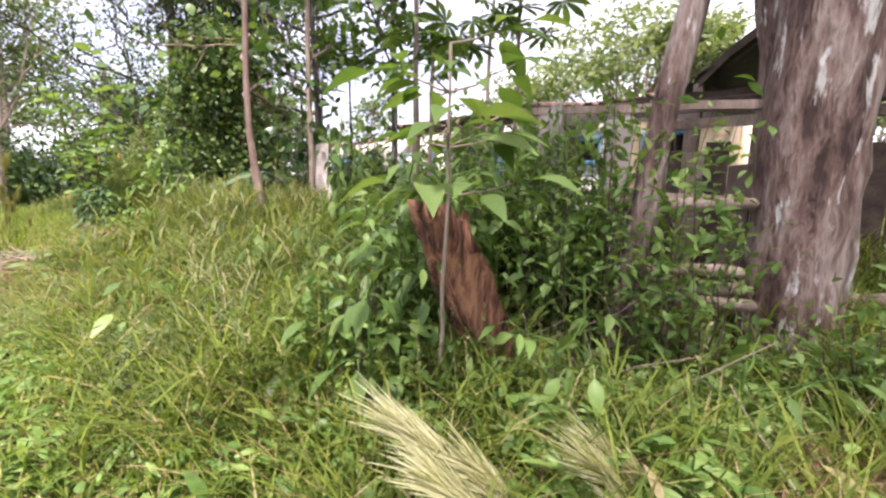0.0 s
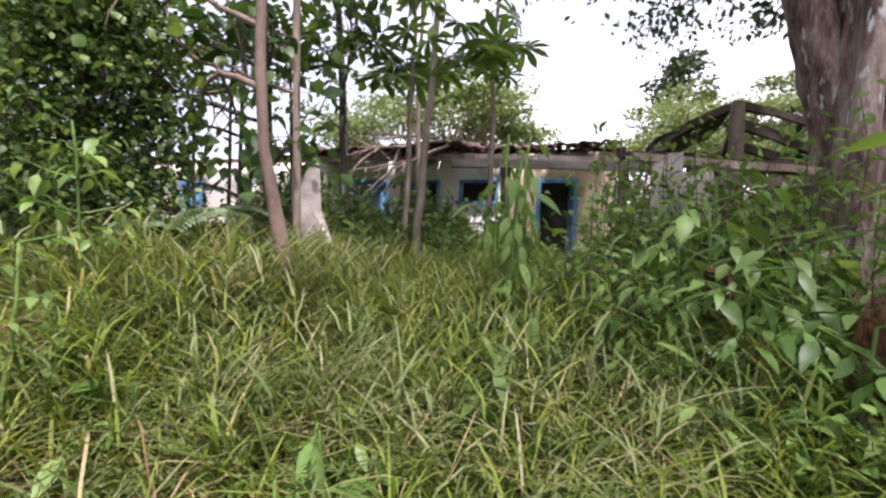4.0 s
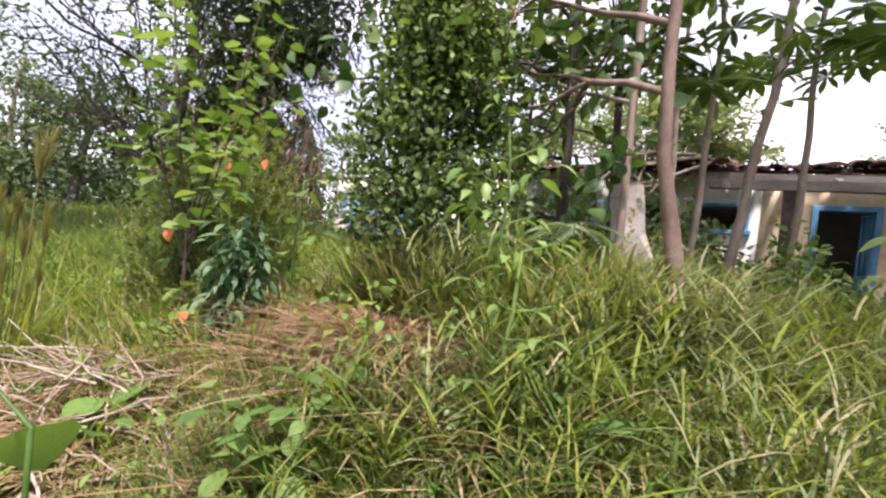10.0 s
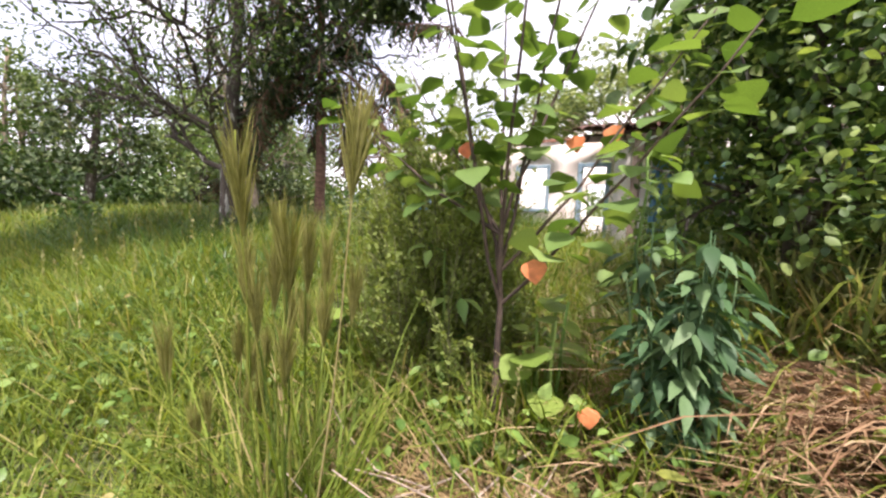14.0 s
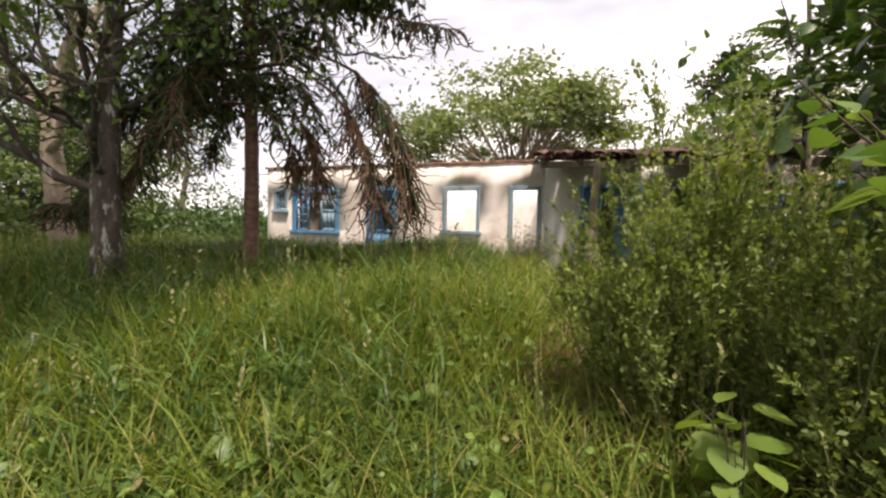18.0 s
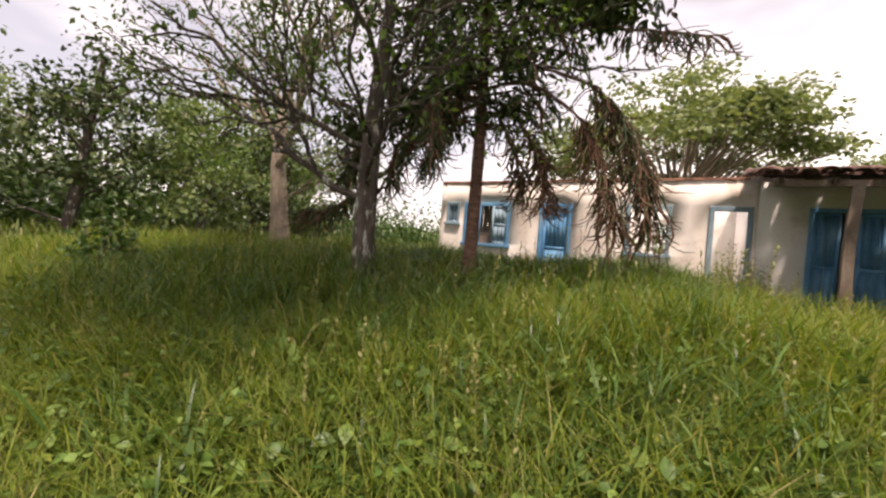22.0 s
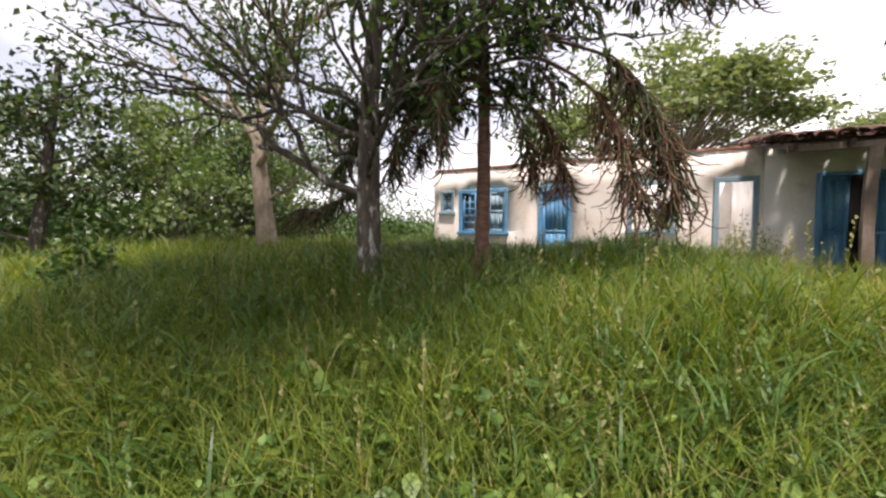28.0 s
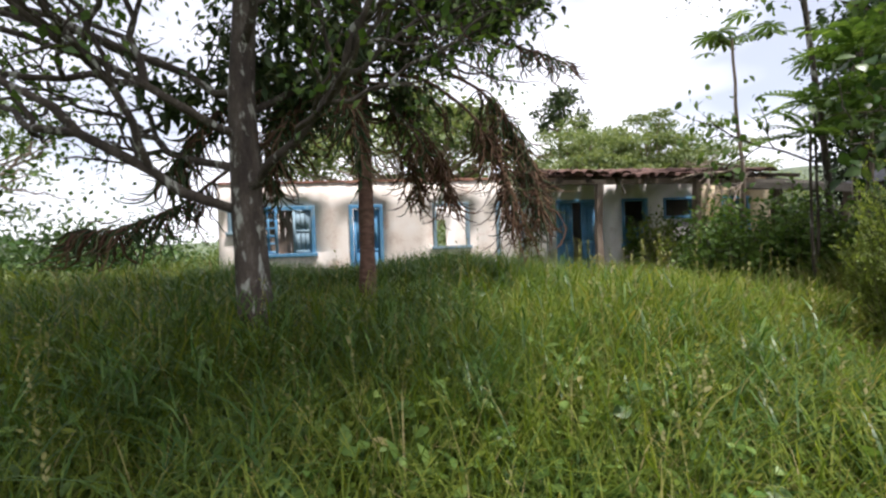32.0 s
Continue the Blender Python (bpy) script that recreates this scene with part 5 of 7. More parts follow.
tree("broadleaf_tree", "dark-stemmed young tree with large drooping oval leaves", "tree",
     [(3.0, 4.4, gzf(3.0, 4.4)), (2.98, 4.4, 1.5), (2.94, 4.38, 2.6), (2.9, 4.3, 4.2)], [0.06, 0.052, 0.042, 0.025],
     [(0.34, (-0.9, -0.5, 0.25), 0.8, 0.018), (0.42, (0.7, -0.5, 0.2), 0.6, 0.016), (0.5, (-1.0, -0.2, 0.25), 1.1, 0.02), (0.56, (-0.5, -0.9, 0.2), 1.1, 0.02), (0.64, (0.6, -0.6, 0.3), 0.8, 0.018), (0.7, (-0.9, -0.6, 0.3), 1.1, 0.02), (0.8, (-0.4, -1.0, 0.3), 1.2, 0.02), (0.85, (0.3, 0.8, 0.4), 1.0, 0.02), (0.95, (-0.6, -0.6, 0.5), 1.1, 0.018), (0.98, (0.2, -0.5, 0.8), 0.9, 0.016)],
     M_BARK, M_DARK, LEAF_O, 4, 0.16, 0.15, 65, 0.9, limb_args=dict(kids=(2, 3), spread=0.6, shrink=0.6), group="slim trees before the house")

# dense dark evergreen
tree("evergreen_tree", "dense dark evergreen bush-tree with small glossy leaves", "tree",
     [(2.38, 3.25, gzf(2.38, 3.25)), (2.38, 3.25, 1.0), (2.35, 3.25, 2.0), (2.33, 3.27, 2.9)], [0.08, 0.07, 0.05, 0.02],
     [(s_, (math.cos(k * 2.4), math.sin(k * 2.4), 0.15 + 0.5 * s_), 0.44 - 0.2 * s_ ** 3, 0.02) for k, s_ in enumerate([0.34 + 0.66 * j / 27 for j in range(28)])],
     M_BARK, M_EVER, LEAF_O, 17, 0.13, 0.054, 64, 0.3, limb_args=dict(kids=(3, 4), spread=0.7, shrink=0.5))


# fine-leaved shrub of upright wands
def wand_shrub(name, label, base, radius, height, count, seed, mat=M_FINE, leaf=LEAF_S, size=0.045, per=60, base_r=0.35, lo=0.25, wood=None, fluff=0.05, group="", sprays=0):
    rng = np.random.default_rng(seed)
    z0 = gzf(*base)
    ob = thing(name, label, "shrub", group, at=(*base, z0))
    wb, cb = Buf(), Buf()
    pos, ax = [], []
    for i in range(count):
        a = rng.uniform(0, 6.28)
        r = radius * np.sqrt(rng.random())
        h = height * (1 - 0.55 * (r / radius) ** 2) * rng.uniform(0.7, 1.08)
        st = np.array([base[0] + np.cos(a) * r * base_r, base[1] + np.sin(a) * r * base_r, z0])
        en = np.array([base[0] + np.cos(a) * r, base[1] + np.sin(a) * r, z0 + h])
        p = bend(st, en, 7, 0, 0.12, rng)
        tube(wb, p, np.linspace(0.008, 0.002, 7), 4)
        for k in range(sprays):
            u = rng.uniform(0.3, 0.97) * 5.99
            c0 = p[int(u)] + (p[int(u) + 1] - p[int(u)]) * (u % 1)
            d = unit(1, rng)[0] * 0.55 + [np.cos(a) * 0.25, np.sin(a) * 0.25, 0.8]
            q = bend(c0, c0 + d * rng.uniform(0.12, 0.3), 4, 0, 0.1, rng)
            tube(wb, q, np.linspace(0.003, 0.0012, 4), 3)
            v = rng.uniform(0.1, 2.99, per // 3)
            j0 = v.astype(int)
            pos.append(q[j0] + (q[j0 + 1] - q[j0]) * (v - j0)[:, None] + rng.normal(size=(per // 3, 3)) * 0.008)
            ax.append(unit(per // 3, rng) * 0.7 + d)
        t = rng.uniform(lo, 1.0, per) ** 0.8 * 5.99
        i0 = t.astype(int)
        c = p[i0] + (p[i0 + 1] - p[i0]) * (t - i0)[:, None]
        pos.append(c + rng.normal(size=(per, 3)) * fluff)
        ax.append(unit(per, rng) + [0, 0, 0.5])
    put("brushwood", wb, wood or M_TWIG, ob)
    pos, ax = np.concatenate(pos), np.concatenate(ax)
    scatter(cb, leaf, pos, ax, size * rng.uniform(0.6, 1.3, len(pos)), rng=rng)
    put("foliage", cb, mat, ob)
    seat_parts(ob)
    return ob


wand_shrub("wand_shrub", "airy fine-leaved yellow-green shrub of upright wands", (0.5, 2.72), 0.66, 1.95, 75, 71, per=75, size=0.03, wood=M_WAND, fluff=0.03, sprays=14)
wand_shrub("wand_shrub", "low fine-leaved shrub of wands before the mallow", (0.95, 2.18), 0.45, 1.5, 50, 72, per=75, size=0.029, wood=M_WAND, fluff=0.03, sprays=11)
wand_shrub("dark_shrub", "small dark broadleaf shrub in the grass", (-9.8, 2.7), 0.5, 1.3, 26, 73, M_DARK, LEAF_O, 0.1, 40)
wand_shrub("wall_shrub", "rank shrub against the house wall", (3.3, 8.9), 0.8, 1.9, 60, 74, M_MID, LEAF_O, 0.1, 36)
wand_shrub("low_shrub", "low shrub of twigs under the wand shrub", (1.0, 2.6), 0.5, 0.6, 45, 75, M_MID, LEAF_S, 0.05, 40)
wand_shrub("airy_bush", "airy pale bush growing before the empty doorway", (-0.75, 8.6), 0.55, 1.55, 34, 76, M_FINE, LEAF_S, 0.05, 40)
wand_shrub("airy_bush", "pale bush with white-edged leaves in front of the window", (1.95, 8.3), 0.5, 1.9, 30, 77, M_FINE, LEAF_O, 0.07, 34)
for i, (x, y, h, r) in enumerate([(2.7, 6.2, 1.5, 0.6), (3.9, 6.0, 1.35, 0.55), (4.7, 6.6, 1.3, 0.5), (2.2, 6.8, 2.0, 0.7), (5.3, 7.0, 0.8, 0.35), (3.5, 6.8, 1.9, 0.6), (1.6, 6.0, 1.6, 0.7), (2.5, 4.9, 1.4, 0.5), (2.4, 5.5, 2.0, 0.6), (3.5, 5.1, 1.5, 0.45), (4.4, 5.6, 1.1, 0.4)]):
    wand_shrub("dry_brush", "half-dead brush of brown stems before the porch", (x, y), r, h, 72, 170 + i, M_MID if i % 2 else M_HERB, LEAF_O, 0.085, 32, 0.6, 0.12, M_DARKWOOD, 0.09, "brush before the porch")


def leafy_plant(name, label, base, height, stems, leaves, shape, size, mat, seed, spread=0.35, droop=0.4, start=0.3, stem_r=0.012, lean=(0, 0), stem_mat=None, category="plant", single=False, group=""):
    """A herb or sapling: a few stems with stalked leaves all along."""
    rng = np.random.default_rng(seed)
    z0 = gzf(*base)
    ob = thing(name, label, category, group, at=(*base, z0))
    pos, ax, sz = [], [], []
    for i in range(stems):
        sb = Buf()
        a = rng.uniform(0, 6.28)
        r = spread * np.sqrt(rng.random()) if stems > 1 else 0
        h = height * rng.uniform(0.7, 1.05) if stems > 1 else height
        en = (base[0] + lean[0] + np.cos(a) * r, base[1] + lean[1] + np.sin(a) * r, z0 + h)
        st = (base[0] + np.cos(a) * r * 0.3, base[1] + np.sin(a) * r * 0.3, z0)
        p = bend(st, en, 9, 0, 0.06, rng)
        tube(sb, p, np.linspace(stem_r, stem_r * 0.4, 9), 6)
        t = np.linspace(start, 0.999, leaves) * 8
        i0 = np.minimum(t.astype(int), 7)
        c = p[i0] + (p[i0 + 1] - p[i0]) * (t - i0)[:, None]
        an = np.arange(leaves) * 2.4 + rng.uniform(0, 6)
        d = np.stack([np.cos(an), np.sin(an), rng.uniform(-0.1, 0.5, leaves)], -1)
        dd = d.copy()
        dd[:, 2] -= droop * rng.uniform(0.5, 1.5, leaves)
        put("stem", sb, stem_mat or M_HERB, ob)
        pos.append(c)
        ax.append(dd)
        sz.append(size * rng.uniform(0.55, 1.25, leaves))
    pos, ax, sz = np.concatenate(pos), np.concatenate(ax), np.concatenate(sz)
    shape = petioled(shape)
    if single:
        leaf_objects(ob, shape, mat, pos, ax, sz, rng)
    else:
        cb = Buf()
        scatter(cb, shape, pos, ax, sz, twist=0.25, rng=rng)
        put("foliage", cb, mat, ob)
    seat_parts(ob)
    return ob


# by the stump
def sapling(name, label, base, top_z, lean, branches, per, size, mat, seed, start=0.65, length=0.3, up=0.4, shape=LEAF_B, droop=0.35, stem_r=0.012, stem_mat=None, category="sapling", group="", along=0.3):
    """One stem with branchlets; each leaf is an object of its own."""
    rng = np.random.default_rng(seed)
    z0 = gzf(*base)
    ob = thing(name, label, category, group, at=(*base, z0))
    p = bend((*base, z0), (base[0] + lean[0], base[1] + lean[1], top_z), 10, 0, 0.06, rng)
    sb = Buf()
    tube(sb, p, np.linspace(stem_r, stem_r * 0.5, 10), 7)
    pos, ax = [], []
    for k in range(branches):
        s = start + (1 - start) * k / max(1, branches - 1)
        at = p[min(9, int(s * 9))]
        a = k * 2.4 + rng.uniform(-0.3, 0.3)
        d = np.array([np.cos(a), np.sin(a), up * rng.uniform(0.5, 1.4)])
        d /= np.linalg.norm(d)
        l = length * rng.uniform(0.7, 1.2)
        q = bend(at, at + d * l, 6, 0.03 * l, 0.1, rng)
        tube(sb, q, np.linspace(stem_r * 0.5, stem_r * 0.2, 6), 5)
        for j in range(per):
            t = along + (1 - along) * (j + 0.5) / per
            c = q[min(5, int(t * 6))]
            b_ = a + (1.1 if j % 2 else -1.1) * rng.uniform(0.5, 1.3) * (0.3 if j == per - 1 else 1)
            e = np.array([np.cos(b_), np.sin(b_), rng.uniform(0.0, 0.4)])
            pos.append(c)
            e = e.copy()
            e[2] -= droop * rng.uniform(0.4, 1.5)
            ax.append(e)
    put("stem", sb, stem_mat or M_HERB, ob, smooth=True)
    leaf_objects(ob, petioled(shape), mat, pos, ax, size * rng.uniform(0.6, 1.2, len(pos)), rng)
    seat_parts(ob)
    return ob


# by the stump
sapling("sapling", "sapling with large light green leaves on a thin pale stem", (7.08, 2.98), 1.8, (0.04, 0.02), 12, 5, 0.2, M_LIGHT, 81, 0.72, 0.26, 0.3, droop=0.12, stem_mat=M_BARK_PALE)
leafy_plant("leafy_herb", "low palmate herb in the grass", (6.25, 2.5), 0.42, 6, 7, LEAF_L, 0.2, M_HERB, 82, 0.18, 0.7)
leafy_plant("leafy_herb", "low palmate herb before the stump", (6.6, 2.75), 0.4, 5, 7, LEAF_L, 0.17, M_HERB, 83, 0.18, 0.7)
for i, (x, y, h, n, lo, r) in enumerate([(6.62, 4.25, 1.85, 36, 0.45, 0.55), (7.17, 4.30, 2.0, 26, 0.5, 0.5), (6.12, 4.35, 1.85, 46, 0.2, 0.5), (6.65, 2.90, 0.85, 34, 0.1, 0.36), (7.17, 3.05, 0.55, 20, 0.1, 0.25), (6.67, 4.70, 2.0, 46, 0.4, 0.55), (7.52, 4.50, 2.0, 18, 0.5, 0.4), (5.92, 3.70, 1.3, 34, 0.1, 0.4), (8.52, 4.60, 0.8, 24, 0.1, 0.4), (8.97, 5.70, 1.5, 30, 0.1, 0.5)]):
    wand_shrub("creeper_shrub", "rank small-leaved shrub smothering the stump and shed", (x, y), r, h, n, 90 + i, M_LIGHT if i % 3 else M_HERB, LEAF_B, 0.075, 40, 0.7, lo * 0.8, M_DARKWOOD, 0.1, "rank shrubs by the stump")
for i, (x, y, z, n, size) in enumerate([(6.2, 3.6, 1.3, 14, 0.15), (6.45, 3.4, 1.15, 14, 0.15), (6.1, 3.35, 0.9, 10, 0.14), (6.38, 3.8, 1.5, 14, 0.15), (6.58, 3.65, 1.3, 14, 0.15), (6.3, 3.15, 0.75, 10, 0.14), (6.75, 3.4, 0.9, 9, 0.13),
                                        (6.5, 4.1, 1.65, 14, 0.14), (6.62, 2.82, 0.72, 7, 0.15), (7.45, 3.5, 0.6, 8, 0.13), (8.05, 3.9, 0.6, 7, 0.13), (6.9, 4.3, 1.6, 14, 0.13), (7.3, 4.0, 0.8, 9, 0.12), (6.72, 3.15, 1.0, 11, 0.13), (6.62, 3.3, 1.3, 14, 0.14)]):
    sapling("big_leaf_shrub", "leafy shrub with large drooping pale green leaves", (x, y), z, (0.0, -0.1), n, 5, size, M_HERB if i % 2 else M_MID, 150 + i, 0.3, 0.3, 0.5, LEAF_L if i % 3 else LEAF_B, 0.6, category="shrub", group="big-leaf shrubs by the stump")
sapling("broad_herb", "light green herb with broad pointed leaves before the stump", (6.88, 2.82), 0.86, (0.0, -0.03), 7, 3, 0.17, M_LIGHT, 144, 0.45, 0.13, 0.4, LEAF_B, 0.5, stem_r=0.009, category="herb")
leafy_plant("drooping_herb", "tall herb with hanging pale green leaves", (5.37, 3.45), 1.5, 6, 24, LEAF_L, 0.14, M_LIGHT, 101, 0.2, 1.2, 0.25)
leafy_plant("drooping_herb", "hanging-leaved herb among the grass", (5.45, 2.9), 0.8, 6, 12, LEAF_L, 0.18, M_LIGHT, 102, 0.3, 1.0, 0.2)
leafy_plant("drooping_herb", "hanging-leaved herb beside the porch", (5.2, 4.4), 1.2, 6, 14, LEAF_L, 0.18, M_LIGHT, 103, 0.3, 1.2, 0.2)
leafy_plant("broad_herb", "broad-leaved herb in front of the tall grass", (5.0, 2.2), 0.6, 3, 7, LEAF_B, 0.16, M_LIGHT, 104, 0.12, 0.6, 0.5)
sapling("young_sapling", "small sapling with large grey-green heart-shaped leaves beside the path", (3.64, 1.0), 0.86, (0.0, 0.0), 5, 2, 0.15, M_HERB, 105, 0.5, 0.12, 0.4, LEAF_H, 0.9, stem_r=0.008)
sapling("young_sapling", "small pale sapling on the lawn", (2.2, 0.0), 0.55, (0.02, 0.0), 8, 2, 0.07, M_LIGHT, 106, 0.2, 0.1, 0.6, LEAF_L, 0.1, stem_r=0.006)

# around the litter mound
def mallow():
    rng = np.random.default_rng(111)
    base = (1.4, 1.97)
    z0 = gzf(*base)
    ob = thing("mallow_shrub", "small tree-like shrub with big heart-shaped light green leaves", "shrub", at=(*base, z0))
    sb = Buf()
    st = bend((*base, z0), (1.41, 1.97, 1.15), 8, 0, 0.05, rng)
    tube(sb, st, np.linspace(0.016, 0.011, 8), 8)
    pos, ax = [], []
    for k, (dx, dy, zt) in enumerate([(-0.75, 0.2, 2.0), (0.6, 0.3, 2.0), (-0.15, -0.35, 2.4), (0.2, -0.25, 2.5), (-0.3, 0.4, 2.55), (0.75, -0.1, 1.75), (-0.8, -0.2, 1.75), (0.1, 0.3, 2.9), (-0.4, -0.1, 2.8), (0.35, 0.35, 2.5)]):
        at = st[-1 - (k % 3)]
        q = bend(at, (1.41 + dx, 1.97 + dy, zt), 9, 0.03, 0.06, rng)
        tube(sb, q, np.linspace(0.008, 0.003, 9), 6)
        n = 26
        for j in range(n):
            t = 2.2 + 5.7 * j / (n - 1)
            c = q[int(t)] + (q[min(8, int(t) + 1)] - q[int(t)]) * (t % 1)
            a = j * 2.4 + k
            e = np.array([np.cos(a), np.sin(a), rng.uniform(0.1, 0.5)])
            pos.append(c)
            e = e.copy()
            e[2] -= rng.uniform(0.2, 0.8)
            ax.append(e)
    put("stem", sb, M_DARKWOOD, ob, smooth=True)
    leaf_objects(ob, petioled(LEAF_H, 0.7), M_LIGHT, pos, ax, 0.105 * rng.uniform(0.6, 1.25, len(pos)), rng)
    seat_parts(ob)


mallow()
sapling("young_mallow", "thin young mallow stem with a few heart-shaped leaves", (1.75, 2.55), 1.5, (0.05, 0.0), 7, 3, 0.12, M_HERB, 112, 0.4, 0.14, 0.5, LEAF_H, 0.5)
sapling("young_mallow", "thin leafy stem under the mallow shrub", (1.15, 2.0), 1.05, (-0.1, 0.05), 8, 3, 0.1, M_HERB, 118, 0.3, 0.14, 0.5, LEAF_B, 0.5)
leafy_plant("lush_herb", "lush blue-green herb in the litter, dark beneath", (2.04, 2.02), 0.98, 24, 22, LEAF_L, 0.1, M_LUSH, 113, 0.17, 0.5, 0.4, stem_mat=M_LUSH, stem_r=0.007, single=True)
leafy_plant("round_leaf_vine", "vine with round yellow-green leaves", (1.57, 2.06), 0.7, 8, 4, LEAF_R, 0.125, M_YEL, 114, 0.15, 0.3, 0.62, single=True)
leafy_plant("round_leaf_vine", "small round leaves trailing in the litter", (1.55, 1.85), 0.28, 6, 6, LEAF_R, 0.06, M_YEL, 119, 0.25, 0.4, 0.3, single=True)
leafy_plant("round_leaf_vine", "vine with round yellow-green leaves under the shrub", (0.48, 2.0), 0.84, 8, 4, LEAF_R, 0.115, M_YEL, 115, 0.14, 0.5, 0.6, stem_r=0.005, stem_mat=M_DARKWOOD, single=True)
leafy_plant("broad_herb", "broad-leaved herb in the grass", (3.16, 1.7), 0.62, 6, 10, LEAF_O, 0.115, M_LIGHT, 116, 0.2, 0.2, 0.4)
leafy_plant("broad_herb", "broad-leaved herb by the path", (2.3, 1.25), 0.25, 3, 6, LEAF_R, 0.15, M_HERB, 117, 0.15, 0.1, 0.3)
for i, (x, y) in enumerate([(5.0, 2.3), (5.6, 2.1), (4.2, 2.2), (4.6, 3.2), (-2.2, 2.2), (-3.2, 2.6)]):
    leafy_plant("broad_herb", "small broad-leaved herb among tall grass", (x, y), 0.55 - 0.25 * (x < 0), 4, 8, LEAF_L, 0.16, M_HERB, 120 + i, 0.2, 0.6, 0.3)
# orange dying leaves of the mallow shrub
rng = np.random.default_rng(3)
for i, (x, y, z, s) in enumerate([(1.62, 1.8, 1.09, 0.085), (1.7, 2.3, 1.62, 0.08), (1.25, 1.9, 1.52, 0.07), (1.82, 1.85, 0.62, 0.07), (1.62, 2.1, 1.55, 0.07)]):
    ob_b = Buf()
    scatter(ob_b, LEAF_H, [(x, y, z)], [(0.3, -0.3, -1.0)], [s], up=(0.2, -1, 0.2), twist=0.1, rng=rng)
    tagged(put("dying_leaf", ob_b, M_ORANGE), "orange dying leaf hanging on the mallow shrub", "leaf", "dying leaves")

# plants before the slim trees
sapling("broad_leaf_shrub", "shrub with broad light green leaves before the slim trees", (3.45, 2.6), 1.75, (0.0, -0.05), 11, 4, 0.1, M_HERB, 141, 0.6, 0.24, 0.4, LEAF_B, 0.7, category="shrub")
sapling("broad_leaf_shrub", "lower shrub with broad leaves before the slim trees", (3.75, 2.2), 1.2, (0.0, 0.0), 12, 6, 0.09, M_LIGHT, 143, 0.45, 0.2, 0.5, LEAF_L, 0.3, category="shrub")
leafy_plant("leafy_herb", "leafy herb beside the dark evergreen", (2.9, 3.1), 1.0, 7, 12, LEAF_O, 0.12, M_HERB, 142, 0.4, 0.8, 0.3)


def frond_plant(name, label, base, crown_z, fronds, length, mat, seed, category="fern", shape=FROND, r=0.02, rise=0.5):
    """A rosette of feather leaves, each an object of its own, on a short stem."""
    rng = np.random.default_rng(seed)
    z0 = gzf(*base)
    ob = thing(name, label, category, at=(*base, z0))
    sb = Buf()
    tube(sb, bend((*base, z0), (*base, crown_z), 6, 0, 0.03, rng), np.linspace(r, r * 0.6, 6), 6)
    put("stem", sb, M_BARK, ob)
    a = np.arange(fronds) * 2.4
    ax = np.stack([np.cos(a), np.sin(a), rng.uniform(-0.2, rise, fronds)], -1)
    leaf_objects(ob, shape, mat, np.tile([*base, crown_z], (fronds, 1)) + rng.normal(size=(fronds, 3)) * 0.02, ax, length * rng.uniform(0.7, 1.15, fronds), rng, 0.15, "frond")
    seat_parts(ob)


frond_plant("fern", "grey-green fern with hanging feathered fronds", (3.42, 3.51), 1.4, 9, 0.42, M_FROND, 151, rise=0.1)
frond_plant("fern", "grey-green fern under the slim trees", (3.05, 3.45), 1.3, 7, 0.42, M_FROND, 152, rise=0.1)
for i, (x, y, z) in enumerate([(2.0, 4.9, 3.2), (2.4, 4.6, 3.8), (1.7, 4.7, 2.7), (2.7, 5.0, 3.0)]):
    frond_plant("feather_leaf_tree", "slim young tree with feathered leaves", (x, y), z, 14, 0.75, M_MID, 160 + i, "tree", FEATHER, 0.025, 0.9)

# a shrub growing in the window, and dead branches fallen over the porch roof's end
wand_shrub("window_shrub", "green shrub growing in and below the window", (2.45, 9.72), 0.4, 1.85, 40, 78, M_HERB, LEAF_O, 0.1, 30, 0.5, 0.35)
rngd = np.random.default_rng(79)
dead_limb = thing("dead_branch", "dead grey branch fallen over the end of the porch roof", "branch", at=(3.2, 7.6, 2.8))
for k, (a, d, l) in enumerate([((3.6, 7.75, 2.85), (-1, -0.25, -0.15), 1.1), ((3.7, 7.7, 2.75), (-0.8, -0.5, -0.45), 1.0), ((3.5, 7.72, 2.88), (-1, 0.1, 0.1), 0.8)]):
    db, dt = Buf(), []
    grow(db, dt, a, d, l, 0.03, 2, rngd, up=-0.1, spread=0.5, kids=(2, 4))
    put("limb", db, M_TWIG, dead_limb, smooth=True)
seat_parts(dead_limb)

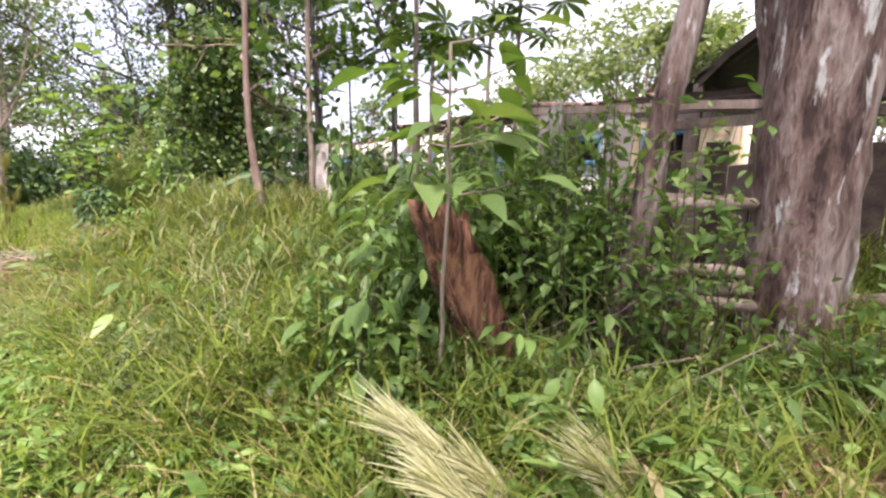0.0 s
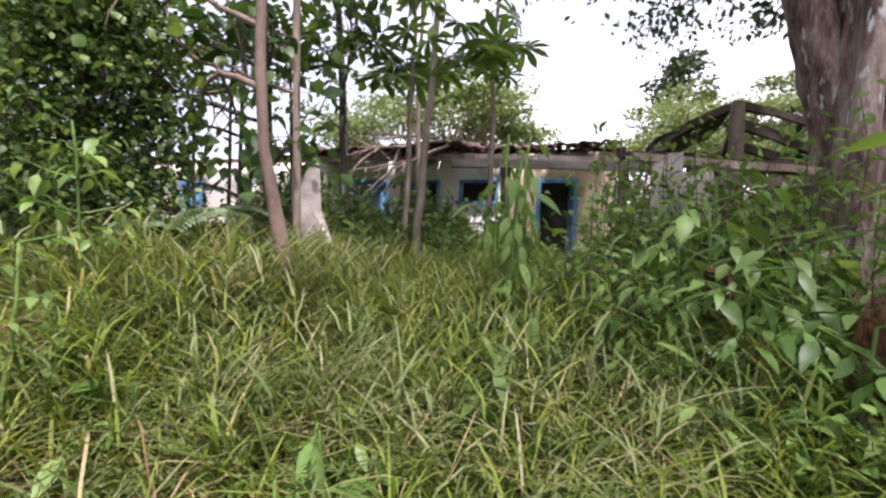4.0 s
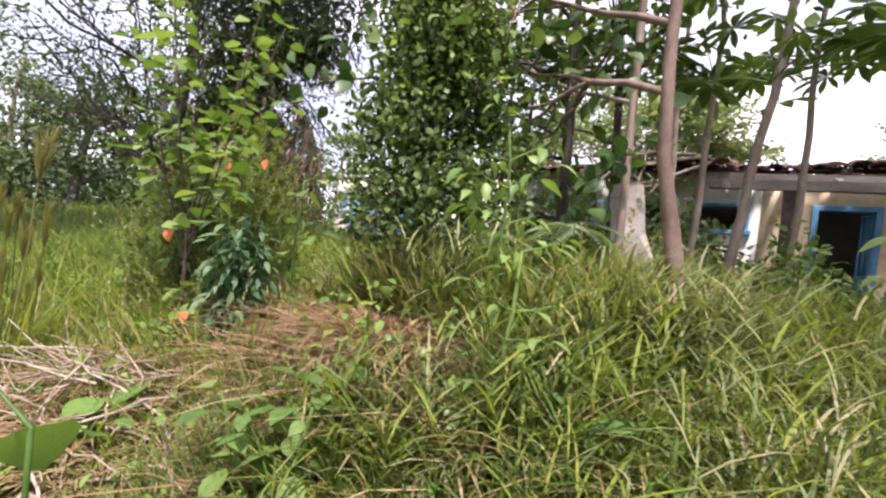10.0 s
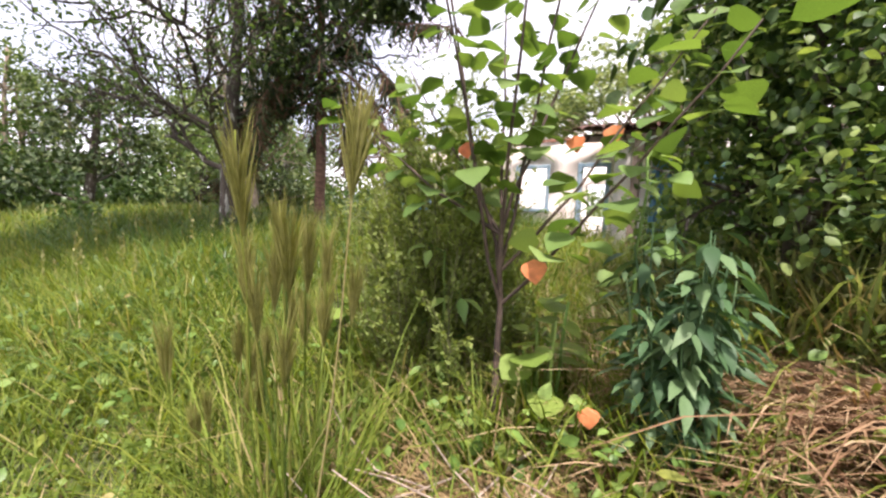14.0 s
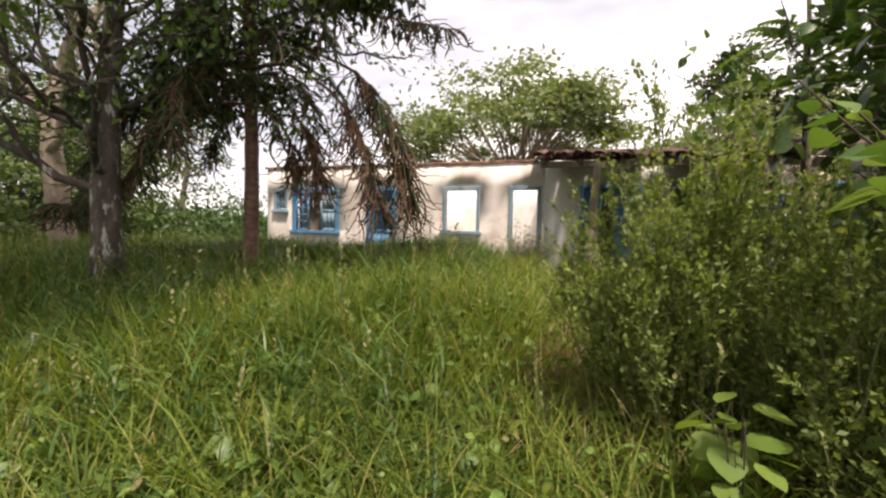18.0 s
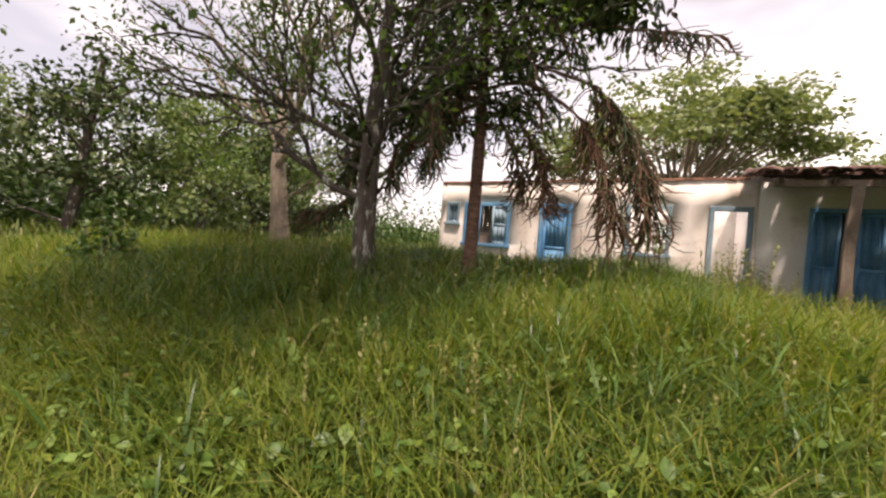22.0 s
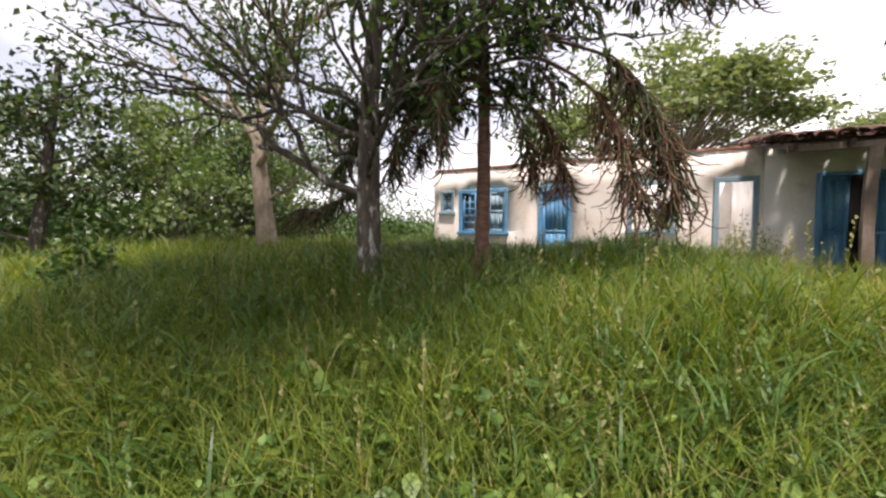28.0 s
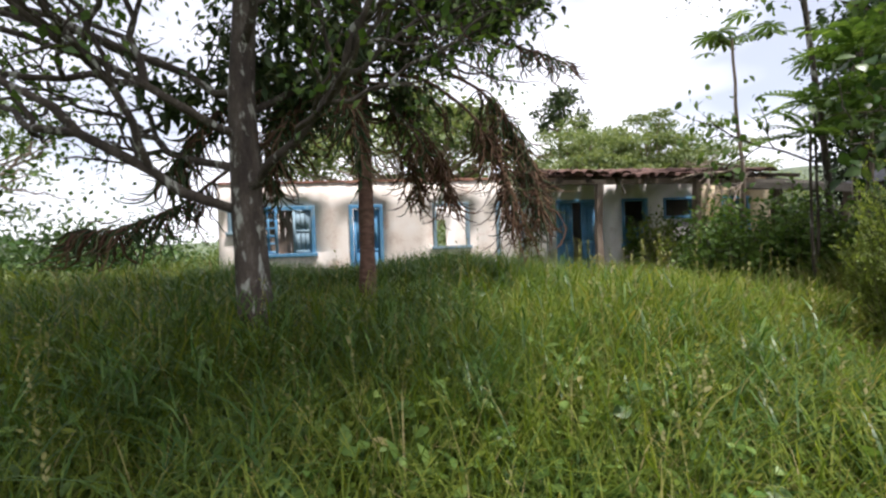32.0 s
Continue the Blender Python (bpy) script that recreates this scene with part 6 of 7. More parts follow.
# ---- woods and distance ----
def umbrella_tree(name, label, base, height, width, low, seed, mat=M_UMBRELLA, bark=M_BARK_PALE, pads=26, per=170, size=0.32, trunk_r=0.3):
    """A spreading tree far off: forked limbs and flat pads of foliage with gaps."""
    rng = np.random.default_rng(seed)
    x, y = base
    z0 = gzf(x, y) - 0.2
    ob = thing(name, label, "tree", "trees behind the house", at=(x, y, z0))
    tb, cb = Buf(), Buf()
    fork = z0 + low * 0.8
    tube(tb, bend((x, y, z0), (x, y, fork), 6, 0, 0.04, rng), np.linspace(trunk_r, trunk_r * 0.7, 6), 8)
    for i in range(pads):
        a = rng.uniform(0, 6.28)
        r = np.sqrt(rng.random())
        pz = low + (height - low) * (1 - 0.75 * r * r) * rng.uniform(0.5, 1.0)
        c = np.array([x + np.cos(a) * r * width / 2, y + np.sin(a) * r * width / 2, z0 + pz])
        tube(tb, bend((x, y, fork - rng.random() * low * 0.15), c - [0, 0, 0.3], 7, -0.3, 0.1, rng), np.linspace(trunk_r * 0.33, 0.03, 7), 5)
        pr = width * rng.uniform(0.07, 0.12)
        p = c + np.clip(rng.normal(size=(per, 3)), -1.6, 1.6) * [pr * 0.65, pr * 0.6, pr * 0.16]
        scatter(cb, LEAF_S, p, unit(per, rng, 0.5), size * rng.uniform(0.6, 1.3, per), twist=0.6, rng=rng)
    put("trunk", tb, bark, ob, smooth=True)
    put("crown", cb, mat, ob)
    seat_parts(ob)


umbrella_tree("umbrella_tree", "tall flat-crowned tree behind the house", (-2.7, 27), 12.2, 15, 5.0, 201, pads=90, per=230)
umbrella_tree("umbrella_tree", "flat-crowned tree with pale foliage behind the house", (13.0, 36), 12.5, 15, 4.5, 202, pads=90, per=230)
umbrella_tree("umbrella_tree", "rounded tree behind the shed", (19.5, 34), 12.5, 12, 4.0, 203, pads=80, per=210)
umbrella_tree("umbrella_tree", "lower tree behind the house", (6.0, 44), 9, 12, 3.0, 204, pads=26)
umbrella_tree("umbrella_tree", "broad tree beyond the house end", (24, 48), 16, 18, 4.0, 205, pads=34, size=0.42)
umbrella_tree("umbrella_tree", "broad tree on the rise", (34, 44), 15, 18, 3.0, 206, pads=34, size=0.42)
# an araucaria with tufted top far behind
rng = np.random.default_rng(210)
ob = thing("far_araucaria", "far araucaria with dark rounded tufts", "tree", at=(14.3, 42, 0.5))
tb, cb = Buf(), Buf()
tube(tb, bend((14.3, 42, 0.4), (14.3, 42, 16.5), 8, 0, 0.01, rng), np.linspace(0.3, 0.15, 8), 8)
for k in range(26):
    a = rng.uniform(0, 6.28)
    z = rng.uniform(13.2, 17.3)
    r = (3.2 if z < 16 else 1.6) * np.sqrt(rng.random())
    c = np.array([14.3 + np.cos(a) * r, 42 + np.sin(a) * r, z])
    tube(tb, bend((14.3, 42, z - 0.6), c, 5, 0.1, 0.05, rng), np.linspace(0.09, 0.04, 5), 5)
    p = c + rng.normal(size=(60, 3)) * [0.42, 0.42, 0.3]
    scatter(cb, LEAF_S, p, unit(60, rng), 0.5, rng=rng)
put("trunk", tb, M_BARK_RED, ob, smooth=True)
put("crown", cb, M_NEEDLE, ob)
seat_parts(ob)


def wood_tree(x, y, h, seed, mat, bark=M_BARK_PALE, width=5.0, low=0.35, label="tall thin woodland tree beyond the field", clumps=18, per=110, size=0.3):
    rng = np.random.default_rng(seed)
    z0 = gzf(x, y) - 0.2
    ob = thing("woodland_tree", label, "tree", "woodland beyond the field", at=(x, y, z0))
    tb, cb = Buf(), Buf()
    t = bend((x, y, z0), (x + rng.normal() * 0.5, y + rng.normal() * 0.5, z0 + h * 0.95), 9, 0, 0.05, rng)
    tube(tb, t, np.linspace(0.22, 0.06, 9), 7)
    for i in range(clumps):
        s = rng.uniform(low, 1.0)
        a = rng.uniform(0, 6.28)
        at = t[min(8, int(s * 8))]
        r = width / 2 * np.sqrt(rng.random()) * (1.15 - 0.6 * (s - low))
        c = at + np.array([np.cos(a) * r, np.sin(a) * r, rng.uniform(0, 1.2)])
        tube(tb, bend(at, c, 5, 0, 0.1, rng), np.linspace(0.06, 0.02, 5), 4)
        p = c + np.clip(rng.normal(size=(per, 3)), -1.7, 1.7) * [0.48, 0.48, 0.26]
        scatter(cb, LEAF_S, p, unit(per, rng), size * rng.uniform(0.6, 1.3, per), rng=rng)
    put("trunk", tb, bark, ob, smooth=True)
    put("crown", cb, mat, ob)
    seat_parts(ob)


def pine(x, y, h, seed):
    """A tall pine: bare red stem, tiers of dark needle pads."""
    rng = np.random.default_rng(seed)
    z0 = gzf(x, y) - 0.2
    ob = thing("pine_tree", "tall dark pine with a reddish stem", "tree", "pines beyond the lawn", at=(x, y, z0))
    tb, cb = Buf(), Buf()
    t = bend((x, y, z0), (x + rng.normal() * 0.4, y + rng.normal() * 0.4, z0 + h), 12, 0, 0.02, rng)
    tube(tb, t, np.linspace(0.26, 0.05, 12), 8)
    for i in range(36):
        s = rng.uniform(0.32, 1.0)
        a = rng.uniform(0, 6.28)
        at = t[min(11, int(s * 11))]
        r = 3.0 * (1.12 - s) ** 0.6 * rng.uniform(0.4, 1.0)
        c = at + np.array([np.cos(a) * r, np.sin(a) * r, 0.25 * r])
        tube(tb, bend(at, c, 5, 0, 0.08, rng), np.linspace(0.06, 0.02, 5), 4)
        p = c + rng.normal(size=(95, 3)) * [0.55, 0.55, 0.22]
        scatter(cb, LEAF_S, p, unit(95, rng) + [0, 0, 0.4], 0.3 * rng.uniform(0.6, 1.3, 95), rng=rng)
    put("trunk", tb, M_BARK_RED, ob, smooth=True)
    put("crown", cb, M_PINE, ob)
    seat_parts(ob)


rw = np.random.default_rng(220)
for i in range(13):
    pine(-20.5 - 9.0 * rw.random(), -22 + i * 1.5 + rw.uniform(-0.9, 0.9), rw.uniform(12, 18), 360 + i)
for i in range(24):
    x = rw.uniform(-34, -21.5)
    y = -20 + i * 1.75 + rw.uniform(-1, 1)
    wood_tree(x, y, rw.uniform(7, 10.5), 300 + i, M_FARLEAF, M_BARK_PALE, rw.uniform(4.0, 6.0), 0.2, clumps=30, per=80)
for i, (x, y, h) in enumerate([(-18.5, 4.5, 6.5), (-17.5, 8.0, 5.0), (-19.5, 11.5, 6.0), (-21, 14, 6.5)]):
    wood_tree(x, y, h, 330 + i, M_FARLEAF if i % 2 else M_NEEDLE, M_BARK, 4.0, 0.12, "loose-crowned tree at the field edge", 26, 110, 0.24)
# a bare pale tree at the wood's edge
rngw = np.random.default_rng(380)
bare = thing("bare_tree", "pale bare-stemmed forked tree with thin foliage at the wood's edge", "tree", at=(-20.0, -0.8, 0.1))
bb, bt, bc = Buf(), [], Buf()
tube(bb, bend((-20, -0.8, 0.0), (-20.1, -0.7, 3.6), 6, 0, 0.04, rngw), np.linspace(0.13, 0.1, 6), 8)
for d in ((0.1, 0.35, 1), (0, -0.3, 1), (-0.3, 0.05, 1)):
    grow(bb, bt, (-20.1, -0.7, 3.55), d, 3.2, 0.07, 3, rngw, up=0.25, spread=0.4)
crown_at(bc, bt, LEAF_S, 26, 0.5, 0.22, rngw)
put("trunk", bb, M_BARK_PALE, bare, smooth=True)
put("crown", bc, M_FARLEAF, bare)
seat_parts(bare)
# thicket right of the old tree, its gloom painted as near-black leaves
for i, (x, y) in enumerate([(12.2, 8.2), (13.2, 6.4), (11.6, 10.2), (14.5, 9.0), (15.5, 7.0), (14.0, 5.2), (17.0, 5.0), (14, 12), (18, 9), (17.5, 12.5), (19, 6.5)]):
    wood_tree(x, y, rw.uniform(7, 10), 340 + i, M_THICKET_SHADED, M_BARK, 4.5, 0.08, "thicket tree beside the shed, deep shade put into its leaf colour", 70, 130, 0.27)


def hedge(name, label, spots, seed, mat, per, size, spread):
    rng = np.random.default_rng(seed)
    cb = Buf()
    for x, y, h in spots:
        z = gzf(x, y)
        p = np.array([x, y, z + h * 0.45]) + rng.normal(size=(per, 3)) * [spread, spread, h * 0.28]
        p[:, 2] = np.maximum(p[:, 2], z)
        scatter(cb, LEAF_S, p, unit(per, rng), size * rng.uniform(0.6, 1.3, per), rng=rng)
    return tagged(put(name, cb, mat), label, "bushes", kind="stuff")


hedge("woodland_undergrowth", "dark undergrowth at the foot of the woodland", [(rw.uniform(-30, -20.5), rw.uniform(-26, 10), rw.uniform(2.0, 4.6)) for _ in range(120)] + [(rw.uniform(-33, -22), rw.uniform(8, 14), rw.uniform(1.2, 2.4)) for _ in range(16)], 401, M_DARK, 230, 0.32, 0.95)
hedge("field_bushes", "scattered bushes across the far field", [(rw.uniform(-60, -14), rw.uniform(18, 62), rw.uniform(1.0, 2.6)) for _ in range(90)], 402, M_FARLEAF, 220, 0.35, 0.9)
hedge("far_woods", "woods on the rise behind the house", [(rw.uniform(-20, 60), rw.uniform(50, 66), rw.uniform(3, 8)) for _ in range(130)], 403, M_FARLEAF, 160, 0.6, 2.2)
# undergrowth in the same near-black colour, painted as if in deep shade
hedge("right_undergrowth", "undergrowth behind the old tree, deep shade put into its leaf colour", [(rw.uniform(11.4, 16), rw.uniform(4.5, 13), rw.uniform(0.8, 2.0)) for _ in range(46)], 404, M_THICKET_SHADED, 150, 0.24, 0.7)
rb = random.Random(77)
hedge("edge_bushes", "dark bushes at the field edge beyond the long house", [(rb.uniform(-25, -14.5), rb.uniform(16, 24), rb.uniform(1.8, 3.4)) for _ in range(34)], 405, M_DARK, 240, 0.26, 0.8)
# far hills
b = Buf()
for k, (a0, a1, dist, h) in enumerate([(-75, 15, 700, 22), (5, 75, 420, 60)]):
    n = 60
    ang = np.radians(np.linspace(a0, a1, n))
    top = h * (0.55 + 0.45 * np.sin(np.linspace(0.2, 2.9, n))) + 2.5 * np.sin(np.linspace(0, 23, n))
    base = np.stack([dist * np.sin(ang), dist * np.cos(ang), np.full(n, -5)], -1)
    crest = np.stack([(dist + 60) * np.sin(ang), (dist + 60) * np.cos(ang), top], -1)
    i = np.arange(n - 1)
    b.add(np.r_[base, crest], quads=np.stack([i, i + 1, n + i + 1, n + i], -1))
tagged(put("backdrop_hills", b, M_HILL, smooth=True), "distant wooded hills", "hills", kind="structure")

# ---- grass and small growth ----
def blades(buf, x, y, h, w, rng, lean=0.35, curl=0.5, z=None):
    """Arching blades: seven vertices each."""
    n = len(x)
    z = ground_z(x, y) - 0.02 if z is None else z
    a = rng.uniform(0, 2 * np.pi, n)
    d = np.stack([np.cos(a), np.sin(a)], -1)
    ln = np.abs(rng.normal(lean, lean * 0.5, n))
    c = rng.uniform(0.3, 1.0, n) * curl
    side = np.stack([-d[:, 1], d[:, 0]], -1)
    base = np.stack([x, y, z], -1)
    rows = []
    for s, k in ((0.0, 0.8), (0.42, 1.0), (0.78, 0.7)):
        out = (ln * s + c * s ** 2.4) * h
        up = h * (s - 0.35 * c * s ** 3)
        p = base + np.stack([d[:, 0] * out, d[:, 1] * out, up], -1)
        off = np.stack([side[:, 0], side[:, 1], np.zeros(n)], -1) * (w * k / 2)[:, None]
        rows += [p - off, p + off]
    out = (ln + c) * h
    rows.append(base + np.stack([d[:, 0] * out, d[:, 1] * out, h * (1 - 0.45 * c)], -1))
    v = np.stack(rows, 1).reshape(-1, 3)
    o = (np.arange(n) * 7)[:, None]
    q = np.concatenate([o + [0, 1, 3, 2], o + [2, 3, 5, 4]])
    t = o + [4, 5, 6]
    return buf.add(v, tris=t, quads=q)


TRACK = np.array([(9.4, 2.0), (8.4, 1.85), (7.7, 1.6), (6.8, 1.2), (5.9, 1.15), (5.4, 1.2), (4.8, 1.08), (4.3, 0.87), (3.65, 0.62), (2.75, 0.62), (2.2, 0.52), (1.55, 0.4), (0.09, 0.45), (-0.9, 0.3), (-1.4, 0.0), (-2.4, -0.1), (-3.8, 0.1)])


def off_track(x, y):
    """Distance to the trodden line."""
    p = np.stack([x, y], -1)
    best = np.full(len(x), 1e9)
    for a, b in zip(TRACK, TRACK[1:]):
        t = np.clip(((p - a) @ (b - a)) / ((b - a) @ (b - a)), 0, 1)
        best = np.minimum(best, np.linalg.norm(p - a - t[:, None] * (b - a), axis=1))
    return best


def grass_height(x, y):
    """How tall the sward stands: low on the trodden way and the lawn, rank towards the house."""
    side = y - np.interp(x, TRACK[::-1, 0], TRACK[::-1, 1])
    lawn = smooth01(0.2, 1.4, x)
    way = 0.13 + 0.12 * (1 - lawn)
    left = way + (0.06 + 0.22 * (1 - lawn)) * smooth01(0.3, 1.5, -side)
    right = way + (0.36 - 0.06 * lawn) * smooth01(0.25, 1.5, side) + 0.08 * smooth01(2.5, 6, side)
    h = np.where(side < 0, left, right)
    h = h + 0.14 * smooth01(3.0, 4.4, x) * (1 - smooth01(5.2, 6.2, x)) * smooth01(1.3, 2.8, y) * (1 - smooth01(7.0, 8.0, y))
    h = h + 0.22 * smooth01(1.6, 2.2, x) * (1 - smooth01(3.6, 4.2, x)) * smooth01(2.7, 3.2, y) * (1 - smooth01(5.0, 6.0, y))
    h = h * (0.8 + 0.4 * (0.5 + 0.5 * np.sin(1.3 * x + 2.0 * np.sin(0.9 * y)) * np.cos(1.1 * y)))
    return np.maximum(h, 0.1)


def keep(x, y):
    """False on bare litter and in the dark hollow by the stump."""
    ok = ~grass_free(x, y)
    ok &= np.hypot((x - 2.85) / 1.0, (y - 2.35) / 0.5) > 0.8
    u = np.sin(37.7 * x + 91.3 * y) * 0.5 + 0.5
    ok &= (np.hypot((x - 1.9) / 0.9, (y - 1.4) / 0.45) > 0.95) | (u > 0.72)
    ok &= (np.hypot((x - 7.4) / 1.0, (y - 4.5) / 0.9) > 1.0) | (u > 0.93)
    ok &= (np.hypot((x - 0.1) / 0.45, (y - 3.4) / 1.1) > 1.0) | (u > 0.88)
    ok &= (np.hypot((x - 8.2) / 1.0, (y - 3.4) / 0.7) > 1.0) | (u > 0.75)
    return ok


def on_lawn(x, y):
    """The mown-looking side of the trodden way."""
    return (y < np.interp(x, TRACK[::-1, 0], TRACK[::-1, 1]) - 0.35 + 0.25 * np.sin(2.3 * x)) & (x > -14)


def sward(name, label, n, xr, yr, near, far, width, mat, seed, hk=1.0, lean=0.3, curl=0.55, thin=0.0, lawn=None):
    """n blades over a rectangle, kept between two distances from the trodden line, in tufts."""
    rng = np.random.default_rng(seed)
    m = n // 7
    cx, cy = rng.uniform(*xr, m), rng.uniform(*yr, m)
    x = np.repeat(cx, 7) + rng.normal(size=m * 7) * width * 6
    y = np.repeat(cy, 7) + rng.normal(size=m * 7) * width * 6
    d = off_track(x, y)
    ok = (d >= near) & (d < far) & keep(x, y)
    if lawn is not None:
        ok &= on_lawn(x, y) == lawn
    if thin:
        ok &= rng.random(len(x)) < np.clip(thin / (d + 1e-3), 0.12, 1)
    x, y = x[ok], y[ok]
    h = grass_height(x, y) * rng.uniform(0.55, 1.3, len(x)) * hk
    w = width * rng.uniform(0.6, 1.4, len(x))
    b = Buf()
    blades(b, x, y, h, w, rng, lean, curl)
    return tagged(put(name, b, mat), label, "grass", kind="stuff")


sward("near_grass", "dense bright green grass along the trodden way", 205000, (-9, 12), (-3.2, 5.5), 0.0, 3.6, 0.0072, M_GRASS, 501, lawn=False)
sward("lawn", "short even grass on the open side of the way", 150000, (-4, 12), (-3.2, 2.0), 0.2, 3.6, 0.008, M_LAWN, 530, lawn=True)
sward("meadow_grass", "tall green grass before the house", 150000, (-15, 13), (-9, 10), 3.3, 11, 0.014, M_GRASS, 502, 1.05, lawn=False)
sward("far_lawn", "even grass across the open lawn", 90000, (-14, 13), (-9, 0), 3.3, 11, 0.014, M_LAWN, 533, 0.9, lawn=True)
sward("field_grass", "rank grass across the field", 130000, (-60, 22), (-34, 60), 9, 70, 0.05, M_GRASS_FAR, 503, 1.15)
sward("coarse_grass", "broad arching grass blades", 9000, (-8, 10), (-2, 5.2), 0.5, 4.2, 0.009, M_GRASS, 504, 1.1, 0.25, 0.7)
# darker blades at the wall foot, shade there put into the grass colour
sward("rank_grass", "rank grass at the foot of the wall, dark green to stand for shade", 16000, (-7.2, -1.6), (6.2, 9.6), 3, 12, 0.014, M_GUINEA, 541, 1.15, 0.3, 0.6)
sward("dead_grass", "rusty dead grass standing under the evergreen", 1100, (1.9, 3.1), (3.0, 4.1), 0.5, 6, 0.008, M_RUST, 549, 1.1, 0.35, 0.7)
sward("ragged_grass", "ragged coarse clumps of grass before the house", 8000, (3.4, 6.8), (1.5, 5.3), 0.4, 5, 0.009, M_GRASS, 506, 1.15, 0.16, 0.5)
sward("pale_grass", "pale leafy grass mixed with straw before the slim trees", 12000, (2.6, 5.0), (1.2, 3.6), 0.45, 5, 0.008, M_PALEGRASS, 507, 0.8, 0.35, 0.5)
sward("tall_grass", "tall pale leafy grass under the evergreen", 9000, (1.6, 4.2), (2.8, 4.8), 0.5, 6, 0.014, M_PALEGRASS, 528, 1.15, 0.25, 0.6)
def clumps(name, label, spots, per, height, width, mat, seed):
    """Tussocks of broad arching blades."""
    rng = np.random.default_rng(seed)
    spots = np.array(spots)
    spots = spots[off_track(spots[:, 0], spots[:, 1]) > 0.75]
    x = np.concatenate([cx + rng.normal(size=per) * 0.13 for cx, cy in spots])
    y = np.concatenate([cy + rng.normal(size=per) * 0.13 for cx, cy in spots])
    b = Buf()
    blades(b, x, y, height * rng.uniform(0.5, 1.2, len(x)), width * rng.uniform(0.6, 1.3, len(x)), rng, 0.35, 0.75)
    return tagged(put(name, b, mat), label, "grass", kind="stuff")


def leafy_stems(name, label, n, xr, yr, near, far, mat, seed, height=0.8, leaf=0.2, width=0.012):
    """Rank grass: leaning stems with short arching blades all the way up."""
    rng = np.random.default_rng(seed)
    m = n // 6
    x = np.repeat(rng.uniform(*xr, m), 6) + rng.normal(size=m * 6) * 0.09
    y = np.repeat(rng.uniform(*yr, m), 6) + rng.normal(size=m * 6) * 0.09
    d = off_track(x, y)
    ok = (d > near) & (d < far) & keep(x, y)
    x, y, d = x[ok], y[ok], d[ok]
    k = len(x)
    h = height * rng.uniform(0.55, 1.15, k) * (0.45 + 0.55 * smooth01(near, near + 1.0, d))
    a = rng.uniform(0, 6.28, k)
    z = ground_z(x, y)
    base = np.stack([x, y, z], -1)
    lean = rng.uniform(0.05, 0.4, k)
    top = base + np.stack([np.cos(a) * lean * h, np.sin(a) * lean * h, h], -1)
    b = Buf()
    side = np.stack([-np.sin(a), np.cos(a), 0 * a], -1) * 0.0022
    b.add(np.stack([base - side, base + side, top + side * 0.5, top - side * 0.5], 1).reshape(-1, 3), quads=np.arange(k * 4).reshape(-1, 4))
    leaves = 8
    t = np.tile(np.linspace(0.3, 1.0, leaves), k)
    p = np.repeat(base, leaves, 0) + (np.repeat(top - base, leaves, 0)) * t[:, None]
    q = k * leaves
    blades(b, p[:, 0], p[:, 1], leaf * rng.uniform(0.6, 1.3, q), width * rng.uniform(0.6, 1.3, q), rng, 0.75, 0.9, z=p[:, 2])
    return tagged(put(name, b, mat), label, "grass", kind="stuff")


leafy_stems("leafy_grass", "rank leafy grass before the slim trees", 1700, (3.3, 6.3), (1.7, 5.0), 0.7, 6, M_PALEGRASS, 550, 0.6, 0.15, 0.009)
leafy_stems("leafy_grass", "rank green leafy grass on the house side", 1700, (3.3, 6.6), (1.6, 6.0), 0.6, 7, M_GRASS, 551, 0.65, 0.16, 0.009)
leafy_stems("leafy_grass", "pale rank grass behind the litter mound", 1500, (2.4, 4.3), (2.8, 4.2), 0.9, 6, M_PALEGRASS, 552, 0.7, 0.19, 0.012)
leafy_stems("leafy_grass", "leafy grass below the stump", 700, (5.6, 8.2), (2.2, 3.6), 0.6, 4, M_GRASS, 553, 0.42, 0.15, 0.009)
# dark green stems under the trees deepen the shade by colour
leafy_stems("leafy_grass", "leafy grass under the trees, their shade put into its dark green", 2200, (-9, -1.0), (1.4, 7.2), 1.1, 9, M_GUINEA, 554, 0.62, 0.18, 0.011)
rg = np.random.default_rng(508)
clumps("tussock_grass", "dark broad-bladed tussocks in the sward", [(rg.uniform(-6.5, -0.3), rg.uniform(0.9, 4.2)) for _ in range(60)], 46, 0.5, 0.02, M_GUINEA, 509)
# dark clumps round the trunks: real rank growth, also painting tree shade
clumps("shade_grass", "dark rank grass under the trees, their shade partly put into its colour", [(rg.uniform(-9, -2.2), rg.uniform(2.6, 7.6)) for _ in range(150)], 44, 0.5, 0.018, M_GUINEA, 529)
clumps("tussock_grass", "broad-bladed tussocks on the house side", [(rg.uniform(3.8, 6.0), rg.uniform(1.6, 3.4)) for _ in range(20)], 26, 0.45, 0.012, M_GUINEA, 510)
sward("dry_stems", "dry straw among the green grass", 22000, (0.6, 11), (-1, 6), 0.1, 5, 0.005, M_STRAW, 505, 0.95, 0.45, 0.6)


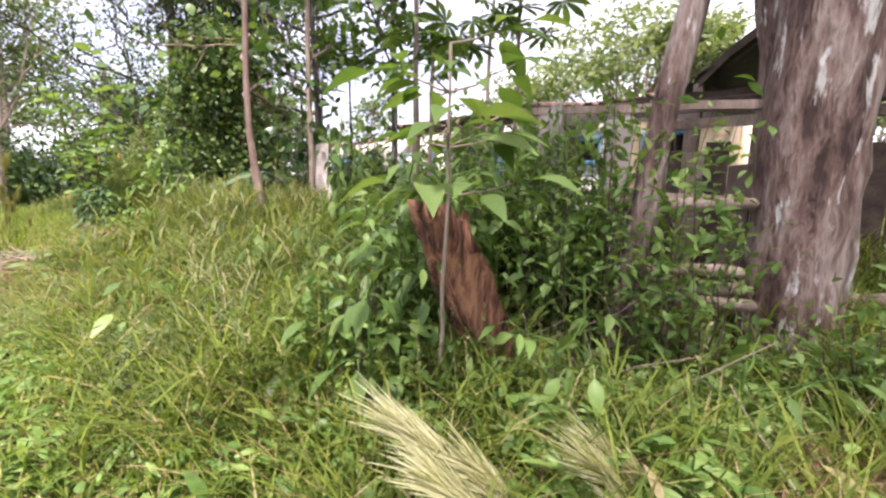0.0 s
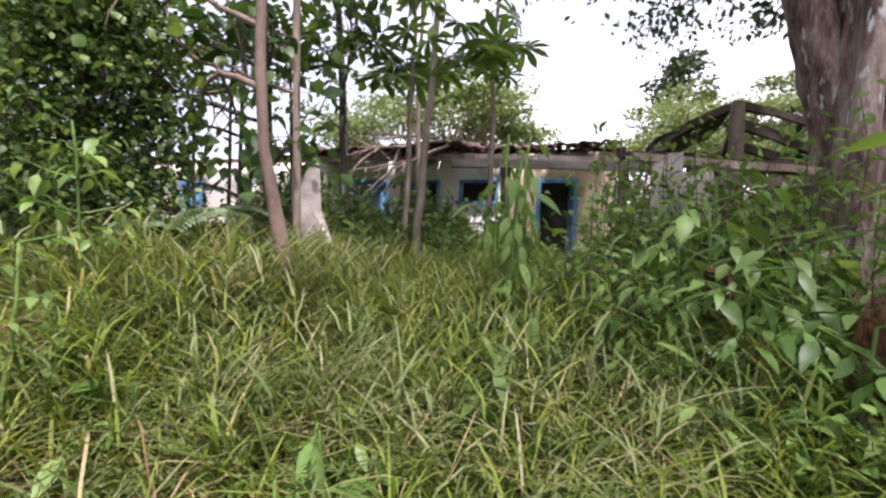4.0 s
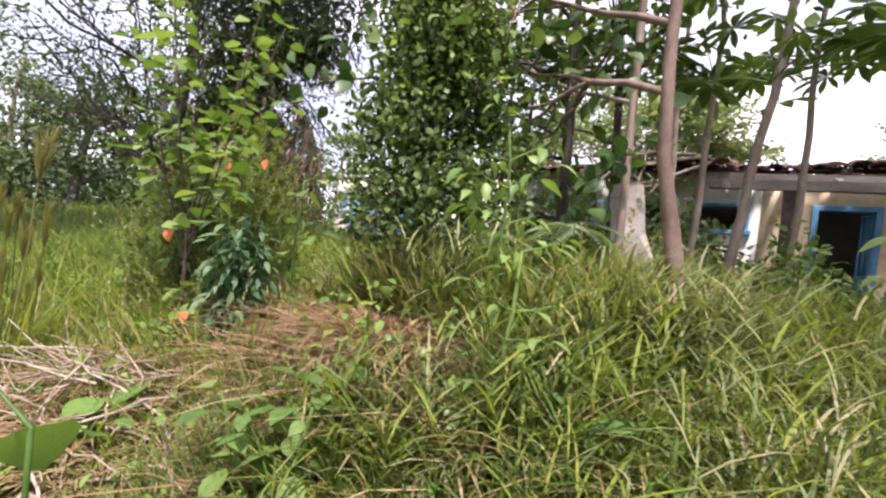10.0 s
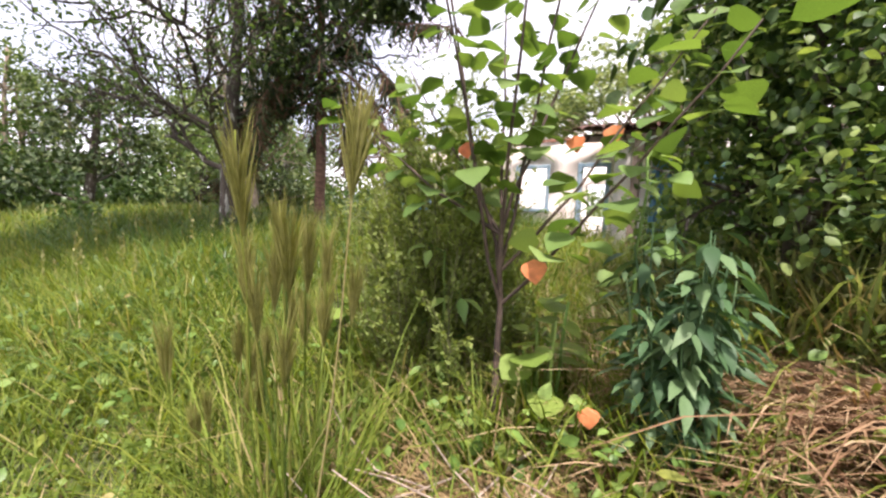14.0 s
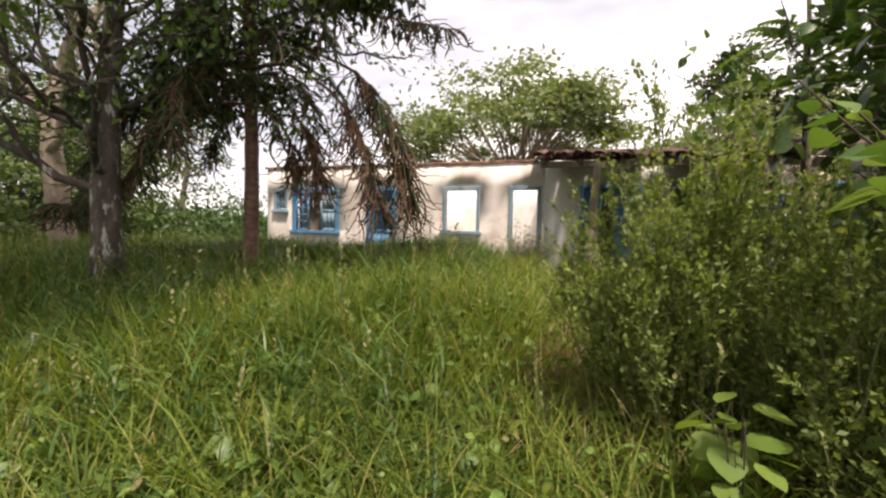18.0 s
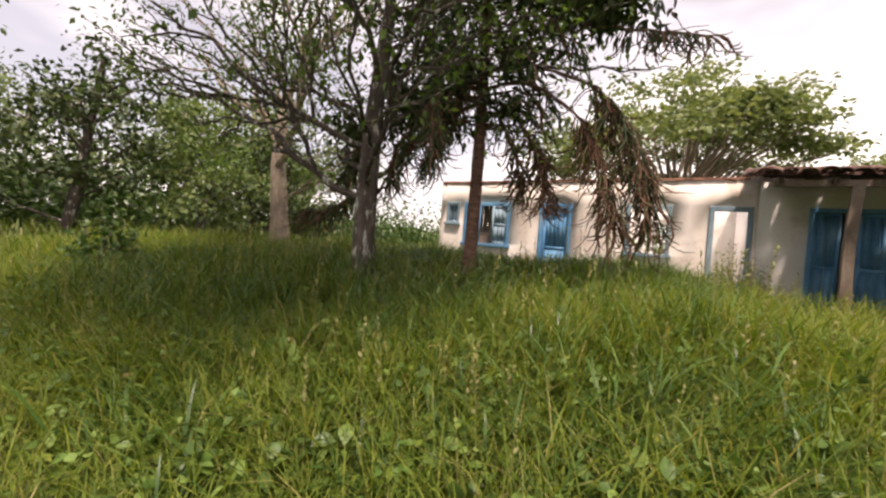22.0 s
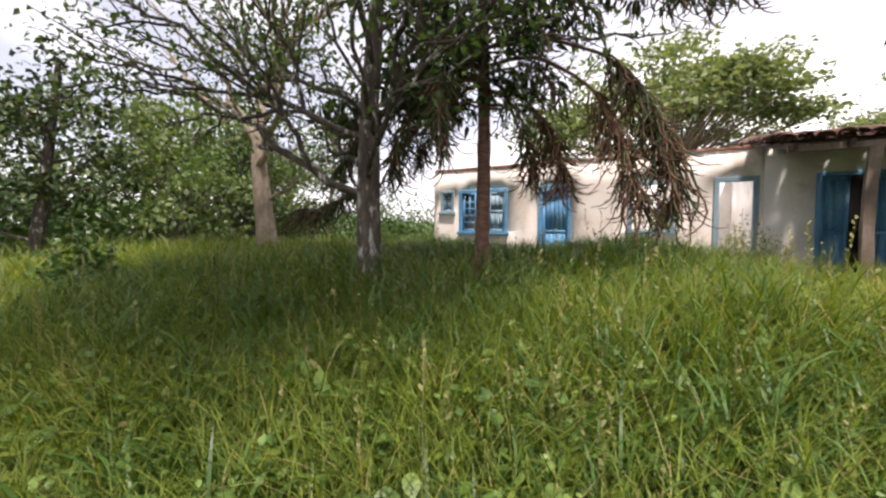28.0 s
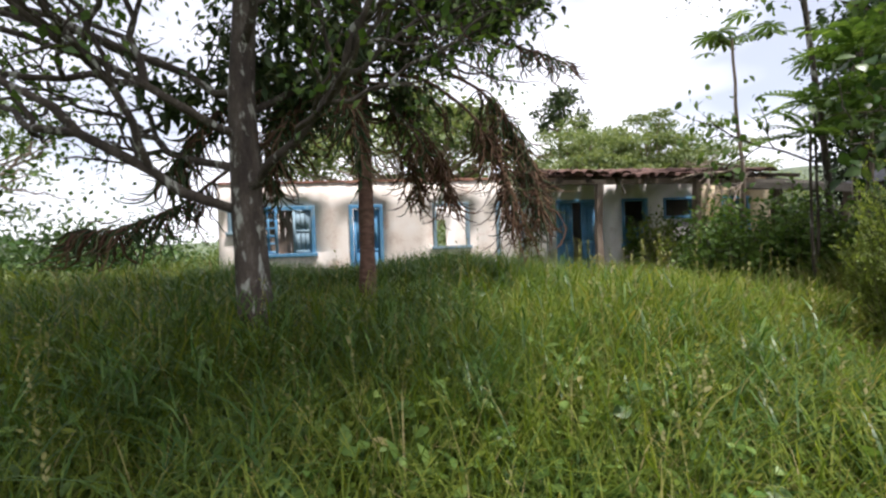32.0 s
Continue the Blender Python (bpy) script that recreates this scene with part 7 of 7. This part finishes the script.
def litter(name, label, cx, cy, rx, ry, n, seed, length=0.4, mat=None):
    """A mat of fallen dry grass."""
    rng = np.random.default_rng(seed)
    x = cx + rng.normal(size=n) * rx * 0.5
    y = cy + rng.normal(size=n) * ry * 0.5
    b = Buf()
    blades(b, x, y, length * rng.uniform(0.5, 1.2, n), 0.008 * rng.uniform(0.6, 1.5, n), rng, 1.3, 1.1)
    blades(b, x[: n // 3], y[: n // 3], length * 0.8 * rng.uniform(0.5, 1.2, n // 3), 0.006 * rng.uniform(0.6, 1.5, n // 3), rng, 0.5, 1.0)
    return tagged(put(name, b, mat or M_STRAW), label, "dry grass", kind="stuff")


litter("dry_grass_mat", "rusty mat of dead grass over a mound", 2.8, 2.35, 0.95, 0.5, 5200, 511, 0.2, M_RUST)
litter("dry_grass_mat", "dead grass beside the wand shrub", 0.1, 3.4, 0.42, 1.1, 5200, 512, 0.24)
litter("dry_grass_mat", "dead grass by the twig pile", 1.9, 1.42, 0.85, 0.42, 2600, 513, 0.17)
litter("dry_grass_mat", "heap of brown dead grass beyond the lush herb", 2.5, 2.8, 0.6, 0.5, 2800, 525, 0.3, M_RUST)
litter("dry_grass_mat", "dead brown grass before the stump", 7.9, 3.2, 0.6, 0.4, 1500, 514, 0.25, M_RUST)
litter("dry_grass_mat", "dead brown litter by the old tree", 8.5, 3.6, 0.6, 0.5, 2200, 518, 0.2, M_RUST)
litter("dry_grass_mat", "dead litter in the hollow behind the stump", 7.4, 4.5, 0.9, 0.9, 1600, 519, 0.2, M_RUST)
litter("dry_grass_mat", "pale dead tuft in the grass", -1.5, 1.9, 0.35, 0.3, 700, 515, 0.3)
litter("dry_grass_mat", "pale dead tuft among tall grass", 4.4, 2.6, 0.6, 0.5, 1000, 516, 0.4)
litter("dry_grass_mat", "rusty dead tuft among the herbs", 5.42, 3.8, 0.28, 0.22, 420, 520, 0.4, M_RUST)
litter("dry_grass_mat", "thin dead grass along the trodden way", 4.6, 0.95, 4.6, 0.5, 800, 523, 0.16, M_RUST)
litter("dry_grass_mat", "thin dead grass on the trodden way", 7.4, 1.5, 1.6, 0.9, 400, 524, 0.16, M_RUST)


def herbs(name, label, n, xr, yr, far, seed, size, mat, shape):
    rng = np.random.default_rng(seed)
    x, y = rng.uniform(*xr, n), rng.uniform(*yr, n)
    ok = (off_track(x, y) < far) & ~grass_free(x, y)
    x, y = x[ok], y[ok]
    m = len(x) * 6
    px, py = np.repeat(x, 6) + rng.normal(size=m) * 0.05, np.repeat(y, 6) + rng.normal(size=m) * 0.05
    z = ground_z(px, py) + grass_height(px, py) * rng.uniform(0.2, 0.75, m)
    b = Buf()
    scatter(b, shape, np.stack([px, py, z], -1), unit(m, rng, 0.5), size * rng.uniform(0.5, 1.3, m), rng=rng)
    return tagged(put(name, b, mat), label, "herbs", kind="stuff")


herbs("small_herbs", "small broad leaves among the grass", 2200, (-8, 11), (-0.2, 5), 4, 521, 0.06, M_HERB, LEAF_O)
herbs("ground_cover", "low leafy cover on the trodden way", 3600, (0.8, 11), (-0.4, 3.2), 0.5, 525, 0.03, M_HERB, LEAF_O)
herbs("leafy_herbs", "broad-leaved herbs among the rank grass", 2200, (3.6, 8.2), (1.3, 5), 4, 526, 0.1, M_HERB, LEAF_L)
herbs("leafy_herbs", "broad-leaved herbs in the shaded grass", 1300, (-9, -0.5), (0.8, 7), 7, 527, 0.09, M_MID, LEAF_O)
herbs("trailing_herbs", "narrow-leaved trailing herbs", 1900, (-8, 11), (-0.2, 5), 4, 522, 0.08, M_GRASS, LEAF_L)


def panicles(name, label, n, xr, yr, near, far, seed, hk=1.5):
    """Thin stalks with nodding seed heads."""
    rng = np.random.default_rng(seed)
    x, y = rng.uniform(*xr, n), rng.uniform(*yr, n)
    d = off_track(x, y)
    ok = (d > near) & (d < far) & keep(x, y)
    x, y = x[ok], y[ok]
    k = len(x)
    h = grass_height(x, y) * hk * rng.uniform(0.8, 1.2, k)
    b = Buf()
    a = rng.uniform(0, 6.28, k)
    z = ground_z(x, y)
    top = np.stack([x + np.cos(a) * 0.12 * h, y + np.sin(a) * 0.12 * h, z + h], -1)
    side = np.stack([-np.sin(a), np.cos(a), 0 * a], -1) * 0.0018
    base = np.stack([x, y, z], -1)
    v = np.stack([base - side, base + side, top + side * 0.6, top - side * 0.6], 1).reshape(-1, 3)
    b.add(v, quads=np.arange(k * 4).reshape(-1, 4))
    m = 12
    s = np.tile(np.linspace(0.72, 1.02, m), k)
    p = np.repeat(base, m, 0) + (np.repeat(top, m, 0) - np.repeat(base, m, 0)) * s[:, None]
    ax = unit(k * m, rng, 0.5) * 0.6 + [0, 0, 0.8]
    scatter(b, LEAF_S, p, ax, np.repeat(0.03 * h / 0.8, m) * rng.uniform(0.6, 1.3, k * m), rng=rng)
    return tagged(put(name, b, M_SEED), label, "grass", kind="stuff")


panicles("seeding_grass", "seeding grass stalks", 650, (-9, 9), (0.8, 7), 1.0, 6, 531, 1.3)


def plume_tuft(base, count, height, seed, head=0.36, lean=(0.0, 0.0), label="tall tuft of feathery grass plumes", mat=None, flare=1.0):
    """A tuft of stalks with feathery heads."""
    rng = np.random.default_rng(seed)
    z0 = gzf(*base)
    ob = thing("plume_grass", label, "grass", "plume grass tufts", at=(*base, z0))
    sb, hb = Buf(), Buf()
    for i in range(count):
        a = rng.uniform(0, 6.28)
        r = rng.random() * 0.1
        h = height * rng.uniform(0.65, 1.1)
        st = np.array([base[0] + np.cos(a) * r, base[1] + np.sin(a) * r, z0])
        en = st + [np.cos(a) * 0.07 * h + lean[0] * h, np.sin(a) * 0.07 * h + lean[1] * h, h * math.sqrt(max(0.05, 1 - lean[0] ** 2 - lean[1] ** 2))]
        p = bend(st, en, 8, 0, 0.05, rng)
        tube(sb, p, np.linspace(0.004, 0.002, 8), 4)
        d = (p[-1] - p[-3])
        d /= np.linalg.norm(d)
        k = 150
        t = rng.random(k) ** 1.5 * 0.55
        c = p[-1] - d * head * h * (1 - t)[:, None]
        ax = d + unit(k, rng) * (0.24 * flare)
        scatter(hb, (np.array([(-0.012, 0, 0), (0.012, 0, 0), (0.009, 0.6, 0.02), (-0.009, 0.6, 0.02), (0, 1, -0.03)], float), np.array([(3, 2, 4)]), np.array([(0, 1, 2, 3)])),
                c, ax, head * h * 0.75 * rng.uniform(0.6, 1.15, k), rng=rng)
    bb = Buf()
    m = count * 9
    blades(bb, base[0] + rng.normal(size=m) * 0.07, base[1] + rng.normal(size=m) * 0.07, height * 0.6 * rng.uniform(0.5, 1.2, m), 0.008 * rng.uniform(0.6, 1.3, m), rng, 0.25, 0.6)
    put("stalk", sb, M_GRASS, ob)
    put("plume", hb, mat or M_PLUME, ob)
    put("tuft", bb, M_GRASS, ob)
    seat_parts(ob)


plume_tuft((1.2, 1.16), 9, 1.38, 541, 0.19, flare=1.1)
plume_tuft((0.74, 1.27), 5, 0.98, 542, 0.18, flare=1.0)
plume_tuft((1.16, 1.24), 5, 1.1, 543, 0.18, flare=0.9)
plume_tuft((0.96, 1.09), 5, 0.84, 546, 0.2, flare=1.0)
plume_tuft((8.15, 3.35), 6, 0.85, 544, 0.34, (-0.44, -0.62), "pale feathery plumes bent to the ground", M_PALEPLUME, 1.2)
plume_tuft((7.95, 3.0), 8, 0.85, 545, 0.36, (-0.46, -0.66), "pale feathery plumes lying over the grass", M_PALEPLUME, 1.2)


# ---- stump, leaning slab, twigs ----
def stump():
    rng = np.random.default_rng(601)
    ob = thing("rotten_stump", "split rotten red-brown stump leaning over, half hollow", "stump", at=(7.05, 3.63, 0.05))
    n, m = 14, 18
    s = np.linspace(0, 1, n)
    axis_p = np.stack([7.06 - 0.08 * s, 3.62 - 0.46 * s, 0.0 + 1.12 * s], -1)
    ang = np.linspace(-2.3, 2.3, m)
    v = []
    for i in range(n):
        r = 0.135 * (1 + 0.3 * s[i])
        ragged = np.where(np.abs(ang) > 1.2, 1, 1)
        for a in ang:
            k = r * (1 + 0.1 * math.sin(5 * a + 2) + 0.05 * rng.normal())
            zz = axis_p[i, 2] + (0.08 * math.sin(1.6 * a + 0.5) + 0.035 * rng.normal()) * s[i] ** 3
            v.append((axis_p[i, 0] + k * math.cos(a - 2.2), axis_p[i, 1] + k * math.sin(a - 2.2), zz))
    v = np.array(v)
    inner = v.copy()
    c = np.repeat(axis_p, m, 0)
    inner[:, :2] = c[:, :2] + (v[:, :2] - c[:, :2]) * 0.72
    q = np.array([(i * m + k, i * m + k + 1, (i + 1) * m + k + 1, (i + 1) * m + k) for i in range(n - 1) for k in range(m - 1)])
    b = Buf()
    b.add(np.r_[v, inner], quads=np.r_[q, q[:, ::-1] + n * m])
    edge = [k for k in range((n - 1) * m, n * m)]
    b.q.append(np.array([(edge[k], edge[k + 1], edge[k + 1] + n * m, edge[k] + n * m) for k in range(m - 1)]))
    for side in (0, m - 1):
        b.q.append(np.array([(i * m + side, (i + 1) * m + side, (i + 1) * m + side + n * m, i * m + side + n * m) for i in range(n - 1)]))
    put("shell", b, M_STUMP, ob)
    seat_parts(ob)


stump()
tagged(part("leaning_slab", beam_bm((3.95, 4.1, 0.3), (3.57, 4.15, 1.78), 0.2, 0.1, seed=8, rough=0.03), M_WOOD_GREY), "weathered grey slab of wood leaning by the slim trees", "slab")
tagged(part("leaning_slab", beam_bm((6.9, 4.0, 0.2), (6.42, 3.62, 1.14), 0.1, 0.06, seed=9, rough=0.02), M_STUMP), "rotten red pole leaning under the creeper", "pole")


def twig_pile(name, label, cx, cy, n, length, seed, rise=0.3):
    rng = np.random.default_rng(seed)
    b = Buf()
    for i in range(n):
        a = rng.normal(0.2, 0.7) + (np.pi if rng.random() < 0.5 else 0)
        l = length * rng.uniform(0.5, 1.3)
        x, y = cx + rng.normal() * 0.3, cy + rng.normal() * 0.18
        d = np.array([np.cos(a), np.sin(a) * 0.6, rng.uniform(-0.05, rise)])
        z = float(ground_z(x, y)) + rng.uniform(0.02, 0.2)
        p = bend(np.array([x, y, z]) - d * l / 2, np.array([x, y, z]) + d * l / 2, 7, 0.02, 0.15, rng)
        p[:, 2] = np.maximum(p[:, 2], ground_z(p[:, 0], p[:, 1]) + 0.01)
        tube(b, p, np.linspace(0.007, 0.002, 7), 5)
    return tagged(put(name, b, M_TWIG), label, "twigs", kind="stuff")


twig_pile("twig_pile", "pile of dry grey twigs on dead grass", 1.95, 1.35, 80, 1.0, 611)
b = Buf()
tube(b, bend((2.98, 3.44, 0.8), (3.8, 3.91, 0.66), 9, 0.03, 0.05), np.linspace(0.006, 0.004, 9), 5)
tagged(put("dry_stick", b, M_TWIG), "long dry stick lying across the tall grass", "stick")
twig_pile("twig_pile", "dry bare twigs in front of the stump", 7.3, 3.75, 40, 1.1, 612, 0.9)
twig_pile("twig_pile", "thin dry stems under the shrub", 1.0, 2.2, 22, 0.8, 613, 0.9)

# a rotten branch in the path-side litter, and dead bits in the grass
b = Buf()
tube(b, bend((2.55, 1.15, 0.17), (3.1, 1.25, 0.17), 8, 0, 0.1), np.linspace(0.02, 0.012, 8), 8, 0.15, 4)
tagged(put("rotten_branch", b, M_WOOD, smooth=True), "rotten grey branch lying in the litter", "branch")
b = Buf()
tube(b, bend((2.5, 0.95, 0.12), (2.3, 1.2, 0.28), 6, 0, 0.08), np.linspace(0.01, 0.006, 6), 6, 0.1, 5)
tagged(put("rotten_branch", b, M_WOOD, smooth=True), "short bare stick standing out of the litter", "branch")

# ---- roof tiles, last ----
def lay_tiles():
    """Rows of loose clay tiles, slipped and missing in places; the nearest rows are single pieces."""
    mesh = tile_mesh("tile", 0.45, 0.245, 0.075)
    slope = math.atan2(RIDGE_Z - EAVE_Z, RIDGE_Y - EAVE_Y)
    rnd = random.Random(5)
    rest = Buf()
    src_v = np.empty(len(mesh.vertices) * 3)
    mesh.vertices.foreach_get("co", src_v)
    src_v = src_v.reshape(-1, 3)
    src_q = np.array([list(p.vertices) for p in mesh.polygons])
    count = 0
    for row in range(15):
        y = EAVE_Y - 0.06 + row * 0.35
        for col in range(35):
            x = -0.5 + col * 0.205
            if x > 3.85 and y < 9.55 + 0.3 * math.sin(3 * x):
                continue
            if rnd.random() < (0.02 if row < 7 else 0.05):
                continue
            m = Matrix.Translation((x + rnd.uniform(-0.02, 0.02), y + rnd.uniform(-0.09, 0.09), roof_z(y) + rnd.uniform(-0.02, 0.03) + 0.03 * math.sin(1.7 * x + y))) @ Euler(
                (slope + 0.04 + rnd.uniform(-0.05, 0.05), rnd.uniform(-0.14, 0.14), rnd.uniform(-0.22, 0.22))).to_matrix().to_4x4()
            near = row < 8 or x > 3.85 and row < 12
            if near and count < 300:
                t = new("tile", mesh)
                t.parent = house
                t.matrix_parent_inverse = Matrix.Translation(house.location).inverted()
                t.matrix_basis = m
                count += 1
            else:
                mm = np.array(m)
                rest.add(src_v @ mm[:3, :3].T + mm[:3, 3], quads=src_q)
    ob = put("roof", rest, M_TILE, house, "old red clay tiles, mossy and slipped")
    ob.matrix_parent_inverse = Matrix.Translation(house.location).inverted()


lay_tiles()
